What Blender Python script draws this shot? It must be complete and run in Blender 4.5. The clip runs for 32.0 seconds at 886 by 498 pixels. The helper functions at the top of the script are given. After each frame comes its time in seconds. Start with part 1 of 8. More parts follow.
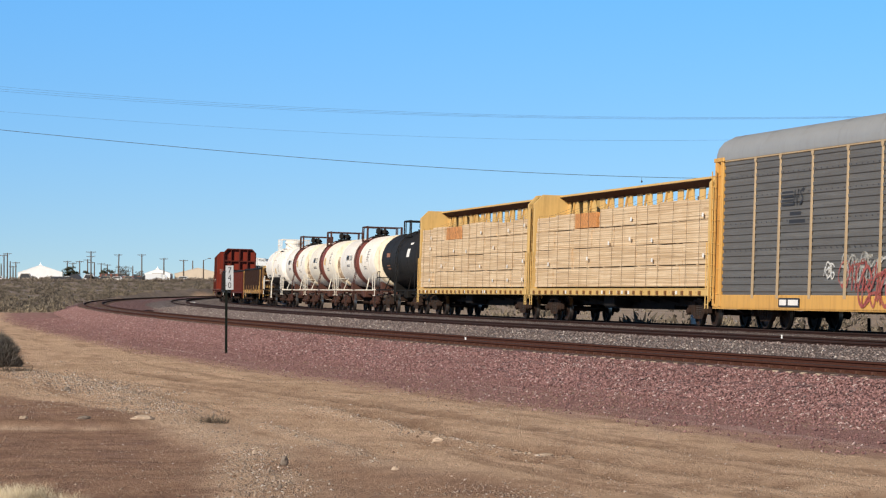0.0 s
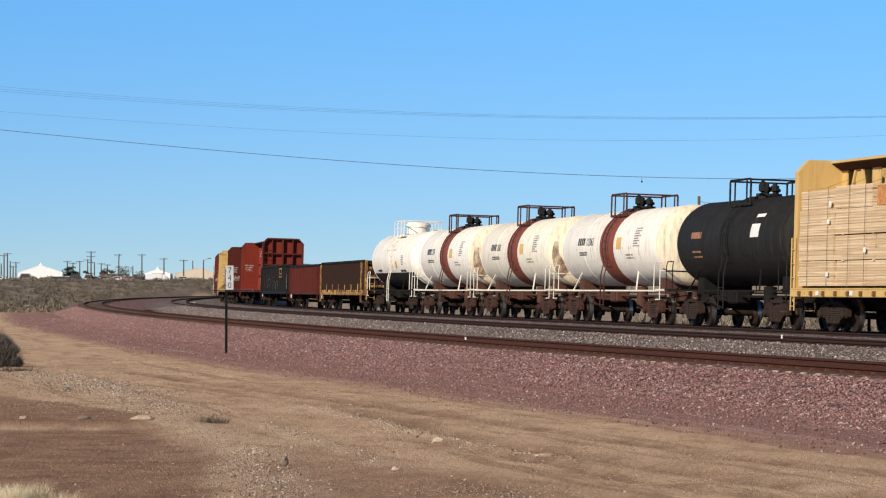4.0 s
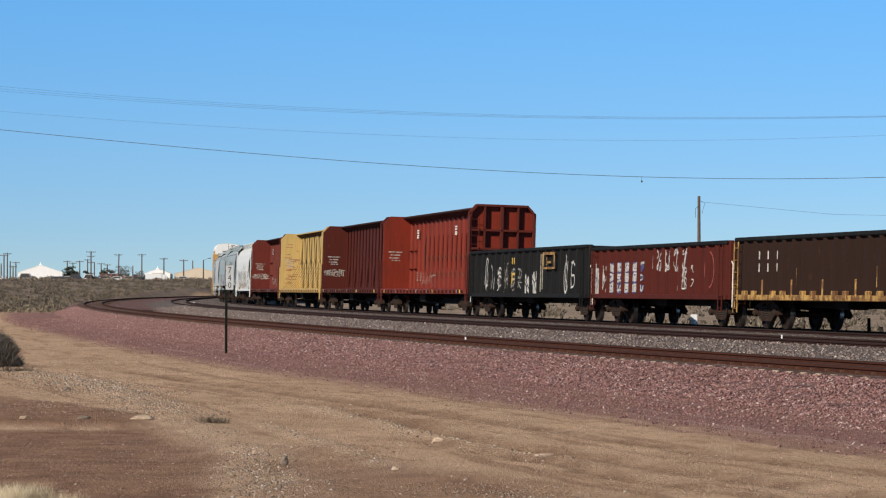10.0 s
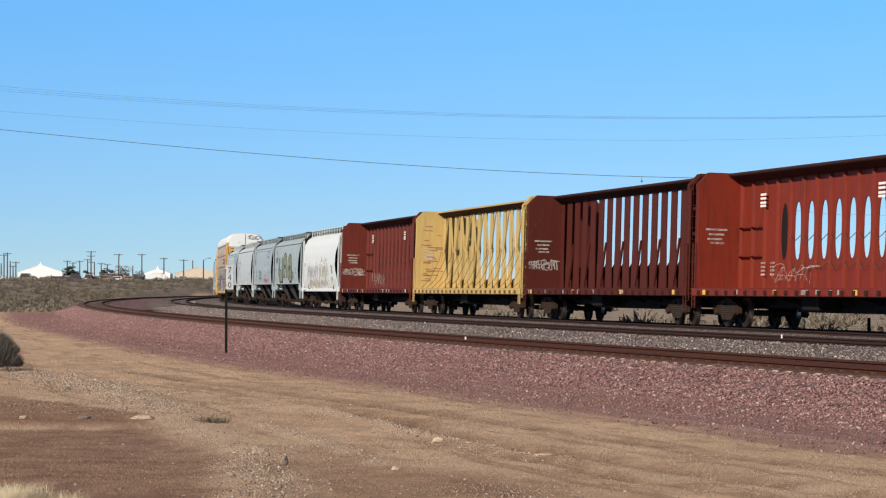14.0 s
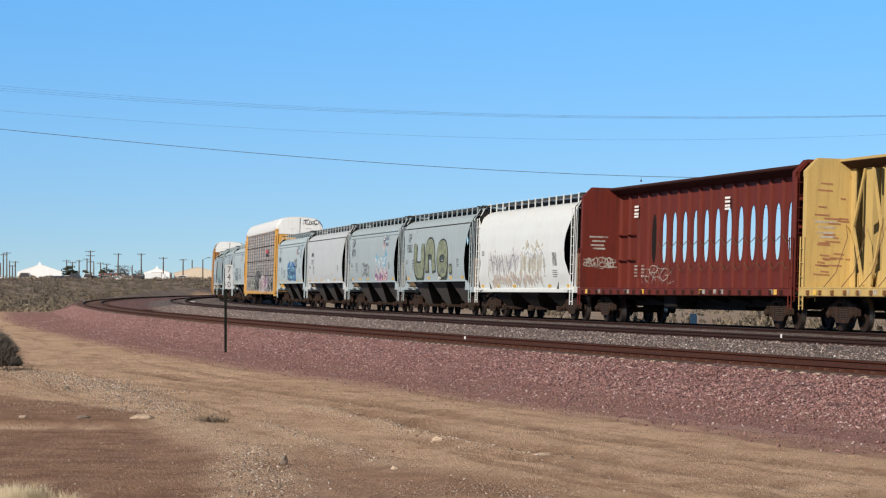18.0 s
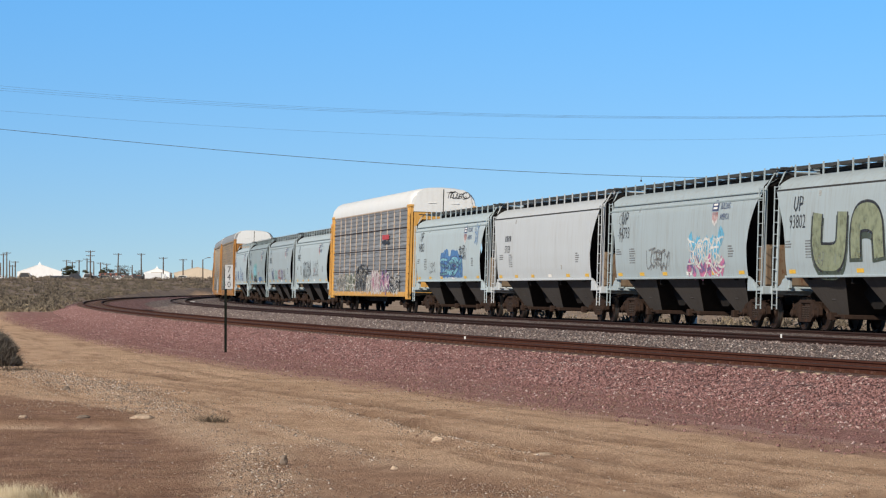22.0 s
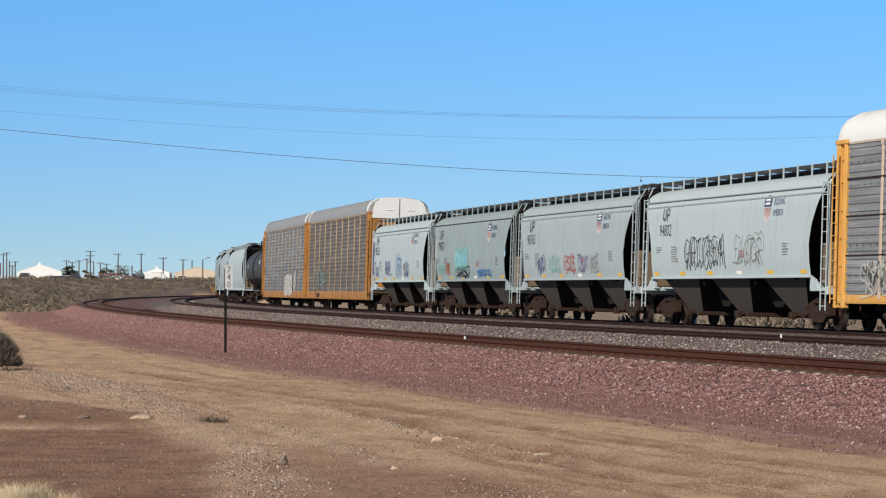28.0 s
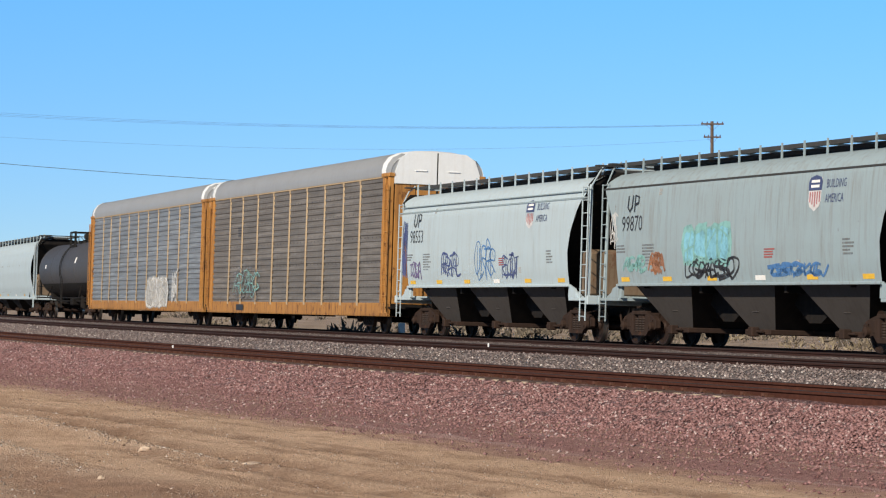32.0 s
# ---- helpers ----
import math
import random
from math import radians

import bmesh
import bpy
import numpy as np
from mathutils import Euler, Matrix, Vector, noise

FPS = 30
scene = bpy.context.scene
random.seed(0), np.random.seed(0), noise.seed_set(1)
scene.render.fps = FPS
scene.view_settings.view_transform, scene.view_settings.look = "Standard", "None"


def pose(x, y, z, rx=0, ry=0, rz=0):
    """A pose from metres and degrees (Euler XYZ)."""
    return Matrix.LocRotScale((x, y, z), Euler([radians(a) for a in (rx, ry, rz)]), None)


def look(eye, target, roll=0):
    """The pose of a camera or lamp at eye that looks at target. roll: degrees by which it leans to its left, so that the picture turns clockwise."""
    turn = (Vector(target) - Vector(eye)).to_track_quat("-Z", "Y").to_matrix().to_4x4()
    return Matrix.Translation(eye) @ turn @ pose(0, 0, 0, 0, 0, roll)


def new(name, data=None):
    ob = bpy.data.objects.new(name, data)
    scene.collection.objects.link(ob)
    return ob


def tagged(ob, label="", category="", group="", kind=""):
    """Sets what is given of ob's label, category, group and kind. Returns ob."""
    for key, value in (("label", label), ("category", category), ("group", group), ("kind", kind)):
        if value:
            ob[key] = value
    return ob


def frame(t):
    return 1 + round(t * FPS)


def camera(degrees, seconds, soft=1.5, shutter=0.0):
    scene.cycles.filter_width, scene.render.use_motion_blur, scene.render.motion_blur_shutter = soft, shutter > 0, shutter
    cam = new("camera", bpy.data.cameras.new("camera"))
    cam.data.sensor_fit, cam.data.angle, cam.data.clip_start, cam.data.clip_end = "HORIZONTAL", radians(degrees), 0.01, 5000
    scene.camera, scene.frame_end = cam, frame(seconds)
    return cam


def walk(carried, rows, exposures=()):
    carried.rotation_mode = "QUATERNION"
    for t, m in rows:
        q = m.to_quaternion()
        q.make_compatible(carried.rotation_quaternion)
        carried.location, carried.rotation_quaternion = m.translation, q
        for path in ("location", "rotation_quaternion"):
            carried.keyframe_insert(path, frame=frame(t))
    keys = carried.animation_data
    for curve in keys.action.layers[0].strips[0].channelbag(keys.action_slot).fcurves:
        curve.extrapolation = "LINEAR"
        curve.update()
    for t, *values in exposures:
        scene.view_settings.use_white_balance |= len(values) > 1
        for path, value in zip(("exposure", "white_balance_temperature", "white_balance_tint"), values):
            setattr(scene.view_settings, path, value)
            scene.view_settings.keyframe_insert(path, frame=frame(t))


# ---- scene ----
EYE = (0.0, 0.0, 1.65)
CLIP = 32.0
cam = camera(16.83, CLIP, soft=1.2)


def aim(right, down, roll=0.0):
    """The tripod head turned right by so many milliradians, and the picture's content lowered by as many."""
    return Matrix.Translation(EYE) @ pose(0, 0, 0, 90.832 + math.degrees(down / 1000), 0, -math.degrees(right / 1000)) @ pose(0, 0, 0, 0, 0, roll)


walk(cam, [
    (0.0, aim(0.0, 0.15)), (3.0, aim(0.0, 0.15)), (7.2, aim(-0.1, 0.2)), (8.2, aim(0.0, 0.45)), (9.2, aim(0.0, 0.15)), (14.0, aim(0.0, 0.05)),
    (18.0, aim(0.2, -0.1)), (25.0, aim(0.2, -0.1)), (30.0, aim(0.25, 0.0)), (30.4, aim(0.6, 0.1)), (30.5, aim(1.3, 0.15)), (30.7, aim(2.0, 0.9)), (30.9, aim(3.5, 1.8)), (31.0, aim(6.8, 2.2)),
    (31.1, aim(19.6, 2.4)), (31.2, aim(31.5, 2.5)), (31.3, aim(38.0, 2.5)), (31.4, aim(47.0, 2.55)), (31.5, aim(58.1, 2.6)), (31.6, aim(66.8, 2.6)),
    (31.7, aim(74.8, 2.65)), (31.8, aim(82.0, 2.7)), (31.9, aim(92.0, 2.75)), (32.0, aim(97.4, 3.0, 0.12))],
    exposures=[(0.0, 0.14), (3.0, 0.14), (5.5, -0.03), (9.5, -0.04), (13.0, 0.15), (17.0, 0.12), (20.0, 0.04), (25.0, 0.10), (28.0, 0.05), (30.0, 0.14), (32.0, 0.18)])

# daylight: a low winter sun on the camera's left, clear sky
SUN_AZ, SUN_EL = 50.0, 30.0        # degrees behind the straight left of the view, and above the ground
sun_from = Vector((-math.cos(radians(SUN_AZ)) * math.cos(radians(SUN_EL)), -math.sin(radians(SUN_AZ)) * math.cos(radians(SUN_EL)), math.sin(radians(SUN_EL))))
sun_data = bpy.data.lights.new("sun", "SUN")
sun_data.energy, sun_data.angle, sun_data.color = 5.0, radians(0.55), (1.0, 0.905, 0.775)
sun = new("sun", sun_data)
sun.matrix_world = look(sun_from * 100, (0, 0, 0))
world = bpy.data.worlds.new("sky")
scene.world = world
world.use_nodes = True
wn, wl = world.node_tree.nodes, world.node_tree.links
sky = wn.new("ShaderNodeTexSky")
sky.sky_type, sky.sun_disc = "NISHITA", False
sky.sun_elevation, sky.sun_rotation = radians(SUN_EL), math.atan2(sun_from.x, sun_from.y)
sky.air_density, sky.dust_density, sky.ozone_density, sky.altitude = 1.0, 0.0, 3.0, 900
# the low sky in view is a clear winter blue, paler down at the horizon
wmap = wn.new("ShaderNodeMapping")
wmap.inputs["Location"].default_value, wmap.inputs["Scale"].default_value = (0, 0, 0.09), (1, 1, 2.2)
wl.new(wn.new("ShaderNodeTexCoord").outputs["Generated"], wmap.inputs[0])
wl.new(wmap.outputs[0], sky.inputs[0])
wsep = wn.new("ShaderNodeSeparateXYZ")
wl.new(wmap.inputs[0].links[0].from_socket, wsep.inputs[0])
tone = None
for lo, hi, ca, cb in ((0.0, 0.10, (1.15, 1.04, 0.88, 1), (1.07, 1.79, 1.99, 1)), (0.10, 0.40, None, (0.38, 0.48, 0.57, 1)), (0.40, 1.0, None, (0.17, 0.235, 0.30, 1))):
    wr = wn.new("ShaderNodeMapRange")
    wr.inputs["From Min"].default_value, wr.inputs["From Max"].default_value = lo, hi
    wl.new(wsep.outputs[2], wr.inputs["Value"])
    wm = wn.new("ShaderNodeMix")
    wm.data_type = "RGBA"
    wl.new(wr.outputs[0], wm.inputs[0])
    if tone is None:
        wm.inputs[6].default_value = ca
    else:
        wl.new(tone, wm.inputs[6])
    wm.inputs[7].default_value = cb
    tone = wm.outputs[2]
wtint = wn.new("ShaderNodeMix")
wtint.data_type, wtint.blend_type = "RGBA", "MULTIPLY"
wtint.inputs[0].default_value = 1.0
wl.new(sky.outputs[0], wtint.inputs[6])
wl.new(tone, wtint.inputs[7])
wl.new(wtint.outputs[2], wn["Background"].inputs[0])
wn["Background"].inputs[1].default_value = 0.10
# ---- the line of the track: s in metres along it, growing away from the camera ----
BEND = [(-420.0, 0.0009), (80.0, 0.0012), (140.0, 0.001393), (200.0, 0.000534), (250.0, 0.000554), (300.0, 0.00059), (350.0, 0.00056), (420.0, 0.000555), (1100.0, 0.00055)]
S_LO, S_HI = -420, 1100
_s = np.arange(S_LO, S_HI + 1, 1.0)
_k = np.interp(_s, [b[0] for b in BEND], [b[1] for b in BEND])
_th = -np.concatenate([[0], np.cumsum((_k[1:] + _k[:-1]) / 2)])
_th += radians(12.38) - _th[180 - S_LO]
_x = np.concatenate([[0], np.cumsum(-(np.sin(_th[1:]) + np.sin(_th[:-1])) / 2)])
_y = np.concatenate([[0], np.cumsum((np.cos(_th[1:]) + np.cos(_th[:-1])) / 2)])
_x += 12.07 - _x[180 - S_LO]
_y += 81.5 - _y[180 - S_LO]
CANT = 0.029
TRACK_B, TRACK_A = 5.07, 12.93      # middle and outer track, from the train's track towards the camera


def rail_z(s):
    """Height of the rail tops."""
    return 0.324 + 0.0013 * np.clip(s, -50, 1100)


def along(s, w=0.0):
    """Plan place x, y at s, w metres from the train's track towards the camera, and the heading."""
    th = float(np.interp(s, _s, _th))
    return float(np.interp(s, _s, _x)) - math.cos(th) * w, float(np.interp(s, _s, _y)) - math.sin(th) * w, th


def track_coords(x, y):
    """s and w of plan places (arrays)."""
    x, y = np.atleast_1d(x).astype(float), np.atleast_1d(y).astype(float)
    cs = slice(0, len(_s), 4)
    s, w = np.empty(len(x)), np.empty(len(x))
    for i in range(0, len(x), 2000):
        d = (x[i:i + 2000, None] - _x[None, cs]) ** 2 + (y[i:i + 2000, None] - _y[None, cs]) ** 2
        j = d.argmin(1) * 4
        dx, dy = x[i:i + 2000] - _x[j], y[i:i + 2000] - _y[j]
        w[i:i + 2000] = -(dx * np.cos(_th[j]) + dy * np.sin(_th[j]))
        s[i:i + 2000] = _s[j] - dx * np.sin(_th[j]) + dy * np.cos(_th[j])
    return s, w


def smooth(a, b, t):
    t = np.clip((t - a) / (b - a), 0, 1)
    return t * t * (3 - 2 * t)


def lattice(x, y, seed):
    """Smooth random heights between -1 and 1, one metre apart."""
    ix, iy = np.floor(x).astype(np.int64), np.floor(y).astype(np.int64)
    fx, fy = x - ix, y - iy
    fx, fy = fx * fx * (3 - 2 * fx), fy * fy * (3 - 2 * fy)

    def at(a, b):
        q = (a * 374761393 + b * 668265263 + seed * 974711) & 0xFFFFFFFF
        q = ((q ^ (q >> 13)) * 1274126177) & 0xFFFFFFFF
        return ((q ^ (q >> 16)) & 0xFFFF) / 32767.5 - 1.0
    return (at(ix, iy) * (1 - fx) + at(ix + 1, iy) * fx) * (1 - fy) + (at(ix, iy + 1) * (1 - fx) + at(ix + 1, iy + 1) * fx) * fy


def lumps(x, y, seed, octaves=4):
    out, amp = 0.0, 0.55
    for k in range(octaves):
        out = out + amp * lattice(x * 2.03 ** k + 17.3 * k, y * 2.03 ** k - 9.1 * k, seed + k)
        amp *= 0.55
    return out


# lines across the clearing, as x at some y: the edge of the brown hollow, windrows of gravel, wheel ruts
HOLLOW = ((22.0, -1.05), (25.6, -1.45), (31.0, -2.15), (36.1, -3.0), (40.3, -4.2), (44.4, -5.6), (48.0, -7.2), (52.0, -9.5), (60.0, -14.0))
WINDROW = ((22.0, -1.25), (27.0, -1.65), (32.0, -2.1), (40.0, -3.6), (48.0, -5.1), (55.7, -6.7), (59.5, -8.1), (66.0, -10.0))
BERM_LOW = ((28.0, -0.45), (29.4, -0.69), (32.7, -1.32), (36.4, -2.02), (39.0, -2.5))
BERM_HIGH = ((28.5, 1.35), (30.7, 0.75), (33.0, 0.1), (36.6, -0.58), (40.7, -1.47), (44.0, -2.2))
RUT_A = ((22.5, 4.2), (24.6, 3.4), (27.4, 2.5), (29.7, 1.77), (31.6, 1.05), (33.4, 0.42), (38.5, -0.61), (44.0, -1.9))
RUT_B = ((22.5, 3.0), (24.0, 2.55), (26.0, 1.9), (28.6, 1.2), (31.0, 0.45), (34.0, -0.45))
RUT_C = ((23.0, 5.6), (25.5, 4.7), (28.3, 3.6), (31.5, 2.6), (36.0, 1.2), (42.0, -0.5), (52.0, -3.4), (64.0, -7.0))


def off_line(line, x, y):
    """Metres to the right of a line, and 1 within its run of y fading to 0 past its ends."""
    ly, lx = [p[0] for p in line], [p[1] for p in line]
    return x - np.interp(y, ly, lx), smooth(ly[0] - 1.0, ly[0] + 0.5, y) * smooth(ly[-1] + 1.5, ly[-1] - 1.5, y)


def relief(x, y):
    """Lumps, ruts and windrows of the clearing before the tracks."""
    near = smooth(8, 18, y) * smooth(135, 100, y)
    z = 0.040 * lumps(x * 0.45, y * 0.22, 3, 3) + 0.020 * lumps(x * 1.7, y * 0.9, 11, 4) + 0.008 * lumps(x * 7.0, y * 4.0, 23, 3)
    d, on = off_line(HOLLOW, x, y)
    hollow = smooth(0.35, -0.55, d + 0.5 * lumps(x * 0.6, y * 0.35, 31, 3)) * on
    z = z - 0.035 * hollow
    # a small washed-out step across the hollow
    z = z + hollow * 0.09 * smooth(37.1, 37.6, y + 0.9 * lumps(x * 0.7, y * 0.1, 37, 3)) * smooth(-3.2, -4.2, x)
    for line, wide, high, seed in ((WINDROW, 0.40, 0.030, 41), (BERM_LOW, 0.16, 0.030, 43), (BERM_HIGH, 0.20, 0.050, 45), (RUT_A, 0.20, -0.070, 47), (RUT_B, 0.12, -0.045, 49), (RUT_C, 0.16, -0.045, 51)):
        d, on = off_line(line, x, y)
        on = on * np.clip(0.75 + 0.9 * lumps(x * 1.3, y * 0.6, seed, 3), 0.1, 1.6)
        z = z + high * np.exp(-(d / wide) ** 2) * on
        if high > 0:
            # clods stand up along the rows
            z = z + 0.05 * np.exp(-(d / wide / 1.4) ** 2) * on * np.clip(lumps(x * 5.0, y * 3.0, seed + 9, 3) - 0.05, 0, 1)
    return z * near


def terrain(x, y):
    """Height of the natural ground."""
    x, y = np.asarray(x, float), np.asarray(y, float)
    z = 0.0013 * np.clip(y - 80, 0, 220) + 0.0082 * np.clip(y - 290, 0, 620)
    z = z + 0.10 * smooth(160, 260, y) * np.sin(x * 0.11 + 1.3 * np.sin(y * 0.05)) * np.sin(y * 0.043)
    return z + relief(x, y)


# ---- mesh tools ----
class Geo:
    """Gathers vertices and faces for one mesh."""

    def __init__(self):
        self.v, self.f = [], []

    def add(self, verts, faces):
        n = len(self.v)
        self.v.extend(tuple(p) for p in verts)
        self.f.extend(tuple(i + n for i in f) for f in faces)
        return self

    def box(self, x0, x1, y0, y1, z0, z1, ch=0.0, m=None):
        if ch <= 0:
            v = [(x, y, z) for x in (x0, x1) for y in (y0, y1) for z in (z0, z1)]
            f = [(0, 1, 3, 2), (4, 6, 7, 5), (0, 4, 5, 1), (2, 3, 7, 6), (0, 2, 6, 4), (1, 5, 7, 3)]
        else:
            v, f = [], []
            for sx, xa in ((-1, x0), (1, x1)):
                for sy, ya in ((-1, y0), (1, y1)):
                    for sz, za in ((-1, z0), (1, z1)):
                        v += [(xa, ya - sy * ch, za - sz * ch), (xa - sx * ch, ya, za - sz * ch), (xa - sx * ch, ya - sy * ch, za)]

            def c(i, j, k, a):
                return ((i * 2 + j) * 2 + k) * 3 + a
            for i in (0, 1):
                q = [c(i, 0, 0, 0), c(i, 0, 1, 0), c(i, 1, 1, 0), c(i, 1, 0, 0)]
                f.append(q if i == 0 else q[::-1])
                q = [c(0, i, 0, 1), c(1, i, 0, 1), c(1, i, 1, 1), c(0, i, 1, 1)]
                f.append(q if i == 0 else q[::-1])
                q = [c(0, 0, i, 2), c(0, 1, i, 2), c(1, 1, i, 2), c(1, 0, i, 2)]
                f.append(q if i == 0 else q[::-1])
            for a in (0, 1):
                for b in (0, 1):
                    for q in ([c(0, a, b, 1), c(1, a, b, 1), c(1, a, b, 2), c(0, a, b, 2)],
                              [c(a, 0, b, 0), c(a, 1, b, 0), c(a, 1, b, 2), c(a, 0, b, 2)],
                              [c(a, b, 0, 0), c(a, b, 1, 0), c(a, b, 1, 1), c(a, b, 0, 1)]):
                        f.append(q)
                    for k in (0, 1):
                        f.append([c(a, b, k, 0), c(a, b, k, 1), c(a, b, k, 2)])
        if m is not None:
            v = [m @ Vector(p) for p in v]
        return self.add(v, f)

    def prism(self, outline, axis, a0, a1):
        """An outline of (p, q) pairs carried from a0 to a1 along an axis: x gives (y, z), y gives (x, z), z gives (x, y)."""
        def at(p, q, a):
            return {"x": (a, p, q), "y": (p, a, q), "z": (p, q, a)}[axis]
        n = len(outline)
        v = [at(p, q, a0) for p, q in outline] + [at(p, q, a1) for p, q in outline]
        f = [tuple(range(n))[::-1], tuple(range(n, 2 * n))] + [(i, (i + 1) % n, n + (i + 1) % n, n + i) for i in range(n)]
        return self.add(v, f)

    def tube(self, path, r, n=6, cap=True):
        """A round bar along a path of points."""
        path = [Vector(p) for p in path]
        v, f = [], []
        side = None
        for i, p in enumerate(path):
            d = (path[min(i + 1, len(path) - 1)] - path[max(i - 1, 0)]).normalized()
            if side is None:
                side = d.orthogonal().normalized()
            else:
                side = (side - d * side.dot(d)).normalized()
            up = d.cross(side)
            rr = r[i] if isinstance(r, (list, tuple)) else r
            v += [p + (side * math.cos(2 * math.pi * k / n) + up * math.sin(2 * math.pi * k / n)) * rr for k in range(n)]
        for i in range(len(path) - 1):
            for k in range(n):
                f.append((i * n + k, i * n + (k + 1) % n, (i + 1) * n + (k + 1) % n, (i + 1) * n + k))
        if cap:
            f += [tuple(range(n))[::-1], tuple(range((len(path) - 1) * n, len(path) * n))]
        return self.add(v, f)

    def lathe(self, profile, c=(0, 0, 0), axis="z", n=24):
        """Radii turned about an axis through c: profile of (radius, height along the axis)."""
        v, f = [], []
        for r, h in profile:
            for k in range(n):
                a, b = r * math.cos(2 * math.pi * k / n), r * math.sin(2 * math.pi * k / n)
                p = {"z": (a, b, h), "x": (h, a, b), "y": (b, h, a)}[axis]
                v.append((p[0] + c[0], p[1] + c[1], p[2] + c[2]))
        for i in range(len(profile) - 1):
            for k in range(n):
                f.append((i * n + k, i * n + (k + 1) % n, (i + 1) * n + (k + 1) % n, (i + 1) * n + k))
        f += [tuple(range(n))[::-1], tuple(range((len(profile) - 1) * n, len(profile) * n))]
        return self.add(v, f)

    def grid(self, fn, nu, nv, flip=False):
        """A sheet of points fn(i / nu, j / nv)."""
        v = [fn(i / nu, j / nv) for i in range(nu + 1) for j in range(nv + 1)]
        f = []
        for i in range(nu):
            for j in range(nv):
                q = (i * (nv + 1) + j, (i + 1) * (nv + 1) + j, (i + 1) * (nv + 1) + j + 1, i * (nv + 1) + j + 1)
                f.append(q[::-1] if flip else q)
        return self.add(v, f)

    def mesh(self, name, smooth_angle=None, outward=True):
        me = bpy.data.meshes.new(name)
        me.from_pydata([tuple(p) for p in self.v], [], self.f)
        if outward:
            bm = bmesh.new()
            bm.from_mesh(me)
            bmesh.ops.recalc_face_normals(bm, faces=bm.faces)
            bm.to_mesh(me)
            bm.free()
        if smooth_angle:
            me.polygons.foreach_set("use_smooth", [True] * len(me.polygons))
            me.set_sharp_from_angle(angle=radians(smooth_angle))
        me.update()
        return me


def part(name, geo, material, parent, label="", smooth_angle=None):
    """One mesh object under a thing or a part; geo: a Geo or a mesh to share."""
    me = geo.mesh(name, smooth_angle) if isinstance(geo, Geo) else geo
    if material is not None and not me.materials:
        me.materials.append(material)
    ob = new(name, me)
    ob.parent = parent
    if label:
        tagged(ob, label=label)
    return ob


def thing(name, label, category, group="", kind=""):
    return tagged(new(name), label=label, category=category, group=group, kind=kind)


def solid(name, geo, material, label, category, group="", kind="", smooth_angle=None):
    """A thing that is one mesh."""
    me = geo.mesh(name, smooth_angle) if isinstance(geo, Geo) else geo
    if material is not None and not me.materials:
        me.materials.append(material)
    return tagged(new(name, me), label=label, category=category, group=group, kind=kind)


# ---- material tools ----
class Nodes:
    def __init__(self, name):
        self.m = bpy.data.materials.new(name)
        self.m.use_nodes = True
        self.t = self.m.node_tree
        self.b = self.t.nodes["Principled BSDF"]
        self.co = self.t.nodes.new("ShaderNodeTexCoord").outputs["Object"]

    def put(self, kind, **kw):
        n = self.t.nodes.new(kind)
        for k, v in kw.items():
            if k in n.inputs:
                self.set(n.inputs[k], v)
        return n

    def set(self, sock, v):
        if isinstance(v, bpy.types.NodeSocket):
            self.t.links.new(v, sock)
        else:
            sock.default_value = v

    def noise(self, scale, detail=4.0, rough=0.6, stretch=(1, 1, 1), co=None):
        mp = self.put("ShaderNodeMapping", Vector=co or self.co)
        mp.inputs["Scale"].default_value = stretch
        n = self.put("ShaderNodeTexNoise", Scale=scale, Detail=detail, Roughness=rough, Vector=mp.outputs[0])
        return n.outputs[0]

    def ramp(self, fac, a, b, ca=0.0, cb=1.0):
        r = self.put("ShaderNodeMapRange", Value=fac)
        r.inputs["From Min"].default_value, r.inputs["From Max"].default_value = a, b
        r.inputs["To Min"].default_value, r.inputs["To Max"].default_value = ca, cb
        return r.outputs[0]

    def mix(self, fac, a, b, blend="MIX"):
        n = self.put("ShaderNodeMix")
        n.data_type, n.blend_type = "RGBA", blend
        self.set(n.inputs[0], fac)
        for sock, v in ((n.inputs[6], a), (n.inputs[7], b)):
            self.set(sock, (*v, 1.0) if isinstance(v, tuple) and len(v) == 3 else v)
        return n.outputs[2]

    def math(self, op, a, b=0.0):
        n = self.put("ShaderNodeMath")
        n.operation = op
        self.set(n.inputs[0], a)
        self.set(n.inputs[1], b)
        return n.outputs[0]

    def bump(self, height, strength=0.3, dist=0.01):
        n = self.put("ShaderNodeBump", Height=height, Strength=strength, Distance=dist)
        self.set(self.b.inputs["Normal"], n.outputs[0])

    def done(self, col, rough=0.6, metal=0.0, spec=0.5):
        self.set(self.b.inputs["Base Color"], (*col, 1.0) if isinstance(col, tuple) else col)
        self.set(self.b.inputs["Roughness"], rough)
        self.set(self.b.inputs["Metallic"], metal)
        self.set(self.b.inputs["Specular IOR Level"], spec)
        return self.m


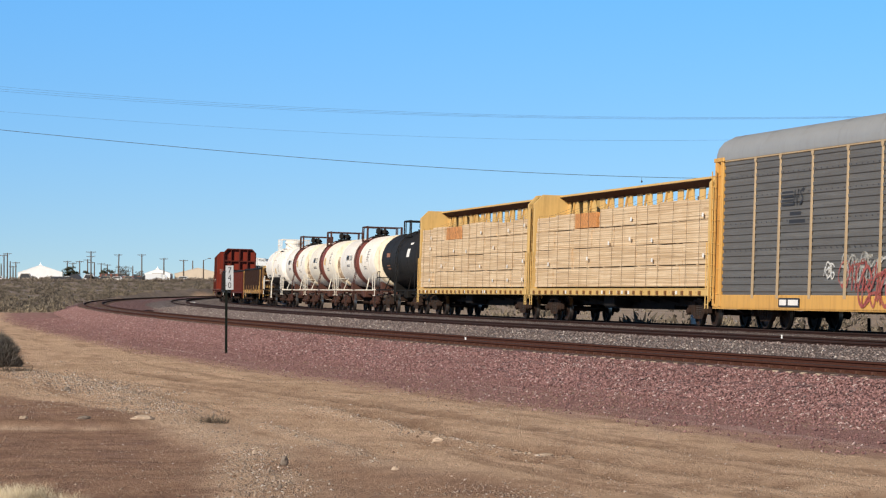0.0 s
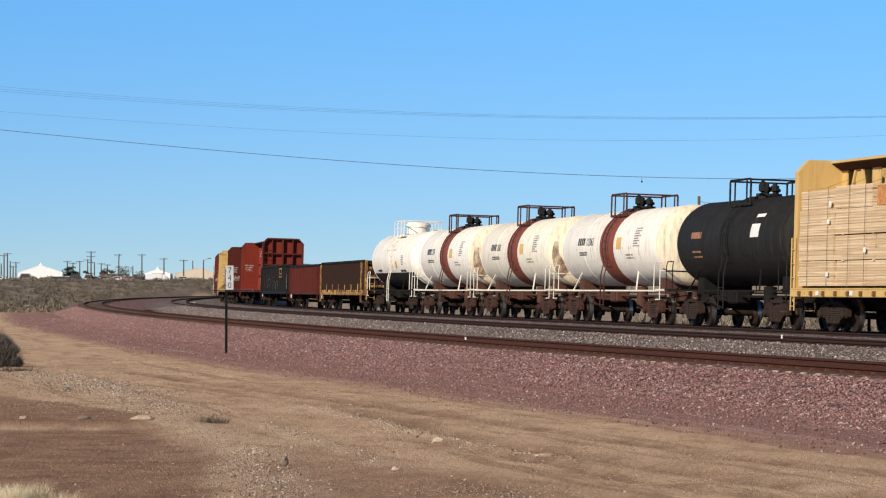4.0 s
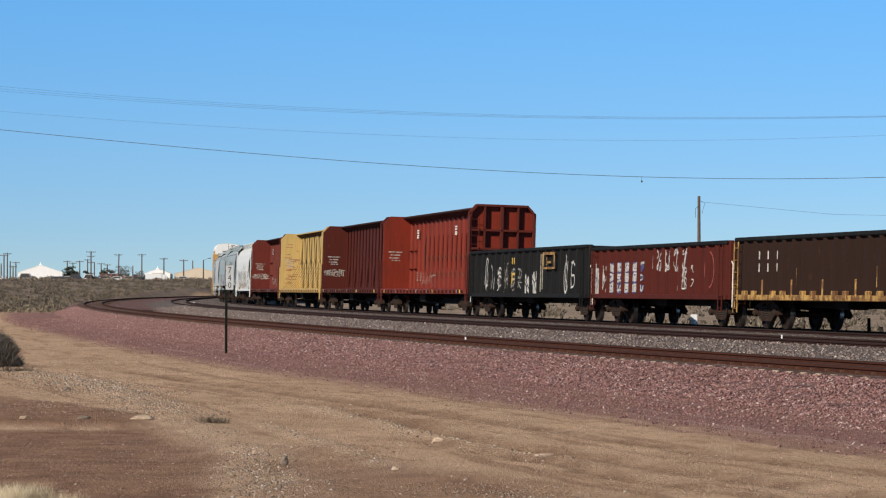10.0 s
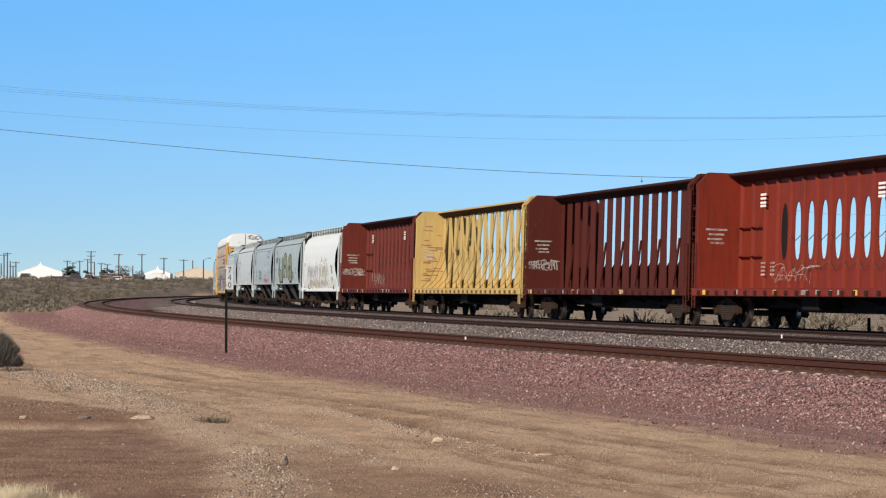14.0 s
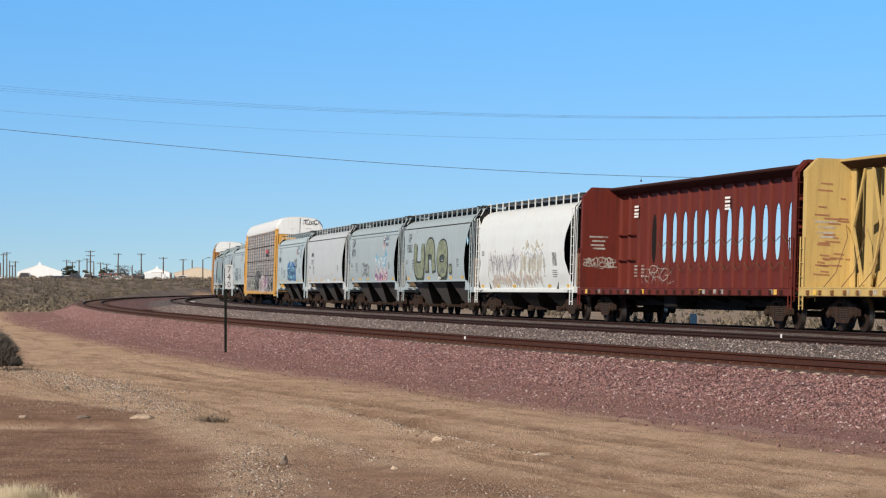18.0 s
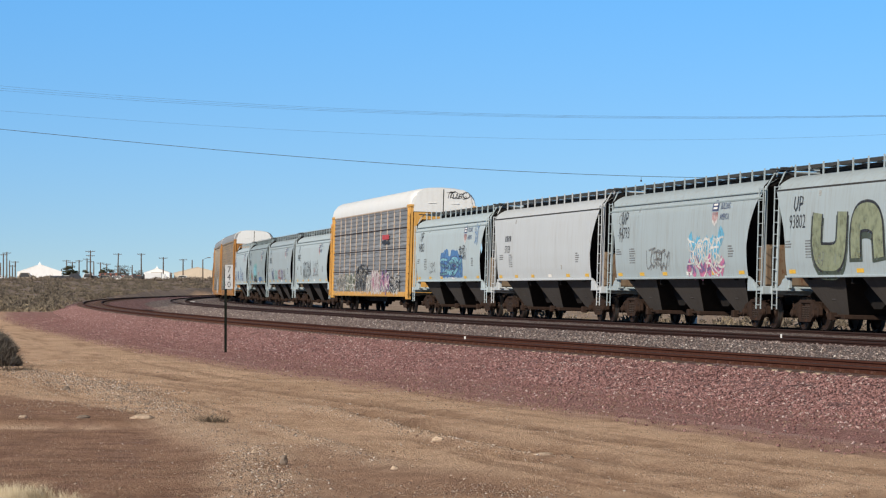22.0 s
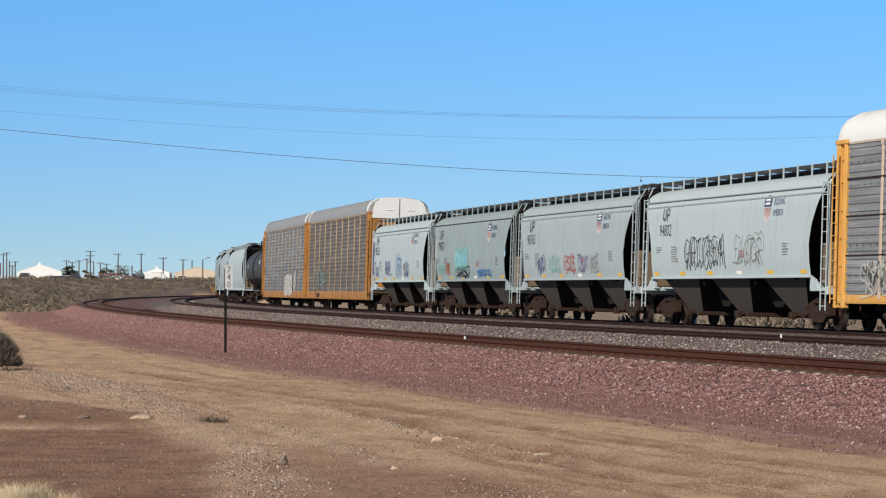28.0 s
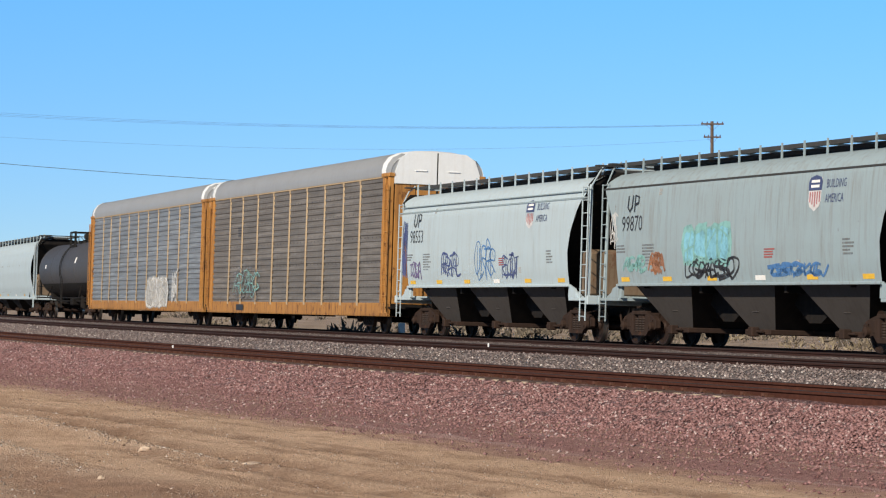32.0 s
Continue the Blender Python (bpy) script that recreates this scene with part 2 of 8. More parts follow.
def paint(name, col, dirt=(0.10, 0.08, 0.06), wear=0.35, rust=0.0, rough=0.55, streak=1.0, bump=0.15, metal=0.0, bands=0.0, spec=0.22):
    """Weathered paint on steel: run-down streaks, dust blotches, rust specks."""
    n = Nodes(name)
    fine = n.noise(9.0, 6.0, 0.7)
    run = n.noise(2.2, 5.0, 0.65, (3.0, 3.0, 0.25))
    blot = n.noise(0.55, 4.0, 0.6)
    c = n.mix(n.ramp(blot, 0.35, 0.7, 0.0, wear * 0.5), col, tuple(0.5 * a + 0.5 * b for a, b in zip(col, dirt)))
    c = n.mix(n.ramp(run, 0.48, 0.75, 0.0, wear * streak), c, dirt)
    c = n.mix(n.ramp(fine, 0.3, 0.75, 0.0, 0.22), c, tuple(min(1.0, a * 1.3 + 0.015) for a in col))
    if rust:
        sp = n.noise(3.1, 8.0, 0.72, (1, 1, 0.6))
        c = n.mix(n.ramp(sp, 0.66 - 0.2 * rust, 0.74 - 0.2 * rust, 0.0, 0.85), c, (0.11, 0.045, 0.022))
    if bands:
        # level pale and dark streaks: the folds' reflections and shading put into the colour
        lev = n.noise(1.0, 4.0, 0.6, (0.35, 0.35, 5.5))
        c = n.mix(n.ramp(lev, 0.52, 0.68, 0.0, bands), c, tuple(min(1.0, a * 1.75) for a in col))
        c = n.mix(n.ramp(lev, 0.46, 0.34, 0.0, bands), c, tuple(a * 0.62 for a in col))
    n.bump(fine, bump, 0.012)
    return n.done(c, n.ramp(fine, 0.2, 0.8, rough - 0.05, rough + 0.2), metal, spec)


def plain(name, col, rough=0.6, metal=0.0, vary=0.25, scale=6.0, bump=0.1):
    n = Nodes(name)
    f = n.noise(scale, 6.0, 0.65)
    g = n.noise(scale * 0.12, 3.0, 0.5)
    c = n.mix(n.ramp(f, 0.3, 0.7), tuple(a * (1 - vary) for a in col), tuple(min(1, a * (1 + vary)) for a in col))
    c = n.mix(n.ramp(g, 0.35, 0.65, 0.0, vary), c, tuple(a * 0.65 for a in col))
    if bump:
        n.bump(f, bump, 0.01)
    return n.done(c, rough, metal)
# ---- ground ----
def dirt_material():
    """Dry tan dirt, brown in the hollow, darker brown in the ruts, strewn pale by the windrows, purple stone dust near
    the ballast.
    """
    n = Nodes("desert_dirt")
    geo = n.t.nodes.new("ShaderNodeAttribute")
    geo.attribute_name = "lane"            # x: along the track, y: away from the train's track
    lane = geo.outputs["Vector"]
    sep = n.put("ShaderNodeSeparateXYZ", Vector=lane)
    w = sep.outputs[1]
    kind = n.t.nodes.new("ShaderNodeAttribute")
    kind.attribute_name = "soil"           # x: brown hollow, y: gravel windrows, z: ruts
    soil = n.put("ShaderNodeSeparateXYZ", Vector=kind.outputs["Vector"])
    fine = n.noise(26.0, 6.0, 0.75)
    mid = n.noise(1.6, 6.0, 0.65)
    big = n.noise(0.22, 5.0, 0.6)
    patch = n.noise(1.0, 6.0, 0.68, (0.8, 1.5, 1.0), lane)
    grit = n.noise(1.0, 5.0, 0.75, (16.0, 9.0, 16.0))
    lean = n.noise(1.0, 4.0, 0.6, (0.10, 2.2, 1.0), lane)
    c = n.mix(n.ramp(big, 0.38, 0.62), (0.55, 0.378, 0.228), (0.68, 0.488, 0.305))
    c = n.mix(n.ramp(patch, 0.52, 0.60, 0.0, 0.65), c, (0.40, 0.255, 0.148))
    c = n.mix(n.ramp(patch, 0.46, 0.36, 0.0, 0.6), c, (0.77, 0.57, 0.365))
    c = n.mix(n.ramp(lean, 0.55, 0.61, 0.0, 0.6), c, (0.33, 0.207, 0.12))
    c = n.mix(n.ramp(w, 24.5, 30.0, 0.0, 0.30), c, (0.42, 0.285, 0.18))
    brown = n.mix(n.ramp(mid, 0.36, 0.64), (0.225, 0.128, 0.078), (0.40, 0.248, 0.148))
    brown = n.mix(n.ramp(patch, 0.56, 0.66, 0.0, 0.6), brown, (0.255, 0.158, 0.115))
    c = n.mix(n.math("MULTIPLY", soil.outputs[0], n.ramp(patch, 0.28, 0.5, 0.75, 0.97)), c, brown)
    c = n.mix(n.math("MULTIPLY", soil.outputs[1], n.ramp(mid, 0.35, 0.6, 0.3, 0.9)), c, (0.64, 0.485, 0.325))
    c = n.mix(n.math("MULTIPLY", soil.outputs[2], n.ramp(mid, 0.30, 0.55, 0.45, 0.95)), c, (0.25, 0.152, 0.088))
    c = n.mix(n.ramp(fine, 0.58, 0.70, 0.0, 0.35), c, (0.68, 0.52, 0.36))
    c = n.mix(n.ramp(fine, 0.44, 0.32, 0.0, 0.35), c, (0.20, 0.122, 0.075))
    c = n.mix(n.ramp(grit, 0.60, 0.68, 0.0, 0.35), c, (0.68, 0.54, 0.39))
    c = n.mix(n.ramp(grit, 0.41, 0.33, 0.0, 0.40), c, (0.20, 0.122, 0.075))
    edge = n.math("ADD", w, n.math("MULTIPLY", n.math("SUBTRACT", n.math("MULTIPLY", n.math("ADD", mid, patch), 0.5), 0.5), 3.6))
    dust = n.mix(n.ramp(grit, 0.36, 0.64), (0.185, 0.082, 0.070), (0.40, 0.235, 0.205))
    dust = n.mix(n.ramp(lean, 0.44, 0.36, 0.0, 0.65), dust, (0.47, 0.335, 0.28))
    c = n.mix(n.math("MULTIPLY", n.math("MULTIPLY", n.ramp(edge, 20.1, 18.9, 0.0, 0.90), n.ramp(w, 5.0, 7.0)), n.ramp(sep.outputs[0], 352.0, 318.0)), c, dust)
    # farther out the plain is scrub and pale sand
    far = n.ramp(w, 26.0, 60.0)
    far = n.math("MULTIPLY", far, n.ramp(sep.outputs[0], 205.0, 240.0))
    scrub = n.noise(0.35, 6.0, 0.7)
    c = n.mix(far, c, n.mix(n.ramp(scrub, 0.4, 0.62), (0.30, 0.245, 0.18), (0.17, 0.14, 0.105)))
    bend = n.math("MULTIPLY", n.ramp(sep.outputs[0], 318.0, 350.0), n.ramp(w, 14.6, 15.8))
    c = n.mix(bend, c, n.mix(n.ramp(scrub, 0.4, 0.62), (0.27, 0.222, 0.168), (0.155, 0.128, 0.098)))
    back = n.ramp(w, -3.0, -8.0)
    c = n.mix(back, c, n.mix(n.ramp(scrub, 0.4, 0.62), (0.40, 0.32, 0.23), (0.24, 0.19, 0.13)))
    c = n.mix(1.0, c, (1.02, 0.985, 1.06), "MULTIPLY")
    h = n.math("ADD", n.math("ADD", fine, grit), n.math("MULTIPLY", n.math("ADD", mid, patch), 1.2))
    n.bump(h, 0.8, 0.06)
    return n.done(c, 0.95, 0.0, 0.2)


def stone_bed_material(name, dark, light, pale, scale):
    """Crushed stone: each stone a cell of its own shade."""
    n = Nodes(name)
    vo = n.put("ShaderNodeTexVoronoi", Scale=scale, Vector=n.co)
    small = n.put("ShaderNodeTexVoronoi", Scale=scale * 2.7, Vector=n.co)
    hue = n.put("ShaderNodeSeparateColor", Color=vo.outputs["Color"])
    c = n.mix(hue.outputs[0], dark, light)
    c = n.mix(n.ramp(hue.outputs[1], 0.86, 0.9), c, pale)
    # shade in the crevices between stones, painted as dark cell rims
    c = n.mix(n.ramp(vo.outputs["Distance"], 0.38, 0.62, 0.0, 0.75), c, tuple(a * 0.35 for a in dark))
    c = n.mix(n.ramp(n.noise(0.5, 5.0, 0.6), 0.4, 0.65, 0.0, 0.4), c, tuple(0.5 * (a + b) * 0.8 for a, b in zip(dark, light)))
    h = n.math("SUBTRACT", 1.0, n.math("ADD", vo.outputs["Distance"], n.math("MULTIPLY", small.outputs["Distance"], 0.4)))
    n.bump(h, 1.0, 0.08)
    return n.done(c, 0.9, 0.0, 0.25)


def stones_material(name, dark, light, pale):
    """Loose stones, each of its own shade."""
    n = Nodes(name)
    isl = n.t.nodes.new("ShaderNodeNewGeometry").outputs["Random Per Island"]
    c = n.mix(isl, dark, light)
    c = n.mix(n.ramp(n.math("FRACT", n.math("MULTIPLY", isl, 37.0)), 0.93, 0.95), c, pale)
    c = n.mix(n.ramp(n.noise(30.0, 3.0, 0.6), 0.35, 0.7, 0.0, 0.4), c, tuple(a * 0.6 for a in dark))
    return n.done(c, 0.9, 0.0, 0.25)


PURPLE = ((0.175, 0.085, 0.080), (0.405, 0.234, 0.220), (0.56, 0.43, 0.40))
GREY = ((0.135, 0.10, 0.094), (0.35, 0.285, 0.262), (0.64, 0.57, 0.52))
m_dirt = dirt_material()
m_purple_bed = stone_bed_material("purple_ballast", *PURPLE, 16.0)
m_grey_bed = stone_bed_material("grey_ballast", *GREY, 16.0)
m_purple_stone = stones_material("purple_stones", *PURPLE)
m_grey_stone = stones_material("grey_stones", *GREY)
m_pale_stone = stones_material("pale_gravel", (0.18, 0.125, 0.095), (0.50, 0.40, 0.315), (0.68, 0.60, 0.53))
m_clod = stones_material("brown_clods", (0.15, 0.092, 0.06), (0.34, 0.23, 0.155), (0.45, 0.34, 0.25))
m_tan_stone = stones_material("tan_stones", (0.22, 0.15, 0.10), (0.46, 0.36, 0.27), (0.66, 0.60, 0.54))


def build_ground():
    """One sheet out to the horizon, fine in front of the camera."""
    def steps(near, far, first, grow):
        out, d = [near], first
        while out[-1] < far:
            out.append(out[-1] + d)
            d *= grow
        return out
    ys = [-c for c in steps(10.0, 4200, 6.0, 1.35)][::-1] + list(np.arange(-5, 19, 2.5)) + steps(20, 60, 0.085, 1.0032) + steps(61, 135, 0.24, 1.008)[:-1] + steps(135, 4600, 0.9, 1.028)
    xs = [-c for c in steps(12.0, 4200, 0.3, 1.08)][::-1] + list(np.arange(-11.8, -4.5, 0.075)) + list(np.arange(-4.5, 5.0, 0.042)) + list(np.arange(5.0, 13.9, 0.085)) + steps(14.0, 4200, 0.3, 1.08)
    X, Y = np.meshgrid(np.array(xs), np.array(ys), indexing="ij")
    nx, ny = X.shape
    x, y = X.ravel(), Y.ravel()
    s, w = track_coords(x, y)
    z = terrain(x, y)
    # graded bed under the tracks
    bed = smooth(15.8, 15.0, w) * smooth(-5.0, -3.4, w)
    z = z * (1 - bed) + (rail_z(s) - 0.75) * bed
    d, on = off_line(HOLLOW, x, y)
    ragged = lumps(x * 0.6, y * 0.35, 31, 3)
    soil = np.zeros((len(x), 3))
    soil[:, 0] = smooth(0.35, -0.55, d + 0.5 * ragged) * on
    # dirt churned up brown between the lower ruts
    soil[:, 0] = np.maximum(soil[:, 0], 0.75 * smooth(33.0, 28.0, y + 2.5 * ragged) * smooth(20, 23, y) * smooth(1.9, 0.7, x + 0.5 * ragged + 0.3 * (y - 24)))
    for line, wide, axis, seed in ((WINDROW, 0.50, 1, 41), (BERM_LOW, 0.22, 1, 43), (BERM_HIGH, 0.24, 1, 45), (RUT_A, 0.34, 2, 47), (RUT_B, 0.20, 2, 49), (RUT_C, 0.26, 2, 51)):
        d, on = off_line(line, x, y)
        soil[:, axis] = np.maximum(soil[:, axis], np.exp(-np.abs(d / wide) ** 3) * on * np.clip(0.8 + 0.9 * lumps(x * 1.3, y * 0.6, seed, 3), 0.05, 1.0))
    # a pale line along the washed-out step and a darker one just behind it
    step = y + 0.9 * lumps(x * 0.7, y * 0.1, 37, 3)
    there = soil[:, 0] * smooth(-3.2, -4.4, x)
    soil[:, 1] = np.maximum(soil[:, 1], there * np.exp(-((step - 37.1) / 0.22) ** 2) * np.clip(0.7 + lumps(x * 0.9, y * 0.2, 39, 3), 0, 1))
    soil[:, 2] = np.maximum(soil[:, 2], there * np.exp(-((step - 37.7) / 0.25) ** 2) * np.clip(0.7 + lumps(x * 0.8, y * 0.2, 40, 3), 0, 1))
    idx = np.arange(nx * ny).reshape(nx, ny)
    faces = np.stack([idx[:-1, :-1], idx[1:, :-1], idx[1:, 1:], idx[:-1, 1:]], -1).reshape(-1, 4)
    me = bpy.data.meshes.new("ground")
    me.vertices.add(nx * ny)
    me.vertices.foreach_set("co", np.stack([x, y, z], 1).ravel())
    me.loops.add(faces.size)
    me.loops.foreach_set("vertex_index", faces.ravel().astype(np.int32))
    me.polygons.add(len(faces))
    me.polygons.foreach_set("loop_start", np.arange(0, faces.size, 4, dtype=np.int32))
    me.update(calc_edges=True)
    at = me.attributes.new("lane", "FLOAT_VECTOR", "POINT")
    at.data.foreach_set("vector", np.stack([s, w, np.zeros_like(s)], 1).ravel())
    at = me.attributes.new("soil", "FLOAT_VECTOR", "POINT")
    at.data.foreach_set("vector", soil.ravel())
    me.polygons.foreach_set("use_smooth", [True] * len(me.polygons))
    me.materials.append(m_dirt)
    tagged(new("ground", me), "dry tan desert dirt with tyre marks and scattered gravel", "ground", kind="structure")


build_ground()


# ---- track beds ----
def bed(name, label, material, profile, s0, s1, step, seed):
    """A ballast bed: profile of (w, height above the rail tops) swept along the track."""
    ss = np.arange(s0, s1 + step / 2, step)
    v, f = [], []
    rnd = random.Random(seed)
    n = len(profile)
    for s in ss:
        zr = float(rail_z(s))
        for w, h in profile:
            ww = w + rnd.uniform(-0.05, 0.05)
            x, y, _ = along(s, ww)
            v.append((x, y, zr + h + rnd.uniform(-0.02, 0.02)))
    for i in range(len(ss) - 1):
        for j in range(n - 1):
            f.append((i * n + j, i * n + j + 1, (i + 1) * n + j + 1, (i + 1) * n + j))
    me = bpy.data.meshes.new(name)
    me.from_pydata(v, [], f)
    me.polygons.foreach_set("use_smooth", [True] * len(me.polygons))
    me.materials.append(material)
    bm = bmesh.new()
    bm.from_mesh(me)
    bmesh.ops.recalc_face_normals(bm, faces=bm.faces)
    bm.to_mesh(me)
    bm.free()
    tagged(new(name, me), label, "ballast", kind="structure")


def fill(w0, h0, w1, h1, n):
    return [(w0 + (w1 - w0) * i / n, h0 + (h1 - h0) * i / n) for i in range(n)]


A_ = TRACK_A
CROWN = [(A_ - 0.92, -0.15), (A_ - 0.6, -0.13), (A_, -0.12), (A_ + 0.6, -0.12), (A_ + 0.80, -0.122), (A_ + 1.0, -0.123), (A_ + 1.31, -0.124)]
for s0, s1, step in ((-200, 120, 4.0), (120, 300, 0.5), (300, 1000, 2.0)):
    inner = fill(A_ - 1.7, -0.215, A_ - 0.92, -0.15, 3) if s0 < 300 else fill(A_ - 4.6, -0.285, A_ - 0.92, -0.15, 6)
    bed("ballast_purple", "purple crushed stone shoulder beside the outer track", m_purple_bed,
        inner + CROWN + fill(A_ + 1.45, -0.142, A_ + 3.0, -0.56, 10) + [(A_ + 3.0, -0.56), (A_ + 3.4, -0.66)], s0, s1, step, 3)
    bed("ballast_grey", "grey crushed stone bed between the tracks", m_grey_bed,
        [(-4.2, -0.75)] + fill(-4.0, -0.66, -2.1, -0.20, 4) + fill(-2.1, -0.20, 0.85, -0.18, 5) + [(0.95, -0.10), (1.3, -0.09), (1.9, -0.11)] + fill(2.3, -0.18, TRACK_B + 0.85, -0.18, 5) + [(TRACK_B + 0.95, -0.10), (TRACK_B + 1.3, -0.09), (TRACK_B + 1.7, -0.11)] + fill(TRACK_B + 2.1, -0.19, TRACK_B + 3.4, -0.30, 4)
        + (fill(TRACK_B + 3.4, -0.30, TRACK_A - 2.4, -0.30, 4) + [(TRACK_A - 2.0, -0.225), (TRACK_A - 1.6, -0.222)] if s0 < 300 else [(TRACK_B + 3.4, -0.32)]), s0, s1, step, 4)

# ---- rails and ties ----
def rust_rail(name, dark, light):
    n = Nodes(name)
    f = n.noise(14.0, 6.0, 0.7)
    g = n.noise(0.8, 3.0, 0.5)
    c = n.mix(n.ramp(f, 0.3, 0.7), dark, light)
    c = n.mix(n.ramp(g, 0.4, 0.6, 0, 0.4), c, (0.045, 0.016, 0.012))
    n.bump(f, 0.3, 0.005)
    return n.done(c, 0.9, 0.0, 0.15)


m_rail = rust_rail("rusty_rail", (0.042, 0.0145, 0.0095), (0.090, 0.033, 0.020))
m_rail_dark = rust_rail("dark_rusty_rail", (0.020, 0.0105, 0.009), (0.044, 0.023, 0.019))
m_railtop = plain("worn_rail_head", (0.016, 0.011, 0.010), 0.8, 0.0, 0.2, 3.0, 0.03)
m_tie = plain("concrete_tie", (0.50, 0.39, 0.28), 0.9, 0.0, 0.2, 12.0, 0.2)
m_clip = plain("rusty_clip", (0.12, 0.05, 0.03), 0.8, 0.3)
RAIL = [(-0.075, -0.185), (-0.075, -0.172), (-0.012, -0.150), (-0.010, -0.055), (-0.037, -0.038), (-0.037, -0.006), (-0.028, 0.0),
        (0.028, 0.0), (0.037, -0.006), (0.037, -0.038), (0.010, -0.055), (0.012, -0.150), (0.075, -0.172), (0.075, -0.185)]


def build_rail(w, name, label):
    ss = np.arange(-300, 1000, 3.0)
    v, f, mats = [], [], []
    n = len(RAIL)
    for s in ss:
        zr = float(rail_z(s))
        for dw, h in RAIL:
            x, y, _ = along(s, w + dw)
            v.append((x, y, zr + h))
    for i in range(len(ss) - 1):
        for j in range(n):
            f.append((i * n + j, i * n + (j + 1) % n, (i + 1) * n + (j + 1) % n, (i + 1) * n + j))
            mats.append(1 if 5 <= j <= 7 else 0)
    me = bpy.data.meshes.new(name)
    me.from_pydata(v, [], f)
    me.materials.append(m_rail if w > 9 else m_rail_dark)
    me.materials.append(m_railtop)
    me.polygons.foreach_set("material_index", mats)
    bm = bmesh.new()
    bm.from_mesh(me)
    bmesh.ops.recalc_face_normals(bm, faces=bm.faces)
    bm.to_mesh(me)
    bm.free()
    return tagged(new(name, me), label, "rail", "rails of the three tracks", "structure")


for w in (0.0, TRACK_B, TRACK_A):
    for side in (-0.755, 0.755):
        build_rail(w + side, "rail", "rusty brown steel rail with a worn bright head")
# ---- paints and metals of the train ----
# black of the underframes, also used as painted shade about the hopper bays
m_black = paint("black_underframe_and_shade", (0.009, 0.008, 0.0075), (0.028, 0.020, 0.015), 0.5, 0.1, 0.75)
m_truck = paint("truck_casting", (0.026, 0.0160, 0.012), (0.062, 0.036, 0.026), 0.6, 0.2, 0.8)
m_rustcast = paint("rusty_casting", (0.056, 0.023, 0.015), (0.028, 0.015, 0.011), 0.6, 0.2, 0.8)
m_wheel = plain("wheel_steel", (0.034, 0.021, 0.016), 0.6, 0.25, 0.3)
m_tread = plain("polished_tread", (0.45, 0.43, 0.41), 0.3, 0.95, 0.1, 4.0, 0.0)
for m_ in (m_black, m_truck, m_wheel):
    m_.node_tree.nodes["Principled BSDF"].inputs["Specular IOR Level"].default_value = 0.12
# dark chords and winches, and the painted shade beneath every top chord
m_darkchord = paint("dark_chord_and_underside", (0.045, 0.017, 0.014), (0.025, 0.014, 0.012), 0.5, 0.1, 0.7, spec=0.08)
m_spring = plain("spring_steel", (0.03, 0.018, 0.013), 0.7, 0.3)
m_orange = paint("rack_yellow", (0.60, 0.335, 0.09), (0.20, 0.09, 0.035), 0.5, 0.10, 0.5)
m_rackpost = paint("faded_tan_post", (0.42, 0.31, 0.19), (0.20, 0.13, 0.08), 0.5, 0.08, 0.6)
m_palepost = paint("faded_pinkish_post", (0.50, 0.40, 0.32), (0.26, 0.18, 0.13), 0.5, 0.05, 0.6)
m_saddle = paint("dark_brown_saddle", (0.085, 0.034, 0.023), (0.03, 0.02, 0.016), 0.5, 0.1, 0.7)
m_deepor = paint("rack_orange", (0.40, 0.190, 0.050), (0.12, 0.052, 0.026), 1.0, 0.55, 0.55)
m_worn = paint("worn_yellow_trim", (0.50, 0.30, 0.09), (0.07, 0.036, 0.024), 1.0, 1.0, 0.6)
m_cbyel = paint("lumber_car_yellow", (0.60, 0.395, 0.145), (0.22, 0.12, 0.045), 0.35, 0.05, 0.5)
m_cbpale = paint("faded_yellow", (0.50, 0.355, 0.13), (0.26, 0.16, 0.07), 0.6, 0.16, 0.55)
m_red = paint("freight_red", (0.190, 0.0215, 0.0085), (0.055, 0.014, 0.009), 0.85, 0.12, 0.5)
# darker version of the freight red, for the outer framing of the bulkheads
m_darkred = paint("dull_dark_red", (0.098, 0.0155, 0.009), (0.04, 0.012, 0.008), 0.8, 0.1, 0.6)
m_oldred = paint("old_freight_red", (0.125, 0.019, 0.0115), (0.05, 0.014, 0.010), 0.85, 0.1, 0.55)
m_brown = paint("freight_brown", (0.080, 0.0165, 0.011), (0.045, 0.014, 0.011), 0.6, 0.12, 0.55, spec=0.08)
m_gonred = paint("gondola_red", (0.088, 0.017, 0.012), (0.035, 0.014, 0.011), 0.85, 0.2, 0.6, spec=0.08)
m_gonbrown = paint("gondola_brown", (0.032, 0.0165, 0.0125), (0.018, 0.011, 0.009), 0.6, 0.25, 0.7, spec=0.08)
m_gonblack = paint("gondola_black", (0.010, 0.0102, 0.0105), (0.045, 0.038, 0.032), 0.45, 0.0, 0.6, spec=0.08)
m_cage = paint("dark_brown_cage", (0.07, 0.028, 0.021), (0.035, 0.02, 0.016), 0.5, 0.1, 0.6)
m_tankwhite = paint("tank_white", (0.83, 0.79, 0.72), (0.46, 0.31, 0.18), 0.65, 0.0, 0.4)
m_tankhead = paint("stained_tank_head", (0.78, 0.68, 0.51), (0.25, 0.125, 0.06), 0.7, 0.02, 0.5)
m_tankcream = paint("tank_cream", (0.80, 0.745, 0.64), (0.42, 0.29, 0.17), 0.65, 0.0, 0.45)
m_tankband = paint("tank_band_brown", (0.215, 0.058, 0.036), (0.10, 0.04, 0.03), 0.35, 0.0, 0.5)
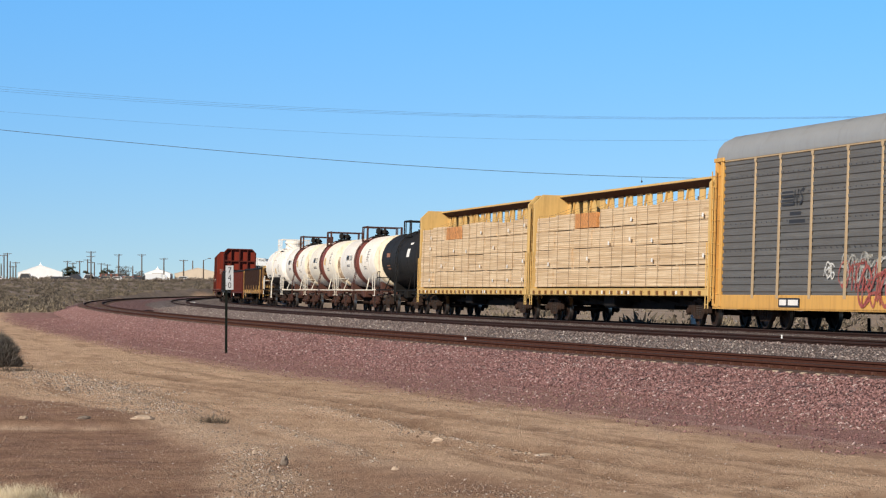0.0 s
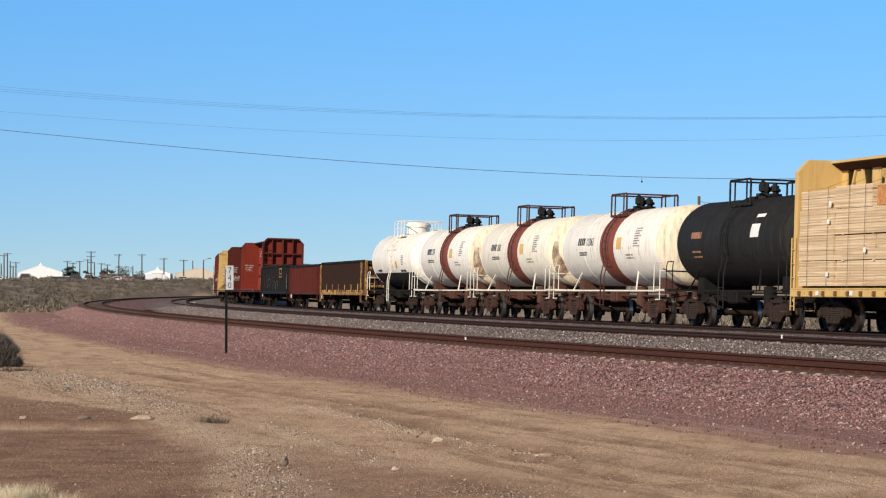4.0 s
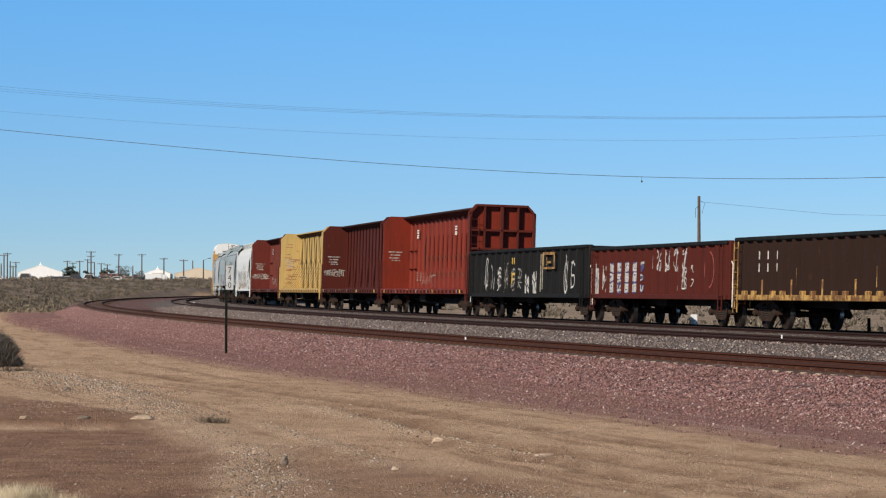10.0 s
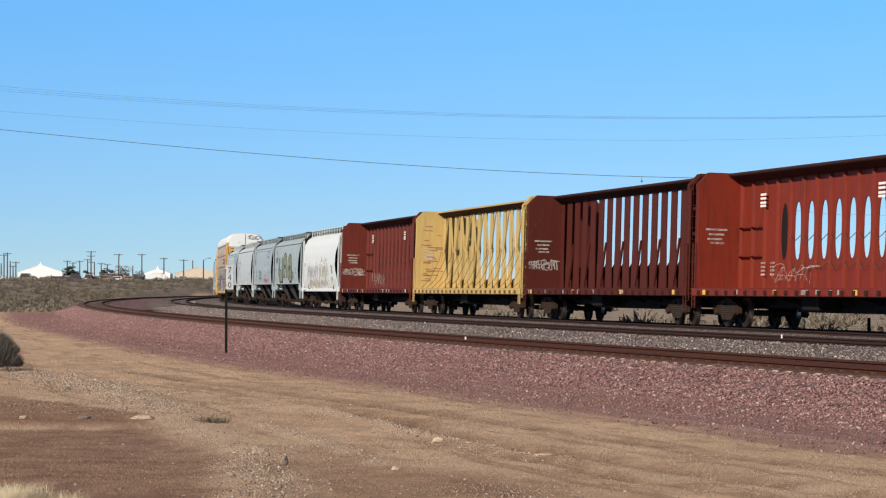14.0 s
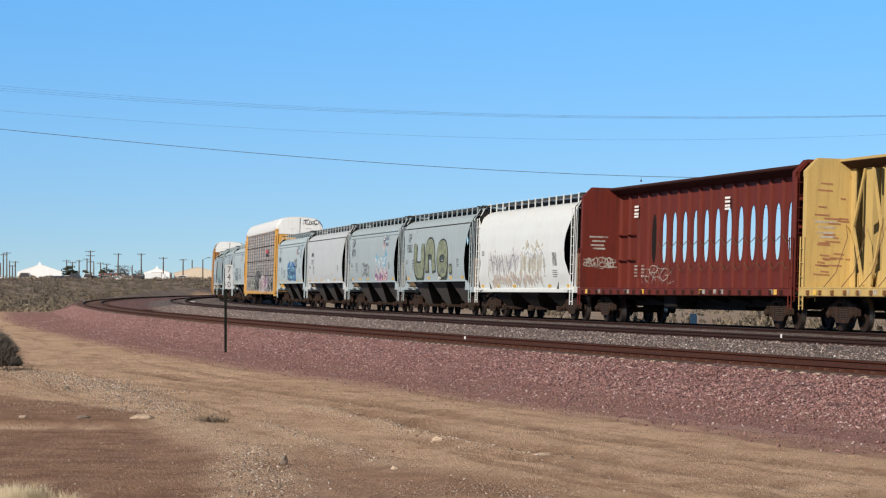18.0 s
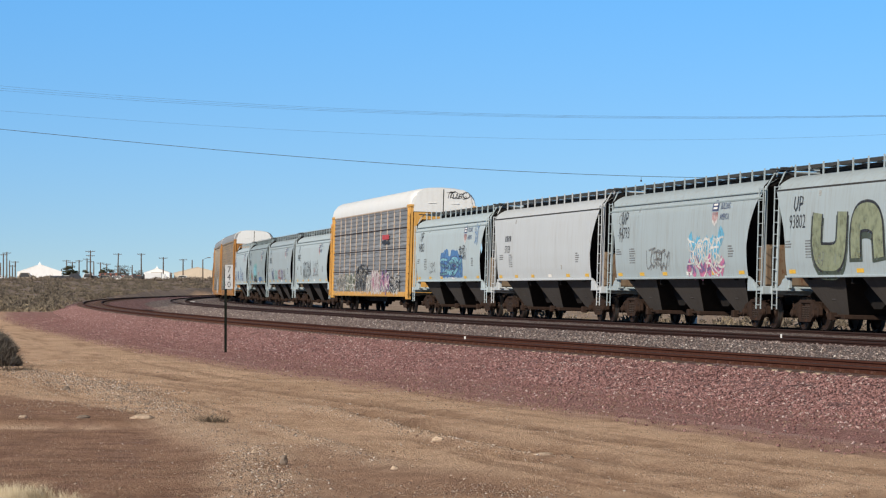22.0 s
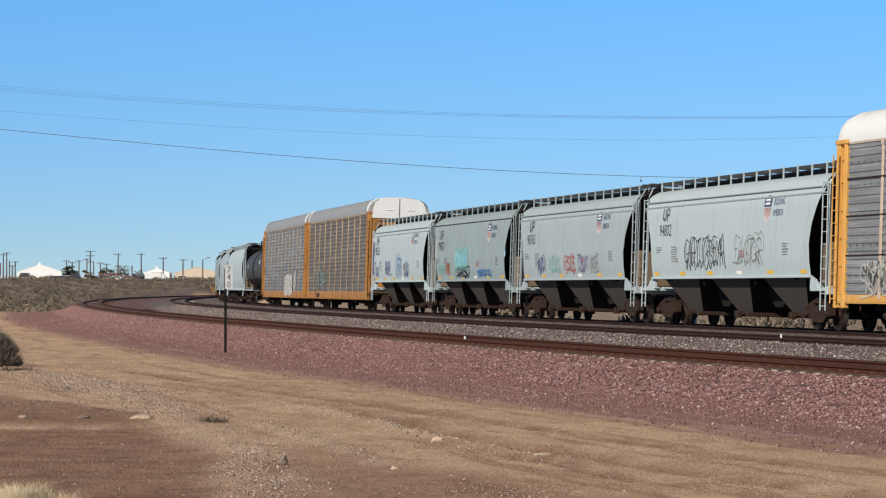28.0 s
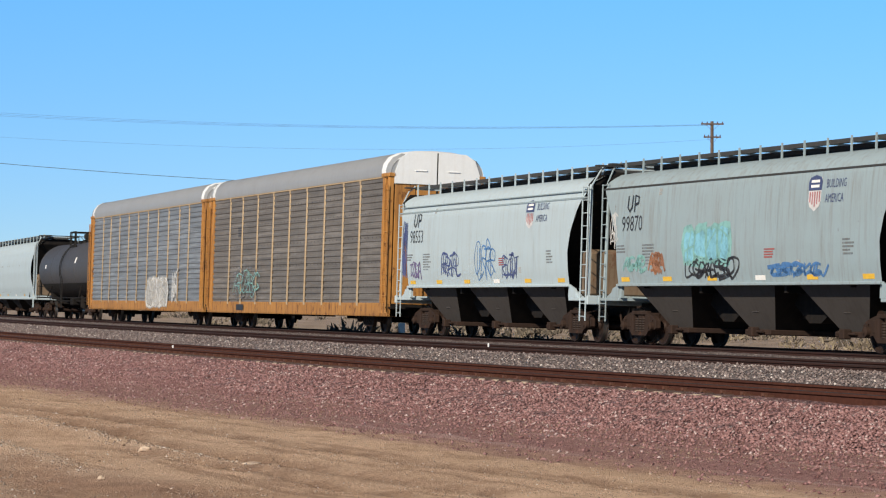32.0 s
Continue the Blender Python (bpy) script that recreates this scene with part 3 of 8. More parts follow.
m_tankblack = paint("tank_black", (0.0135, 0.0135, 0.0135), (0.055, 0.046, 0.038), 0.6, 0.0, 0.55, spec=0.08)
m_hopgrey = paint("hopper_grey", (0.335, 0.400, 0.428), (0.235, 0.228, 0.205), 0.55, 0.0, 0.5)
m_hopgrey2 = paint("hopper_light_grey", (0.395, 0.472, 0.50), (0.30, 0.288, 0.262), 0.45, 0.0, 0.5)
m_hopdull = paint("hopper_dull_grey", (0.270, 0.338, 0.360), (0.19, 0.178, 0.155), 0.7, 0.04, 0.55)
m_hoppale = paint("hopper_pale_grey", (0.465, 0.498, 0.52), (0.36, 0.345, 0.32), 0.5, 0.0, 0.5)
m_tankgrey = paint("tank_dark_grey", (0.050, 0.051, 0.056), (0.09, 0.075, 0.065), 0.6, 0.0, 0.5)
m_hopwhite = paint("hopper_white", (0.64, 0.67, 0.67), (0.42, 0.39, 0.34), 0.35, 0.0, 0.45)
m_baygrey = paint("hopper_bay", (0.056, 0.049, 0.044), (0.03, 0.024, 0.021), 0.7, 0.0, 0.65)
m_grate = plain("dark_walkway", (0.035, 0.035, 0.034), 0.8)
m_galv = paint("galvanised_screen", (0.135, 0.133, 0.128), (0.12, 0.09, 0.07), 0.6, 0.0, 0.5, 0.8, 0.1, 0.25, 0.32)
m_galvblue = paint("galvanised_screen_bluish", (0.205, 0.225, 0.245), (0.12, 0.105, 0.09), 0.5, 0.0, 0.5, 0.8, 0.1, 0.25, 0.55)
m_galvtan = paint("galvanised_screen_tan", (0.165, 0.152, 0.138), (0.09, 0.066, 0.048), 0.75, 0.0, 0.55, 0.8, 0.1, 0.2, 0.55)
m_galvsilver = paint("galvanised_screen_silver", (0.222, 0.234, 0.247), (0.13, 0.115, 0.10), 0.6, 0.0, 0.5, 0.8, 0.1, 0.2, 0.55)
m_brakebox = paint("rusty_brake_stand", (0.165, 0.122, 0.082), (0.10, 0.05, 0.025), 1.0, 0.5, 0.6)
m_roofgalv = paint("galvanised_roof", (0.335, 0.345, 0.35), (0.19, 0.175, 0.16), 0.45, 0.0, 0.5, 0.5, 0.1, 0.3)
m_roofwhite = paint("white_roof", (0.70, 0.715, 0.71), (0.45, 0.42, 0.37), 0.25, 0.0, 0.45)
m_white = plain("white_marking", (0.78, 0.76, 0.72), 0.6, 0, 0.1)
m_ink = plain("black_marking", (0.025, 0.025, 0.028), 0.6, 0, 0.1)
m_amber = plain("yellow_reflector", (0.75, 0.45, 0.05), 0.35, 0, 0.1)
m_tagred = plain("red_marking", (0.45, 0.04, 0.035), 0.5, 0, 0.1)
m_shield = plain("faded_shield_red", (0.42, 0.16, 0.16), 0.6, 0, 0.3)
m_shieldpale = plain("faded_shield_white", (0.56, 0.54, 0.53), 0.6, 0, 0.2)
m_navy = plain("navy_marking", (0.055, 0.07, 0.15), 0.5, 0, 0.1)
m_osb = plain("osb_board", (0.58, 0.255, 0.085), 0.8, 0, 0.6, 9.0, 0.3)
m_strap = plain("dull_strap", (0.17, 0.115, 0.07), 0.7)
m_cable = plain("tie_down_cable", (0.16, 0.09, 0.05), 0.7, 0.3)


def spray(name, c):
    """Thin faded spray paint: patchy, so that what lies under it shows."""
    n = Nodes("spray_" + name)
    grey = sum(c) / 3
    c = tuple(0.85 * a + 0.15 * grey for a in c)
    blot = n.noise(3.2, 6.0, 0.7)
    n.set(n.b.inputs["Alpha"], n.ramp(blot, 0.34, 0.60, 0.15, 0.72) if name in ("pale", "cream", "peach", "lilac", "ochre", "stain", "grey") else n.ramp(blot, 0.30, 0.55, 0.40, 0.93))
    return n.done(n.mix(n.ramp(n.noise(1.1, 3.0), 0.35, 0.65, 0.0, 0.4), c, tuple(0.6 * a for a in c)), 0.6)


SPRAY = {k: spray(k, c) for k, c in dict(
    green=(0.055, 0.075, 0.05), lime=(0.27, 0.31, 0.185), black=(0.03, 0.03, 0.035), white=(0.72, 0.70, 0.66), blue=(0.05, 0.20, 0.48), sky=(0.20, 0.55, 0.68), azure=(0.10, 0.48, 0.74), teal=(0.22, 0.50, 0.46),
    pink=(0.60, 0.14, 0.32), red=(0.45, 0.08, 0.06), rust=(0.42, 0.17, 0.07), purple=(0.20, 0.14, 0.33), pale=(0.58, 0.56, 0.50), grey=(0.20, 0.20, 0.20), cream=(0.60, 0.54, 0.40), lilac=(0.40, 0.41, 0.49), peach=(0.66, 0.53, 0.44), stain=(0.20, 0.09, 0.035), ochre=(0.52, 0.36, 0.20), navy=(0.06, 0.09, 0.26)).items()}


def lumber_material():
    """Sawn boards, edge on: thin lines between boards, each board its own tone."""
    n = Nodes("stacked_lumber")
    mp = n.put("ShaderNodeMapping", Vector=n.co)
    mp.inputs["Scale"].default_value = (0.35, 1.0, 22.0)
    vo = n.put("ShaderNodeTexVoronoi", Scale=1.0, Vector=mp.outputs[0])
    vo.feature = "F1"
    hue = n.put("ShaderNodeSeparateColor", Color=vo.outputs["Color"])
    c = n.mix(hue.outputs[0], (0.50, 0.345, 0.20), (0.75, 0.58, 0.385))
    wv = n.put("ShaderNodeTexWave", Scale=4.2, Distortion=0.6, Vector=n.co)
    wv.wave_type, wv.bands_direction = "BANDS", "Z"
    c = n.mix(n.ramp(wv.outputs["Fac"], 0.12, 0.0, 0.0, 0.55), c, (0.16, 0.10, 0.06))
    c = n.mix(n.ramp(n.noise(1.4, 5.0, 0.6), 0.4, 0.7, 0.0, 0.45), c, (0.52, 0.36, 0.20))
    n.bump(wv.outputs["Fac"], 0.3, 0.01)
    return n.done(c, 0.85)


m_lumber = lumber_material()


# ---- lettering and spray paint, a few millimetres proud of what carries it ----
def text_shape(words, size):
    """Triangles of words in the built-in font, its lower left corner at 0, 0."""
    cu = bpy.data.curves.new("letters", "FONT")
    cu.body, cu.size = words, size
    cu.resolution_u = 2
    ob = bpy.data.objects.new("letters", cu)
    scene.collection.objects.link(ob)
    dg = bpy.context.evaluated_depsgraph_get()
    me = ob.evaluated_get(dg).to_mesh()
    v = [(p.co.x, p.co.y) for p in me.vertices]
    f = [tuple(q.vertices) for q in me.polygons]
    ob.evaluated_get(dg).to_mesh_clear()
    bpy.data.objects.remove(ob)
    bpy.data.curves.remove(cu)
    return v, f


def ribbon(points, width):
    """A brush stroke through (x, z) points."""
    v, f = [], []
    for i, (x, z) in enumerate(points):
        x0, z0 = points[max(i - 1, 0)]
        x1, z1 = points[min(i + 1, len(points) - 1)]
        d = math.hypot(x1 - x0, z1 - z0) or 1.0
        nx, nz = -(z1 - z0) / d * width / 2, (x1 - x0) / d * width / 2
        v += [(x + nx, z + nz), (x - nx, z - nz)]
    for i in range(len(points) - 1):
        f.append((2 * i, 2 * i + 1, 2 * i + 3, 2 * i + 2))
    return v, f


def mark(name, shapes, material, parent, side, lift=0.006, label=""):
    """Flat marks on a car's side facing the camera: shapes of (x, z) points, side(z) the half width there."""
    g = Geo()
    for v, f in shapes:
        g.add([(x, -(side(z) + lift), z) for x, z in v], f)
    me = g.mesh(name, outward=False)
    me.materials.append(material)
    ob = new(name, me)
    ob.parent = parent
    if label:
        tagged(ob, label=label)
    return ob


def words(text, x, z, size, squeeze=1.0):
    """Letters that read from the camera's side: the car's front is on the reader's right."""
    v, f = text_shape(text, size)
    return [(x + a * squeeze, z + b) for a, b in v], f


def bar(x0, x1, z0, z1):
    n = max(1, int((z1 - z0) / 0.12))
    return [(x, z0 + (z1 - z0) * k / n) for k in range(n + 1) for x in (x0, x1)], [(2 * k, 2 * k + 1, 2 * k + 3, 2 * k + 2) for k in range(n)]


def bars(x, z, n, w, h, rnd, pitch=1.7):
    """Lines of small print."""
    return [bar(x, x + w * rnd.uniform(0.6, 1.0), z - i * h * pitch, z - i * h * pitch + h) for i in range(n)]


def blob(x0, x1, z0, z1, rnd, n=18, jag=0.12):
    """A rounded patch."""
    cx, cz = (x0 + x1) / 2, (z0 + z1) / 2
    v = [(cx, cz)]
    for k in range(n):
        a = 2 * math.pi * k / n
        c, s = math.cos(a), math.sin(a)
        r = (abs(c) ** 4 + abs(s) ** 4) ** -0.25 * (1 + rnd.uniform(-jag, jag))
        v.append((cx + (x1 - x0) / 2 * c * r, cz + (z1 - z0) / 2 * s * r))
    ring, v = v[1:], v[:1]
    for q in (0.34, 0.67, 1.0):
        v += [(cx + (a - cx) * q, cz + (b - cz) * q) for a, b in ring]
    f = [(0, k + 1, (k + 1) % n + 1) for k in range(n)]
    for q in (0, 1):
        f += [(q * n + k + 1, (q + 1) * n + k + 1, (q + 1) * n + (k + 1) % n + 1, q * n + (k + 1) % n + 1) for k in range(n)]
    return v, f


STROKES = [[(0.0, 1.0), (0.1, 0.0), (0.5, 0.3), (0.9, 0.0), (1.0, 1.0)], [(0.9, 0.9), (0.2, 1.0), (0.1, 0.6), (0.8, 0.5), (0.9, 0.1), (0.0, 0.0)], [(0.1, 0.0), (0.1, 1.0), (0.8, 0.95), (0.8, 0.55), (0.15, 0.5), (0.9, 0.0)],
           [(0.5, 0.0), (0.0, 0.4), (0.2, 1.0), (0.8, 1.0), (1.0, 0.4), (0.5, 0.0), (0.3, 0.15)], [(0.1, 0.0), (0.15, 0.9), (0.5, 0.6), (0.85, 0.95), (0.9, 0.0)], [(0.95, 0.8), (0.5, 1.0), (0.1, 0.5), (0.5, 0.0), (1.0, 0.3), (0.6, 0.45)],
           [(0.1, 1.0), (0.15, 0.1), (0.4, 0.0), (0.9, 0.2)], [(0.0, 0.9), (1.0, 1.0), (0.5, 0.9), (0.45, 0.0)], [(0.0, 0.0), (0.5, 1.0), (1.0, 0.0), (0.75, 0.4), (0.2, 0.4)]]


def curl(pts, per=5):
    """A smooth line through points."""
    out = []
    p = [pts[0]] + list(pts) + [pts[-1]]
    for i in range(1, len(p) - 2):
        for q in range(per):
            t = q / per
            out.append(tuple(0.5 * (2 * p[i][k] + (p[i + 1][k] - p[i - 1][k]) * t + (2 * p[i - 1][k] - 5 * p[i][k] + 4 * p[i + 1][k] - p[i + 2][k]) * t * t + (3 * p[i][k] - p[i - 1][k] - 3 * p[i + 1][k] + p[i + 2][k]) * t ** 3) for k in (0, 1)))
    out.append(tuple(pts[-1]))
    return out


def scrawl(x0, x1, z0, z1, rnd, n, width):
    """Curly hand-style strokes that spell nothing."""
    out = []
    n = max(4, int(n * 2.2))
    cell = (x1 - x0) / n
    for i in range(n):
        st = rnd.choice(STROKES)
        sl = rnd.uniform(0.05, 0.35)
        lo, hi = z0 + (z1 - z0) * rnd.uniform(0, 0.2), z1 - (z1 - z0) * rnd.uniform(0, 0.25)
        pts = [(x0 + cell * (i - 0.8 + 2.6 * (a + sl * (b - 0.5)) + rnd.uniform(-0.08, 0.08)), lo + (hi - lo) * (b + rnd.uniform(-0.08, 0.08))) for a, b in st]
        out.append(ribbon(curl(pts), width * rnd.uniform(0.45, 0.95)))
    return out


def piece(parent, side, x0, x1, z0, z1, fill_col, line_col, seed, n=5, shade_col=None):
    """A filled graffiti piece: a row of fat letters that spell nothing, outlined, on a cloud."""
    rnd = random.Random(seed)
    cell = (x1 - x0) / n
    if shade_col:
        mark("spray_cloud", [blob(x0 + cell * i - 0.1, x0 + cell * (i + 1) + 0.1, z0 - 0.08, z1 + rnd.uniform(0.0, 0.12), rnd, 14, 0.16) for i in range(n)], SPRAY[shade_col], parent, side, 0.005)
    fills, lines = [], []
    for i in range(n):
        a, b = x0 + cell * i + 0.02, x0 + cell * (i + 1) - 0.02
        lo, hi = z0 + rnd.uniform(0, 0.1), z1 - rnd.uniform(0, 0.12)
        fills.append(blob(a, b, lo, hi, rnd, 16, 0.14))
        v = fills[-1][0]
        ring = v[-16:] + [v[-16]]
        lines.append(ribbon(ring, 0.06))
        for _ in range(2):
            p, q = rnd.choice(ring), rnd.choice(ring)
            lines.append(ribbon([p, ((p[0] + q[0]) / 2 + rnd.uniform(-0.1, 0.1), (p[1] + q[1]) / 2), q], 0.05))
    tagged(mark("spray_fill", fills, SPRAY[fill_col], parent, side, 0.008), kind="stuff")
    tagged(mark("spray_outline", lines, SPRAY[line_col], parent, side, 0.011), kind="stuff")


def wild(parent, side, x0, x1, z0, z1, back, line, shade_col, seed):
    """A faded piece of tall spiky interlocked strokes that spell nothing."""
    rnd = random.Random(seed)
    n = max(5, int((x1 - x0) / 0.42))
    cell = (x1 - x0) / n
    under, over, thin = [], [], []
    for i in range(n):
        a = x0 + cell * i
        lo, hi = z0 + rnd.uniform(-0.1, 0.25), z1 - rnd.uniform(0.0, 0.45)
        k = rnd.uniform(-0.3, 0.3)
        under.append(ribbon([(a + k, lo), (a + cell * 0.5 + k * 0.3, (lo + hi) / 2), (a + cell * 0.7 - k, hi)], cell * 0.8))
        over.append(ribbon([(a + k, lo + 0.1), (a + cell * 0.3, hi), (a + cell * 0.8, lo + 0.2), (a + cell * 1.2 - k, hi - 0.15)], 0.11))
        if rnd.random() < 0.7:
            thin.append(ribbon([(a - cell * 0.4, (lo + hi) / 2 + k), (a + cell * 0.5, hi - 0.3), (a + cell * 1.3, (lo + hi) / 2 - k)], 0.07))
    for shapes, key, lift in ((under, back, 0.006), (over, shade_col, 0.009), (thin, line, 0.012)):
        tagged(mark("spray_strokes", shapes, SPRAY[key], parent, side, lift), kind="stuff")


def tag(parent, side, x0, x1, z0, z1, col, seed, n=4, width=0.07):
    ob = mark("spray_tag", scrawl(x0, x1, z0, z1, random.Random(seed), n, width), SPRAY[col], parent, side, 0.009)
    tagged(ob, kind="stuff")


# ---- running gear, shared by all cars ----
WHEEL_R = 0.457


def gear_meshes(casting):
    """Wheels, frames, springs and couplers of a truck, its castings in the given paint."""
    out = {}
    for key, sgn in (("near", -1), ("far", 1)):
        g = Geo()
        y = sgn * 0.755
        prof = [(0.10, 0.10), (0.13, 0.09), (0.16, 0.035), (0.36, 0.02), (0.395, 0.065), (WHEEL_R, 0.065), (WHEEL_R, -0.045), (WHEEL_R + 0.027, -0.055), (WHEEL_R + 0.025, -0.075), (0.395, -0.075), (0.36, -0.02), (0.16, -0.03), (0.10, -0.09)]
        g.lathe([(r, y + sgn * h) for r, h in prof], (0, 0, WHEEL_R), "y", 24)
        me = g.mesh("wheel", 35)
        me.materials.append(m_wheel)
        me.materials.append(m_tread)
        for p in me.polygons:
            c = p.center
            if abs(math.hypot(c.x, c.z - WHEEL_R) - WHEEL_R) < 0.03 and abs(p.normal.y) < 0.9:
                p.material_index = 1
        out["wheel_" + key] = me
        g = Geo()
        ys = (sgn * 0.98, sgn * 1.10)
        y0, y1 = min(ys), max(ys)
        g.prism([(-1.12, 0.60), (-1.12, 0.42), (-0.98, 0.36), (-0.92, 0.62), (-0.86, 0.62), (-0.80, 0.36), (-0.66, 0.38), (-0.46, 0.22), (0.46, 0.22), (0.66, 0.38), (0.80, 0.36), (0.86, 0.62),
                 (0.92, 0.62), (0.98, 0.36), (1.12, 0.42), (1.12, 0.60), (0.95, 0.70), (0.55, 0.80), (0.38, 0.80), (0.34, 0.34), (-0.34, 0.34), (-0.38, 0.80), (-0.55, 0.80), (-0.95, 0.70)], "y", y0, y1)
        g.box(-0.5, 0.5, y0 - 0.01, y1 + 0.01, 0.74, 0.84, 0.02)
        for a in (-0.62, 0.62):
            g.box(a - 0.07, a + 0.07, y0 - 0.015, y1 + 0.015, 0.42, 0.72, 0.02)
        me = g.mesh("side_frame")
        me.materials.append(casting)
        out["frame_" + key] = me
        g = Geo()
        for a in (-0.22, 0.0, 0.22):
            prof = []
            for i in range(13):
                prof.append((0.085 if i % 2 else 0.065, 0.30 + 0.36 * i / 12))
            g.lathe(prof, (a, sgn * 1.04, 0), "z", 10)
        me = g.mesh("spring_set", 40)
        me.materials.append(m_spring)
        out["spring_" + key] = me
        g = Geo()
        for a in (0.0,):
            g.lathe([(0.03, sgn * 1.10), (0.115, sgn * 1.10), (0.115, sgn * 1.19), (0.06, sgn * 1.21), (0.05, sgn * 1.23)], (a, 0, WHEEL_R), "y", 12)
        me = g.mesh("bearing_cap", 40)
        me.materials.append(casting)
        out["caps_" + key] = me
    g = Geo().tube([(0, -0.98, WHEEL_R), (0, 0.98, WHEEL_R)], 0.085, 10)
    me = g.mesh("axle", 40)
    me.materials.append(m_wheel)
    out["axle"] = me
    g = Geo().box(-0.20, 0.20, -1.06, 1.06, 0.58, 0.80, 0.03).box(-0.35, 0.35, -0.4, 0.4, 0.78, 0.90)
    for a in (-0.45, 0.45):
        g.box(a - 0.06, a + 0.06, -0.9, 0.9, 0.36, 0.50, 0.01)
    me = g.mesh("bolster")
    me.materials.append(casting)
    out["bolster"] = me
    g = Geo().box(0.0, 0.62, -0.13, 0.13, 0.74, 0.98, 0.03).box(0.55, 0.80, -0.17, 0.17, 0.70, 1.02, 0.05).tube([(0.1, -0.45, 0.8), (0.35, -0.5, 0.55), (0.75, -0.42, 0.42)], 0.03, 6)
    g.tube([(0.05, -1.45, 0.75), (0.1, -0.6, 0.95), (0.4, -0.2, 1.0)], 0.018, 5)
    me = g.mesh("coupler")
    me.materials.append(casting)
    out["coupler"] = me
    return out


GEAR = gear_meshes(m_truck)
GEAR_RUST = gear_meshes(m_rustcast)


def add_trucks(car, at, coupler_x, gear=GEAR):
    """Two trucks at +-at along the car, and a coupler at each end."""
    for sx in (-1, 1):
        tr = part("truck", gear["bolster"], None, car, "rusty brown cast steel truck on two axles")
        tr.location = (sx * at, 0, 0)
        for a in (-0.89, 0.89):
            for key in ("near", "far"):
                wh = part("wheel", gear["wheel_" + key], None, tr)
                wh.location = (a, 0, 0)
            ax = part("axle", gear["axle"], None, tr)
            ax.location = (a, 0, 0)
        for key in ("near", "far"):
            part("side_frame", gear["frame_" + key], None, tr)
            part("spring_set", gear["spring_" + key], None, tr)
            for a in (-0.89, 0.89):
                part("bearing_cap", gear["caps_" + key], None, tr).location = (a, 0, 0)
        cp = part("coupler", gear["coupler"], None, car)
        cp.location = (sx * (coupler_x - 0.78), 0, 0)
        if sx < 0:
            cp.rotation_euler = (0, 0, math.pi)


def ladder_geo(x, y, z0, z1, width=0.42, step=0.34, along_x=True, r=0.014):
    """Two stiles and rungs; it stands along x on a side, or along y on an end."""
    g = Geo()
    for d in (-width / 2, width / 2):
        p = (x + d, y) if along_x else (x, y + d)
        g.tube([(p[0], p[1], z0), (p[0], p[1], z1)], r * 1.4, 5)
    z = z0 + 0.12
    while z < z1:
        a = (x - width / 2, y, z) if along_x else (x, y - width / 2, z)
        b = (x + width / 2, y, z) if along_x else (x, y + width / 2, z)
        g.tube([a, b], r, 5)
        z += step
    return g
# ---- kinds of cars; x runs forward along the car, -y is the side towards the camera ----
TRAIN = []                                  # car, its middle, its coupled length


def flat(w):
    return lambda z: w


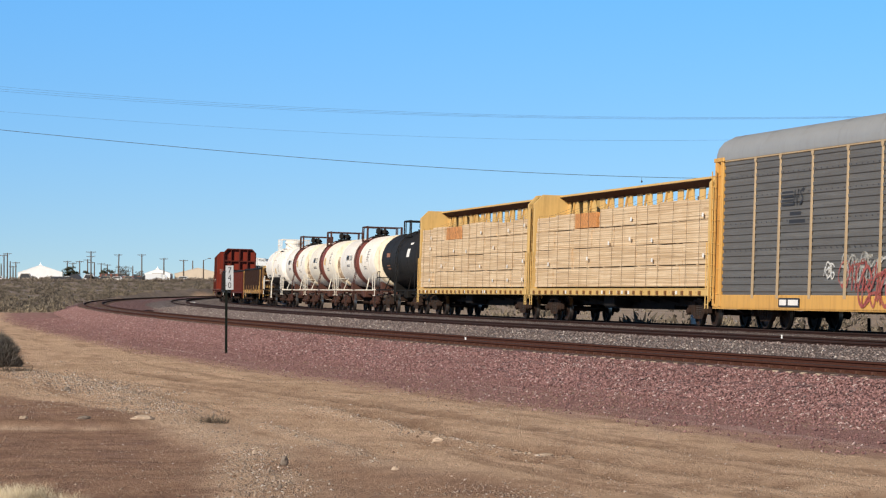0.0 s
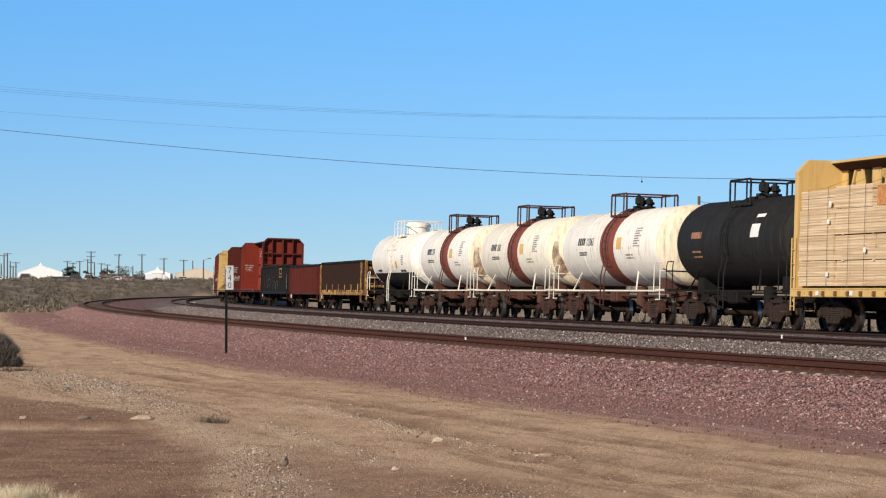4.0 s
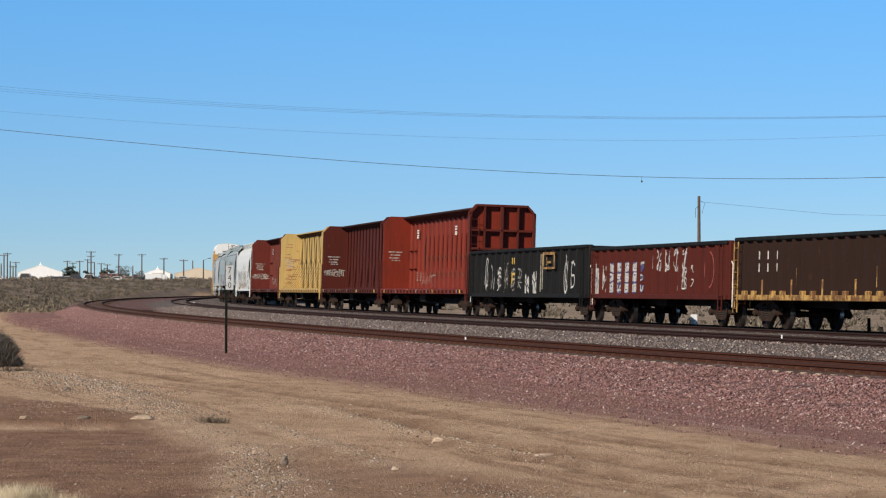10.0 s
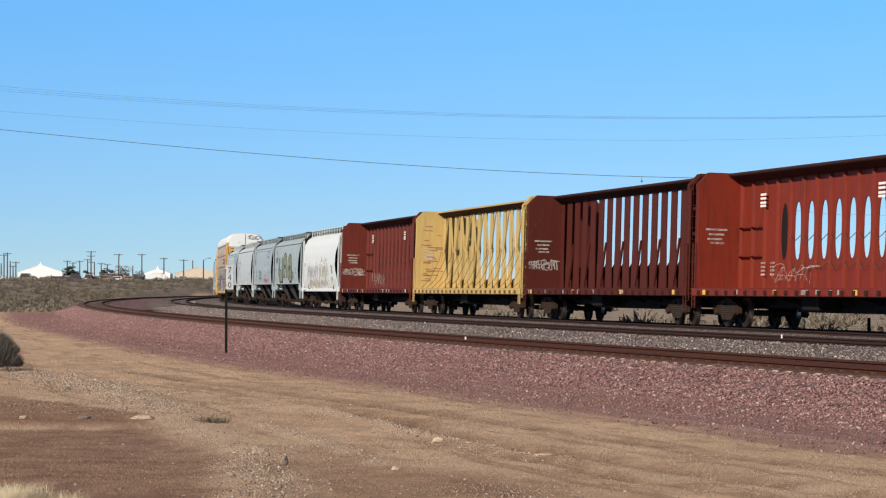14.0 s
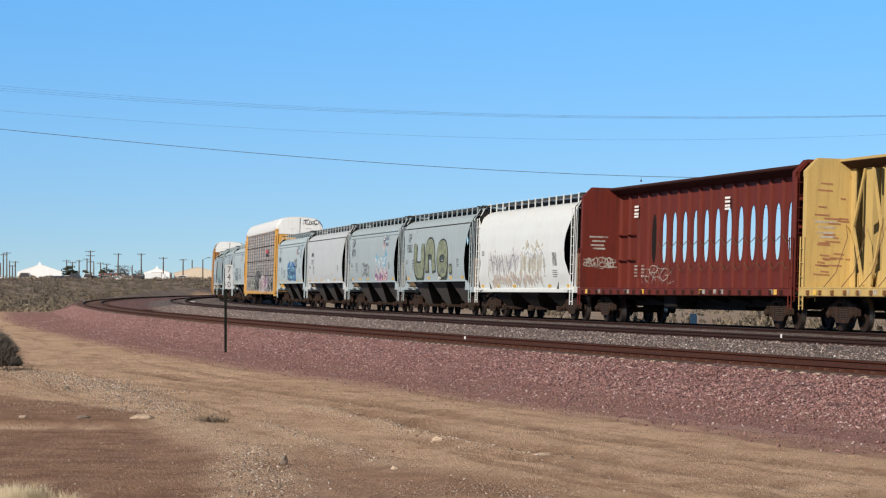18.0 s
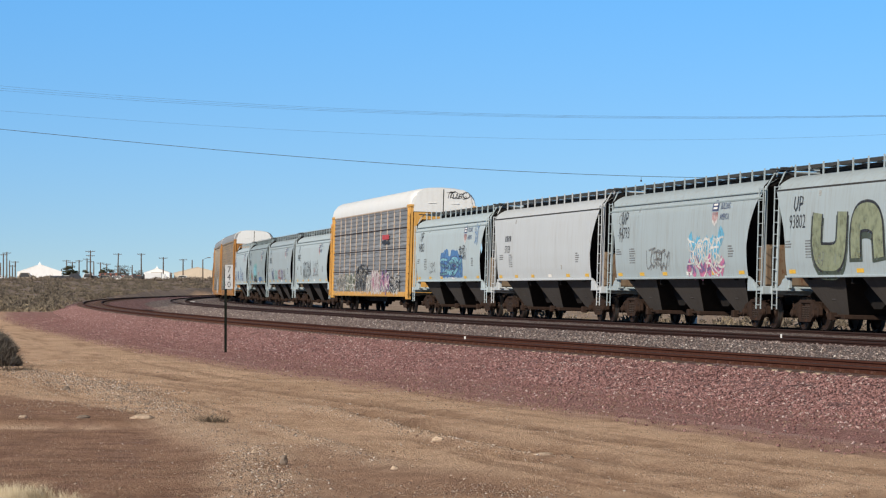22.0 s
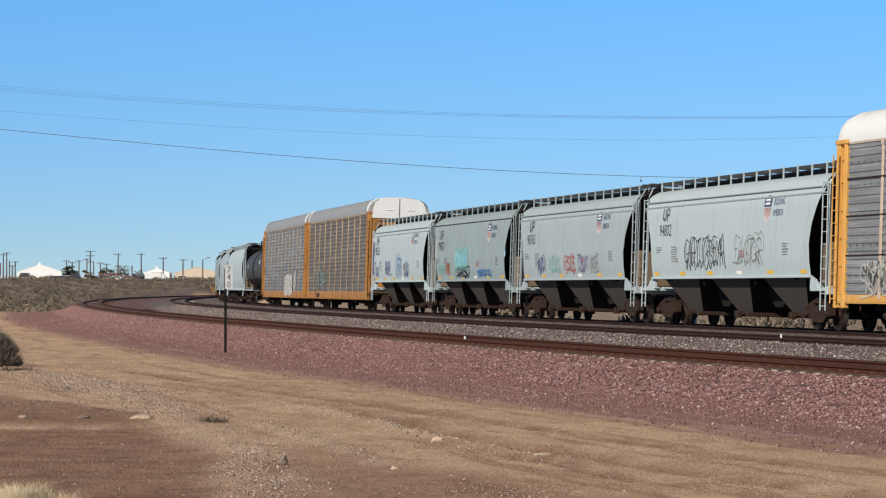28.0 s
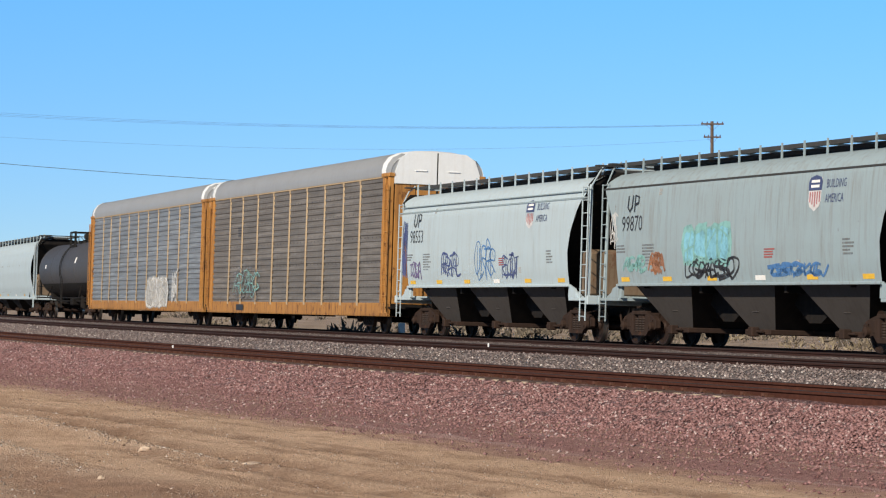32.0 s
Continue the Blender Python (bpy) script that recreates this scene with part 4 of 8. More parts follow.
def autorack(label, screen, roof_mat, frame_mat, end_mat, length, tiers=False, posts=11, crown=0.86, feet=None, post_mat=None, foot=0.55):
    car = thing("autorack_car", label, "railcar", "autorack cars of the train")
    h = length / 2 - 0.36                    # half length of the body
    low, top = 0.98, 5.06
    for sy in (-1, 1):
        a, b = sorted((sy * 1.44, sy * 1.55))
        part("side_sill", Geo().box(-h, h, a, b, foot, low, 0.02).box(-h, h, min(a, sy * 1.40), max(b, sy * 1.57), foot, foot + 0.05), frame_mat, car)
        part("top_rail", Geo().box(-h, h, a, b, top - 0.06, top + 0.04, 0.015), post_mat or frame_mat, car)
    part("floor_deck", Geo().box(-h, h, -1.43, 1.43, 0.86, 0.94), m_black, car)
    part("centre_sill", Geo().box(-h, h, -0.34, 0.34, 0.56, 0.86).box(-3, 3, -0.9, -0.5, 0.5, 0.84).box(1.2, 2.6, 0.4, 0.9, 0.45, 0.84), m_black, car)
    # posts at uneven spacing near the ends, flared at the foot
    inner = h - 0.80
    xs = [-inner + 2 * inner * (i + 1) / (posts + 1) for i in range(posts)]
    xs[0] += 0.35
    xs[-1] -= 0.35
    xs = feet or xs
    pg = {}
    for sy in (-1, 1):
        a, b = sy * 1.52, sy * (1.575 if not post_mat else 1.552)
        g = Geo()
        g.add([(-0.065, a, low), (0.065, a, low), (0.065, a, top), (-0.065, a, top), (-0.12, b, low - 0.1), (0.12, b, low - 0.1), (0.05, b, low + 0.9), (0.042, b, top - 0.2), (-0.042, b, top - 0.2), (-0.05, b, low + 0.9),
               (0.12, b, top + 0.02), (-0.12, b, top + 0.02), (0.12, b, top - 0.1), (-0.12, b, top - 0.1)],
              [(4, 5, 6, 9), (9, 6, 7, 8), (8, 7, 12, 13), (13, 12, 10, 11), (0, 4, 9, 8, 3), (1, 2, 7, 6, 5), (3, 8, 13, 11), (2, 10, 12, 7), (3, 11, 10, 2), (0, 1, 5, 4)])
        pg[sy] = g.mesh("post", None)
        pg[sy].materials.append(post_mat or frame_mat)
    edges = [-inner] + xs + [inner]
    for sy in (-1, 1):
        for x in xs:
            o = part("post", pg[sy], None, car)
            o.location = (x, 0, 0)
        for i in range(len(edges) - 1):
            x0, x1 = edges[i] + 0.03, edges[i + 1] - 0.03
            g = Geo()
            rows = 19
            zs = []
            for k in range(rows):
                z0 = low + (top - low - 0.06) * k / rows
                dz = (top - low - 0.06) / rows
                zs += [(z0, 0.0), (z0 + 0.36 * dz, 0.0), (z0 + 0.5 * dz, 0.030), (z0 + 0.90 * dz, 0.030)]
            zs.append((top - 0.06, 0.0))
            v, f = [], []
            for z, d in zs:
                v += [(x0, sy * (1.505 + d), z), (x1, sy * (1.505 + d), z)]
            for k in range(len(zs) - 1):
                f.append((2 * k, 2 * k + 1, 2 * k + 3, 2 * k + 2))
            m = len(v)
            v += [(x0, sy * 1.47, low), (x1, sy * 1.47, low), (x1, sy * 1.47, top - 0.06), (x0, sy * 1.47, top - 0.06)]
            f += [(m, m + 3, m + 2, m + 1)]
            g.add(v, f)
            part("screen_panel", g, screen, car)
            if sy < 0:
                # rows of vent holes
                holes = []
                for zz in (1.5, 2.3, 3.1, 3.9, 4.5):
                    n = max(2, int((x1 - x0) / 0.42))
                    for q in range(n):
                        cx = x0 + (x1 - x0) * (q + 0.5) / n
                        holes.append(bar(cx - 0.035, cx + 0.035, zz - 0.02, zz + 0.02))
                tagged(mark("perforation", holes, m_ink, car, flat(1.535), 0.004), kind="stuff")
        if tiers:
            for zz in (2.03, 3.08, 4.08):
                part("tier_rail", Geo().box(-inner, inner, min(sy * 1.53, sy * 1.56), max(sy * 1.53, sy * 1.56), zz - 0.018, zz + 0.018), m_truck, car)
    # roof: rounded eaves, flat crown, ribs
    rp = [(-1.56, top), (-1.58, top + 0.16), (-1.52, top + 0.36), (-1.36, top + 0.55), (-1.10, top + 0.67), (-0.6, top + 0.74), (0, top + 0.76), (0.6, top + 0.74), (1.10, top + 0.67), (1.36, top + 0.55), (1.52, top + 0.36), (1.58, top + 0.16), (1.56, top)]
    rp = [(y, top + (z - top) * crown / 0.76) for y, z in rp]
    g = Geo()
    n = len(rp)
    cuts = [(-h - 0.02, 0.80), (-h + 0.15, 0.93), (-h + 0.5, 1.0), (h - 0.5, 1.0), (h - 0.15, 0.93), (h + 0.02, 0.80)]
    v = [(x, y * (1 if k > 0.9 else 0.97), top + (z - top) * k) for x, k in cuts for y, z in rp]
    f = [(i * n + j, i * n + j + 1, (i + 1) * n + j + 1, (i + 1) * n + j) for i in range(len(cuts) - 1) for j in range(n - 1)]
    f += [tuple(range(n)), tuple(range((len(cuts) - 1) * n, len(cuts) * n))[::-1]]
    f += [(i * n, (i + 1) * n, (i + 2) * n - 1, (i + 1) * n - 1) for i in range(len(cuts) - 1)]
    g.add(v, f)
    part("roof", g, roof_mat, car, smooth_angle=40)
    if end_mat is not roof_mat:
        for sx in (-1, 1):
            x0, x1 = sx * (h - 0.95), sx * (h + 0.03)
            ring = [(x, y * (k if k > 0.9 else 0.975) * 1.004, top + (z - top) * k + 0.012) for x, k in ((x0, 1.0), (sx * (h - 0.5), 1.0), (sx * (h - 0.15), 0.93), (x1, 0.80)) for y, z in rp]
            part("roof_end_cap", Geo().add(ring, [(i * n + j, i * n + j + 1, (i + 1) * n + j + 1, (i + 1) * n + j) for i in range(3) for j in range(n - 1)]), end_mat, car, "white painted end of the roof", smooth_angle=40)
    for i in range(9):
        x = -h + 1.5 + (2 * h - 3.0) * i / 8
        g = Geo()
        nn = len(rp)
        g.add([(x + dx, y * 1.002, z + 0.006) for dx in (-0.03, 0.03) for y, z in rp], [(j, j + 1, nn + j + 1, nn + j) for j in range(nn - 1)])
        part("roof_rib", g, roof_mat, car)
    # ends: corner posts, doors, ladders
    for sx in (-1, 1):
        for sy in (-1, 1):
            xa, xb = sorted((sx * (h - 0.80), sx * h))
            ya, yb = sorted((sy * 1.42, sy * 1.58))
            part("corner_post", Geo().box(xa, xa + 0.26, ya, yb, 0.62, top + 0.02, 0.02), frame_mat, car)
            part("corner_post", Geo().box(xb - 0.24, xb, ya, yb, 0.62, top + 0.02, 0.02), frame_mat, car)
            part("corner_web", Geo().box(xa + 0.26, xb - 0.24, min(sy * 1.40, sy * 1.45), max(sy * 1.40, sy * 1.45), 0.62, top), frame_mat, car)
            for zz in (1.0, 1.75, 2.5, 3.25, 4.0, 4.6):
                part("corner_rung", Geo().box(xa + 0.2, xb - 0.2, min(sy * 1.50, sy * 1.53), max(sy * 1.50, sy * 1.53), zz, zz + 0.04), frame_mat, car)
            for xr in (0.08, 0.66):
                part("post_rib", Geo().box(xa + xr, xa + xr + 0.05, ya - 0.02, yb + 0.02, low, top, 0.01), frame_mat, car)
            part("ladder", ladder_geo(sx * (h - 0.12), sy * 1.64, 0.75, top - 0.3, 0.36), frame_mat, car)
            part("corner_cap", Geo().box(min(sx * (h - 0.90), sx * (h + 0.05)), max(sx * (h - 0.90), sx * (h + 0.05)), ya - 0.03, yb + 0.05, top - 0.04, top + 0.09, 0.02), frame_mat, car)
        xo = sx * (h - 0.04)
        for i in range(4):
            y0 = -1.40 + 0.7 * i
            part("end_door", Geo().box(min(xo, xo + sx * 0.05), max(xo, xo + sx * 0.05), y0 + 0.01, y0 + 0.69, 0.95, top + 0.1, 0.012), frame_mat, car)
        zt = top + 0.70 * crown / 0.76
        for sy in (-1, 1):
            prof_ = [(sy * 0.025, top - 0.25), (sy * 1.42, top - 0.25), (sy * 1.42, top + 0.12), (sy * 1.26, zt - 0.22), (sy * 0.95, zt - 0.03), (sy * 0.025, zt)]
            part("end_door_upper", Geo().prism(prof_, "x", min(xo, xo + sx * 0.09), max(xo, xo + sx * 0.09)), end_mat, car)
            part("door_latch", Geo().box(min(xo, xo + sx * 0.12), max(xo, xo + sx * 0.12), min(sy * 0.35, sy * 0.75), max(sy * 0.35, sy * 0.75), top + 0.16, top + 0.20, 0.01), end_mat, car)
        part("door_edge", Geo().box(min(xo, xo + sx * 0.07), max(xo, xo + sx * 0.07), -0.025, 0.025, 1.0, zt - 0.02), m_black, car)
        part("end_step", Geo().box(min(sx * (h - 0.1), sx * (h + 0.35)), max(sx * (h - 0.1), sx * (h + 0.35)), -1.5, 1.5, 0.80, 0.86), m_black, car)
    add_trucks(car, length / 2 - 4.1, length / 2)
    return car


def slab_hole(g, x0, x1, z0, z1, cx, cz, rx, rz, t, n=24):
    """A plate with an oval opening through it."""
    ang = sorted([2 * math.pi * k / n for k in range(n)] + [math.atan2(c, d) % (2 * math.pi) for c, d in ((z1 - cz, x1 - cx), (z1 - cz, x0 - cx), (z0 - cz, x0 - cx), (z0 - cz, x1 - cx))])
    inner, outer = [], []
    for a in ang:
        c, s = math.cos(a), math.sin(a)
        r = (abs(c) ** 2.6 + abs(s) ** 2.6) ** (-1 / 2.6)
        inner.append((cx + rx * c * r, cz + rz * s * r))
        k = min(((x1 - cx) / c) if c > 1e-9 else ((x0 - cx) / c) if c < -1e-9 else 1e9, ((z1 - cz) / s) if s > 1e-9 else ((z0 - cz) / s) if s < -1e-9 else 1e9)
        outer.append((cx + c * k, cz + s * k))
    m = len(ang)
    v = [(x, y, z) for y in (-t, t) for ring in (inner, outer) for x, z in ring]
    f = []
    for k in range(m):
        j = (k + 1) % m
        f += [(k, j, m + j, m + k), (2 * m + k, 3 * m + k, 3 * m + j, 2 * m + j), (k, 2 * m + k, 2 * m + j, j)]
    g.add(v, f)


def centerbeam(label, col, style, length, end_col=None, load=False, loadseed=1):
    car = thing("centerbeam_flatcar", label, "railcar", "centerbeam lumber cars of the train")
    h = length / 2 - 0.34
    deck, top = 1.18, 4.81
    end_col = end_col or col
    for sy in (-1, 1):
        a, b = sorted((sy * 1.40, sy * 1.52))
        part("side_sill", Geo().box(-h, h, a, b, 0.93, deck, 0.02).box(-h, h, min(a, sy * 1.34), max(b, sy * 1.56), deck - 0.05, deck, 0.01), col, car)
    part("deck", Geo().box(-h, h, -1.42, 1.42, deck - 0.10, deck - 0.02), col, car)
    part("centre_sill", Geo().box(-h, h, -0.36, 0.36, 0.62, 1.05).box(-4.5, 4.5, -0.40, 0.40, 0.50, 0.66).box(-2.2, -0.8, -1.1, -0.45, 0.55, 0.95, 0.03), m_black, car)
    for i in range(9):
        x = -h + 2.4 + (2 * h - 4.8) * i / 8
        part("cross_beam", Geo().prism([(-1.4, 1.06), (1.4, 1.06), (1.4, 0.95), (0.4, 0.72), (-0.4, 0.72), (-1.4, 0.95)], "x", x - 0.07, x + 0.07), m_black, car)
    # winches along the sill
    wg = Geo().lathe([(0.035, -1.585), (0.05, -1.575), (0.05, -1.53), (0.035, -1.50)], (0, 0, 1.03), "y", 10).box(-0.08, -0.05, -1.58, -1.52, 0.97, 1.10).box(0.05, 0.08, -1.58, -1.52, 0.97, 1.10)
    wm = wg.mesh("winch", 40)
    wm.materials.append(m_darkchord if col in (m_red, m_brown, m_oldred) else m_worn)
    for i in range(24):
        o = part("winch", wm, None, car)
        o.location = (-h + 0.8 + (2 * h - 1.6) * i / 23, 0, 0)
    # bulkheads
    for sx in (-1, 1):
        out = [(-1.46, deck), (1.46, deck), (1.46, top - 0.35), (1.15, top), (-1.15, top), (-1.46, top - 0.35)]
        xi, xo = sx * (h - 0.30), sx * (h - 0.24)
        part("bulkhead_plate", Geo().prism(out, "x", min(xi, xo), max(xi, xo)), col, car)
        g = Geo()
        x0, x1 = sorted((xo, sx * h))
        for y in (-1.46, -0.08, 1.34):
            part("bulkhead_post", Geo().box(x0, x1, y, y + 0.14, deck, top - 0.02 - (0.32 if abs(y) > 1 else 0), 0.015), end_col, car)
        for y in (-0.8, 0.66):
            part("bulkhead_stiffener", Geo().box(x0, x1 - sx * 0.0, y, y + 0.07, deck, top - 0.1), end_col, car)
        for z in (1.95, 2.85, 3.65):
            part("bulkhead_beam", Geo().box(x0, x1, -1.34, 1.34, z, z + 0.10, 0.01), end_col, car)
        g = Geo().box(x0, x1, -1.12, 1.12, top - 0.10, top + 0.01, 0.015)
        for sy in (-1, 1):
            g.prism([(sy * 1.12, top), (sy * 1.47, top - 0.36), (sy * 1.47, top - 0.52), (sy * 1.12, top - 0.12)], "x", x0, x1)
        part("bulkhead_cap", g, end_col, car)
        part("ladder", ladder_geo(sx * (h + 0.03), -1.22, 0.8, top - 0.5, 0.40, 0.36, False), end_col, car)
        part("end_ladder", ladder_geo(sx * (h - 0.14), -1.50, 0.55, 2.6, 0.30, 0.4), end_col, car)
        part("end_platform", Geo().box(min(sx * (h - 0.1), sx * (h + 0.28)), max(sx * (h - 0.1), sx * (h + 0.28)), -1.4, 1.4, 0.98, 1.05), m_black, car)
    # centre beam
    ch0 = top - 0.24
    part("top_chord", Geo().prism([(-0.50, top - 0.075), (-0.50, top - 0.015), (-0.44, top), (0.44, top), (0.50, top - 0.015), (0.50, top - 0.075), (0.14, ch0), (-0.14, ch0)], "x", -h + 0.25, h - 0.25), m_darkchord if col in (m_red, m_brown, m_oldred) else col, car)
    # thin dark sheet added below the chord to paint in its shade
    part("chord_underside_shade", Geo().prism([(-0.48, top - 0.08), (-0.14, ch0 - 0.004), (0.14, ch0 - 0.004), (0.48, top - 0.08), (0.48, top - 0.10), (0.14, ch0 - 0.03), (-0.14, ch0 - 0.03), (-0.48, top - 0.10)], "x", -h + 0.25, h - 0.25), m_darkchord, car, "underside of the top chord with its shade painted dark")
    inner = h - 0.34
    if style == "windows":
        n = 19
        pitch = 2 * inner / n
        for i in range(n):
            x0, x1 = -inner + pitch * i, -inner + pitch * (i + 1)
            g = Geo()
            if i >= 4:
                slab_hole(g, x0, x1, deck, ch0, (x0 + x1) / 2, 2.92, 0.28, 0.86, 0.014)
            else:
                g.box(x0, x1, -0.014, 0.014, deck, ch0)
            part("centre_panel", g, col, car)
            part("panel_rib", Geo().prism([(x0 - 0.035, -0.11), (x0 + 0.035, -0.11), (x0 + 0.07, -0.014), (x0 + 0.07, 0.014), (x0 + 0.035, 0.11), (x0 - 0.035, 0.11), (x0 - 0.07, 0.014), (x0 - 0.07, -0.014)], "z", deck, ch0), col, car)
            if i == 3:
                part("blind_opening", Geo().prism([((x0 + x1) / 2 + 0.28 * math.cos(q_), 2.92 + 0.86 * math.sin(q_)) for q_ in [2 * math.pi * k_ / 20 for k_ in range(20)]], "y", -0.022, 0.022), m_black, car)
            for z_ in (1.75, 2.55):
                if i > 3:
                    part("tie_chain", Geo().tube([(x0 + 0.1, -0.09, z_ + 0.25), (x0 + 0.5 * pitch, -0.13, z_ + 0.02), (x1 - 0.1, -0.09, z_ + 0.22)], 0.012, 4), m_cable, car)
        for z in (2.2, 3.1):
            part("end_rung", Geo().box(-inner, -inner + 2.1, -0.16, -0.10, z, z + 0.05), col, car)
    else:
        n = 18 if style == "columns" else 17
        pitch = 2 * inner / n
        for i in range(n + 1):
            x = -inner + pitch * i
            wlo, whi = (0.46, 0.31) if load else (0.46, 0.35) if style == "columns" else (0.34, 0.27)
            part("column", Geo().prism([(x - wlo, deck), (x + wlo, deck), (x + whi, deck + 1.5), (x + whi, ch0), (x - whi, ch0), (x - whi, deck + 1.5)], "y", -0.14, -0.10), col, car)
            part("column_back", Geo().box(x - 0.07, x + 0.07, 0.16, 0.19, deck, ch0), col, car)
            part("column_flange", Geo().box(x - 0.03, x + 0.03, -0.10, -0.03, deck, ch0 - 0.02), col, car)
        for i in range(n):
            x = -inner + pitch * (i + 0.5)
            lean = 0.34 if i % 2 else -0.42
            for dz in (0, 1) if style != "columns" or load else (0,) if i % 2 else ():
                z0, z1 = (deck + 0.1, 2.9) if dz == 0 else (2.9, ch0 - 0.05)
                s = lean if dz == 0 else -lean
                v = []
                for z, x_ in ((z0, x - s), (z1, x + s)):
                    v += [(x_ - 0.06, -0.20, z), (x_ + 0.06, -0.20, z), (x_ + 0.06, -0.145, z), (x_ - 0.06, -0.145, z)]
                part("brace", Geo().add(v, [(0, 1, 5, 4), (1, 2, 6, 5), (2, 3, 7, 6), (3, 0, 4, 7), (0, 3, 2, 1), (4, 5, 6, 7)]), col, car)
            part("lower_plate", Geo().prism([(x - pitch / 2, deck), (x + pitch / 2, deck), (x + pitch / 2, 1.9 if style == "columns" else 1.55), (x, 2.2 if style == "columns" else 1.7), (x - pitch / 2, 1.9 if style == "columns" else 1.55)], "y", -0.03, 0.03), col, car)
            if style == "trussed":
                part("tie_cable", Geo().tube([(x - pitch / 2, -0.28, 2.95), (x - 0.2, -0.42, 2.6), (x + 0.5, -1.0, 1.6), (x + 0.8, -1.48, 1.15)], 0.012, 4), m_cable, car)
    if load:
        rnd = random.Random(loadseed)
        tiers = [(deck + 0.06, 0.675), (deck + 0.76, 0.675), (deck + 1.46, 0.675), (deck + 2.16, 0.62)]
        span = 2 * (h - 0.40)
        for sy in (-1, 1):
            for ti, (z0, hh) in enumerate(tiers):
                packs = 8
                cuts = [0.0] + [(k + rnd.uniform(-0.10, 0.10)) / packs for k in range(1, packs)] + [1.0]
                for k in range(packs):
                    xa, xb = -span / 2 + span * cuts[k] + 0.02, -span / 2 + span * cuts[k + 1] - 0.02
                    ya, yb = sorted((sy * 0.32, sy * (1.44 + rnd.uniform(-0.055, 0.02))))
                    if ti == 3 and k in (2, 3) and sy < 0:
                        if k == 2:
                            part("board_pack", Geo().box(xa + 0.2, xb + 0.9, ya, yb - 0.02 * sy, z0 + 0.02, z0 + 0.56, 0.01), m_osb, car, "orange-brown strand board bundle")
                            continue
                        xa += 1.3
                    rise = rnd.uniform(-0.02, 0.02) if ti < 3 else rnd.uniform(-0.10, 0.06)
                    g = Geo()
                    # a bundle: courses of boards, some slid out a little
                    nz = 5
                    for q in range(nz):
                        za, zb = z0 + 0.006 + (hh + rise) * q / nz, z0 + 0.002 + (hh + rise) * (q + 1) / nz
                        sl = rnd.uniform(-0.022, 0.0)
                        g.box(xa + rnd.uniform(-0.04, 0.04), xb + rnd.uniform(-0.04, 0.04), ya - (sl if sy < 0 else 0), yb + (sl if sy > 0 else 0), za, zb)
                    part("lumber_pack", g, m_lumber, car, "bundle of pale sawn lumber boards")
                if ti < 3:
                    for k in range(10):
                        x = -span / 2 + span * (k + 0.5) / 10
                        part("spacer_block", Geo().box(x - 0.05, x + 0.05, min(sy * 0.34, sy * 1.43), max(sy * 0.34, sy * 1.43), z0 + hh, z0 + hh + 0.025), m_lumber, car)
        n = 15
        for k in range(n):
            x = -span / 2 + span * (k + 0.5) / n + rnd.uniform(-0.2, 0.2)
            part("tie_down_strap", Geo().tube([(x, -0.2, 4.3), (x, -1.0, tiers[-1][0] + 0.64), (x, -1.47, tiers[-1][0] + 0.60), (x, -1.475, deck + 0.05), (x, -1.53, 1.02)], 0.007, 4), m_strap, car)
        tags = []
        for ti, (z0, hh) in enumerate(tiers):
            for k in (1, 2, 3, 4, 5, 6, 7, 8):
                if rnd.random() < 0.5 and not (ti == 3 and k in (3, 4)):
                    x = -span / 2 + span * k / 8 - rnd.uniform(0.4, 0.7)
                    z = z0 + rnd.uniform(0.05, 0.30)
                    tags.append(bar(x, x + 0.20, z, z + 0.13))
        for shape in tags:
            mark("paper_label", [shape], m_white, car, flat(1.475))
    add_trucks(car, length / 2 - 2.72, length / 2)
    return car


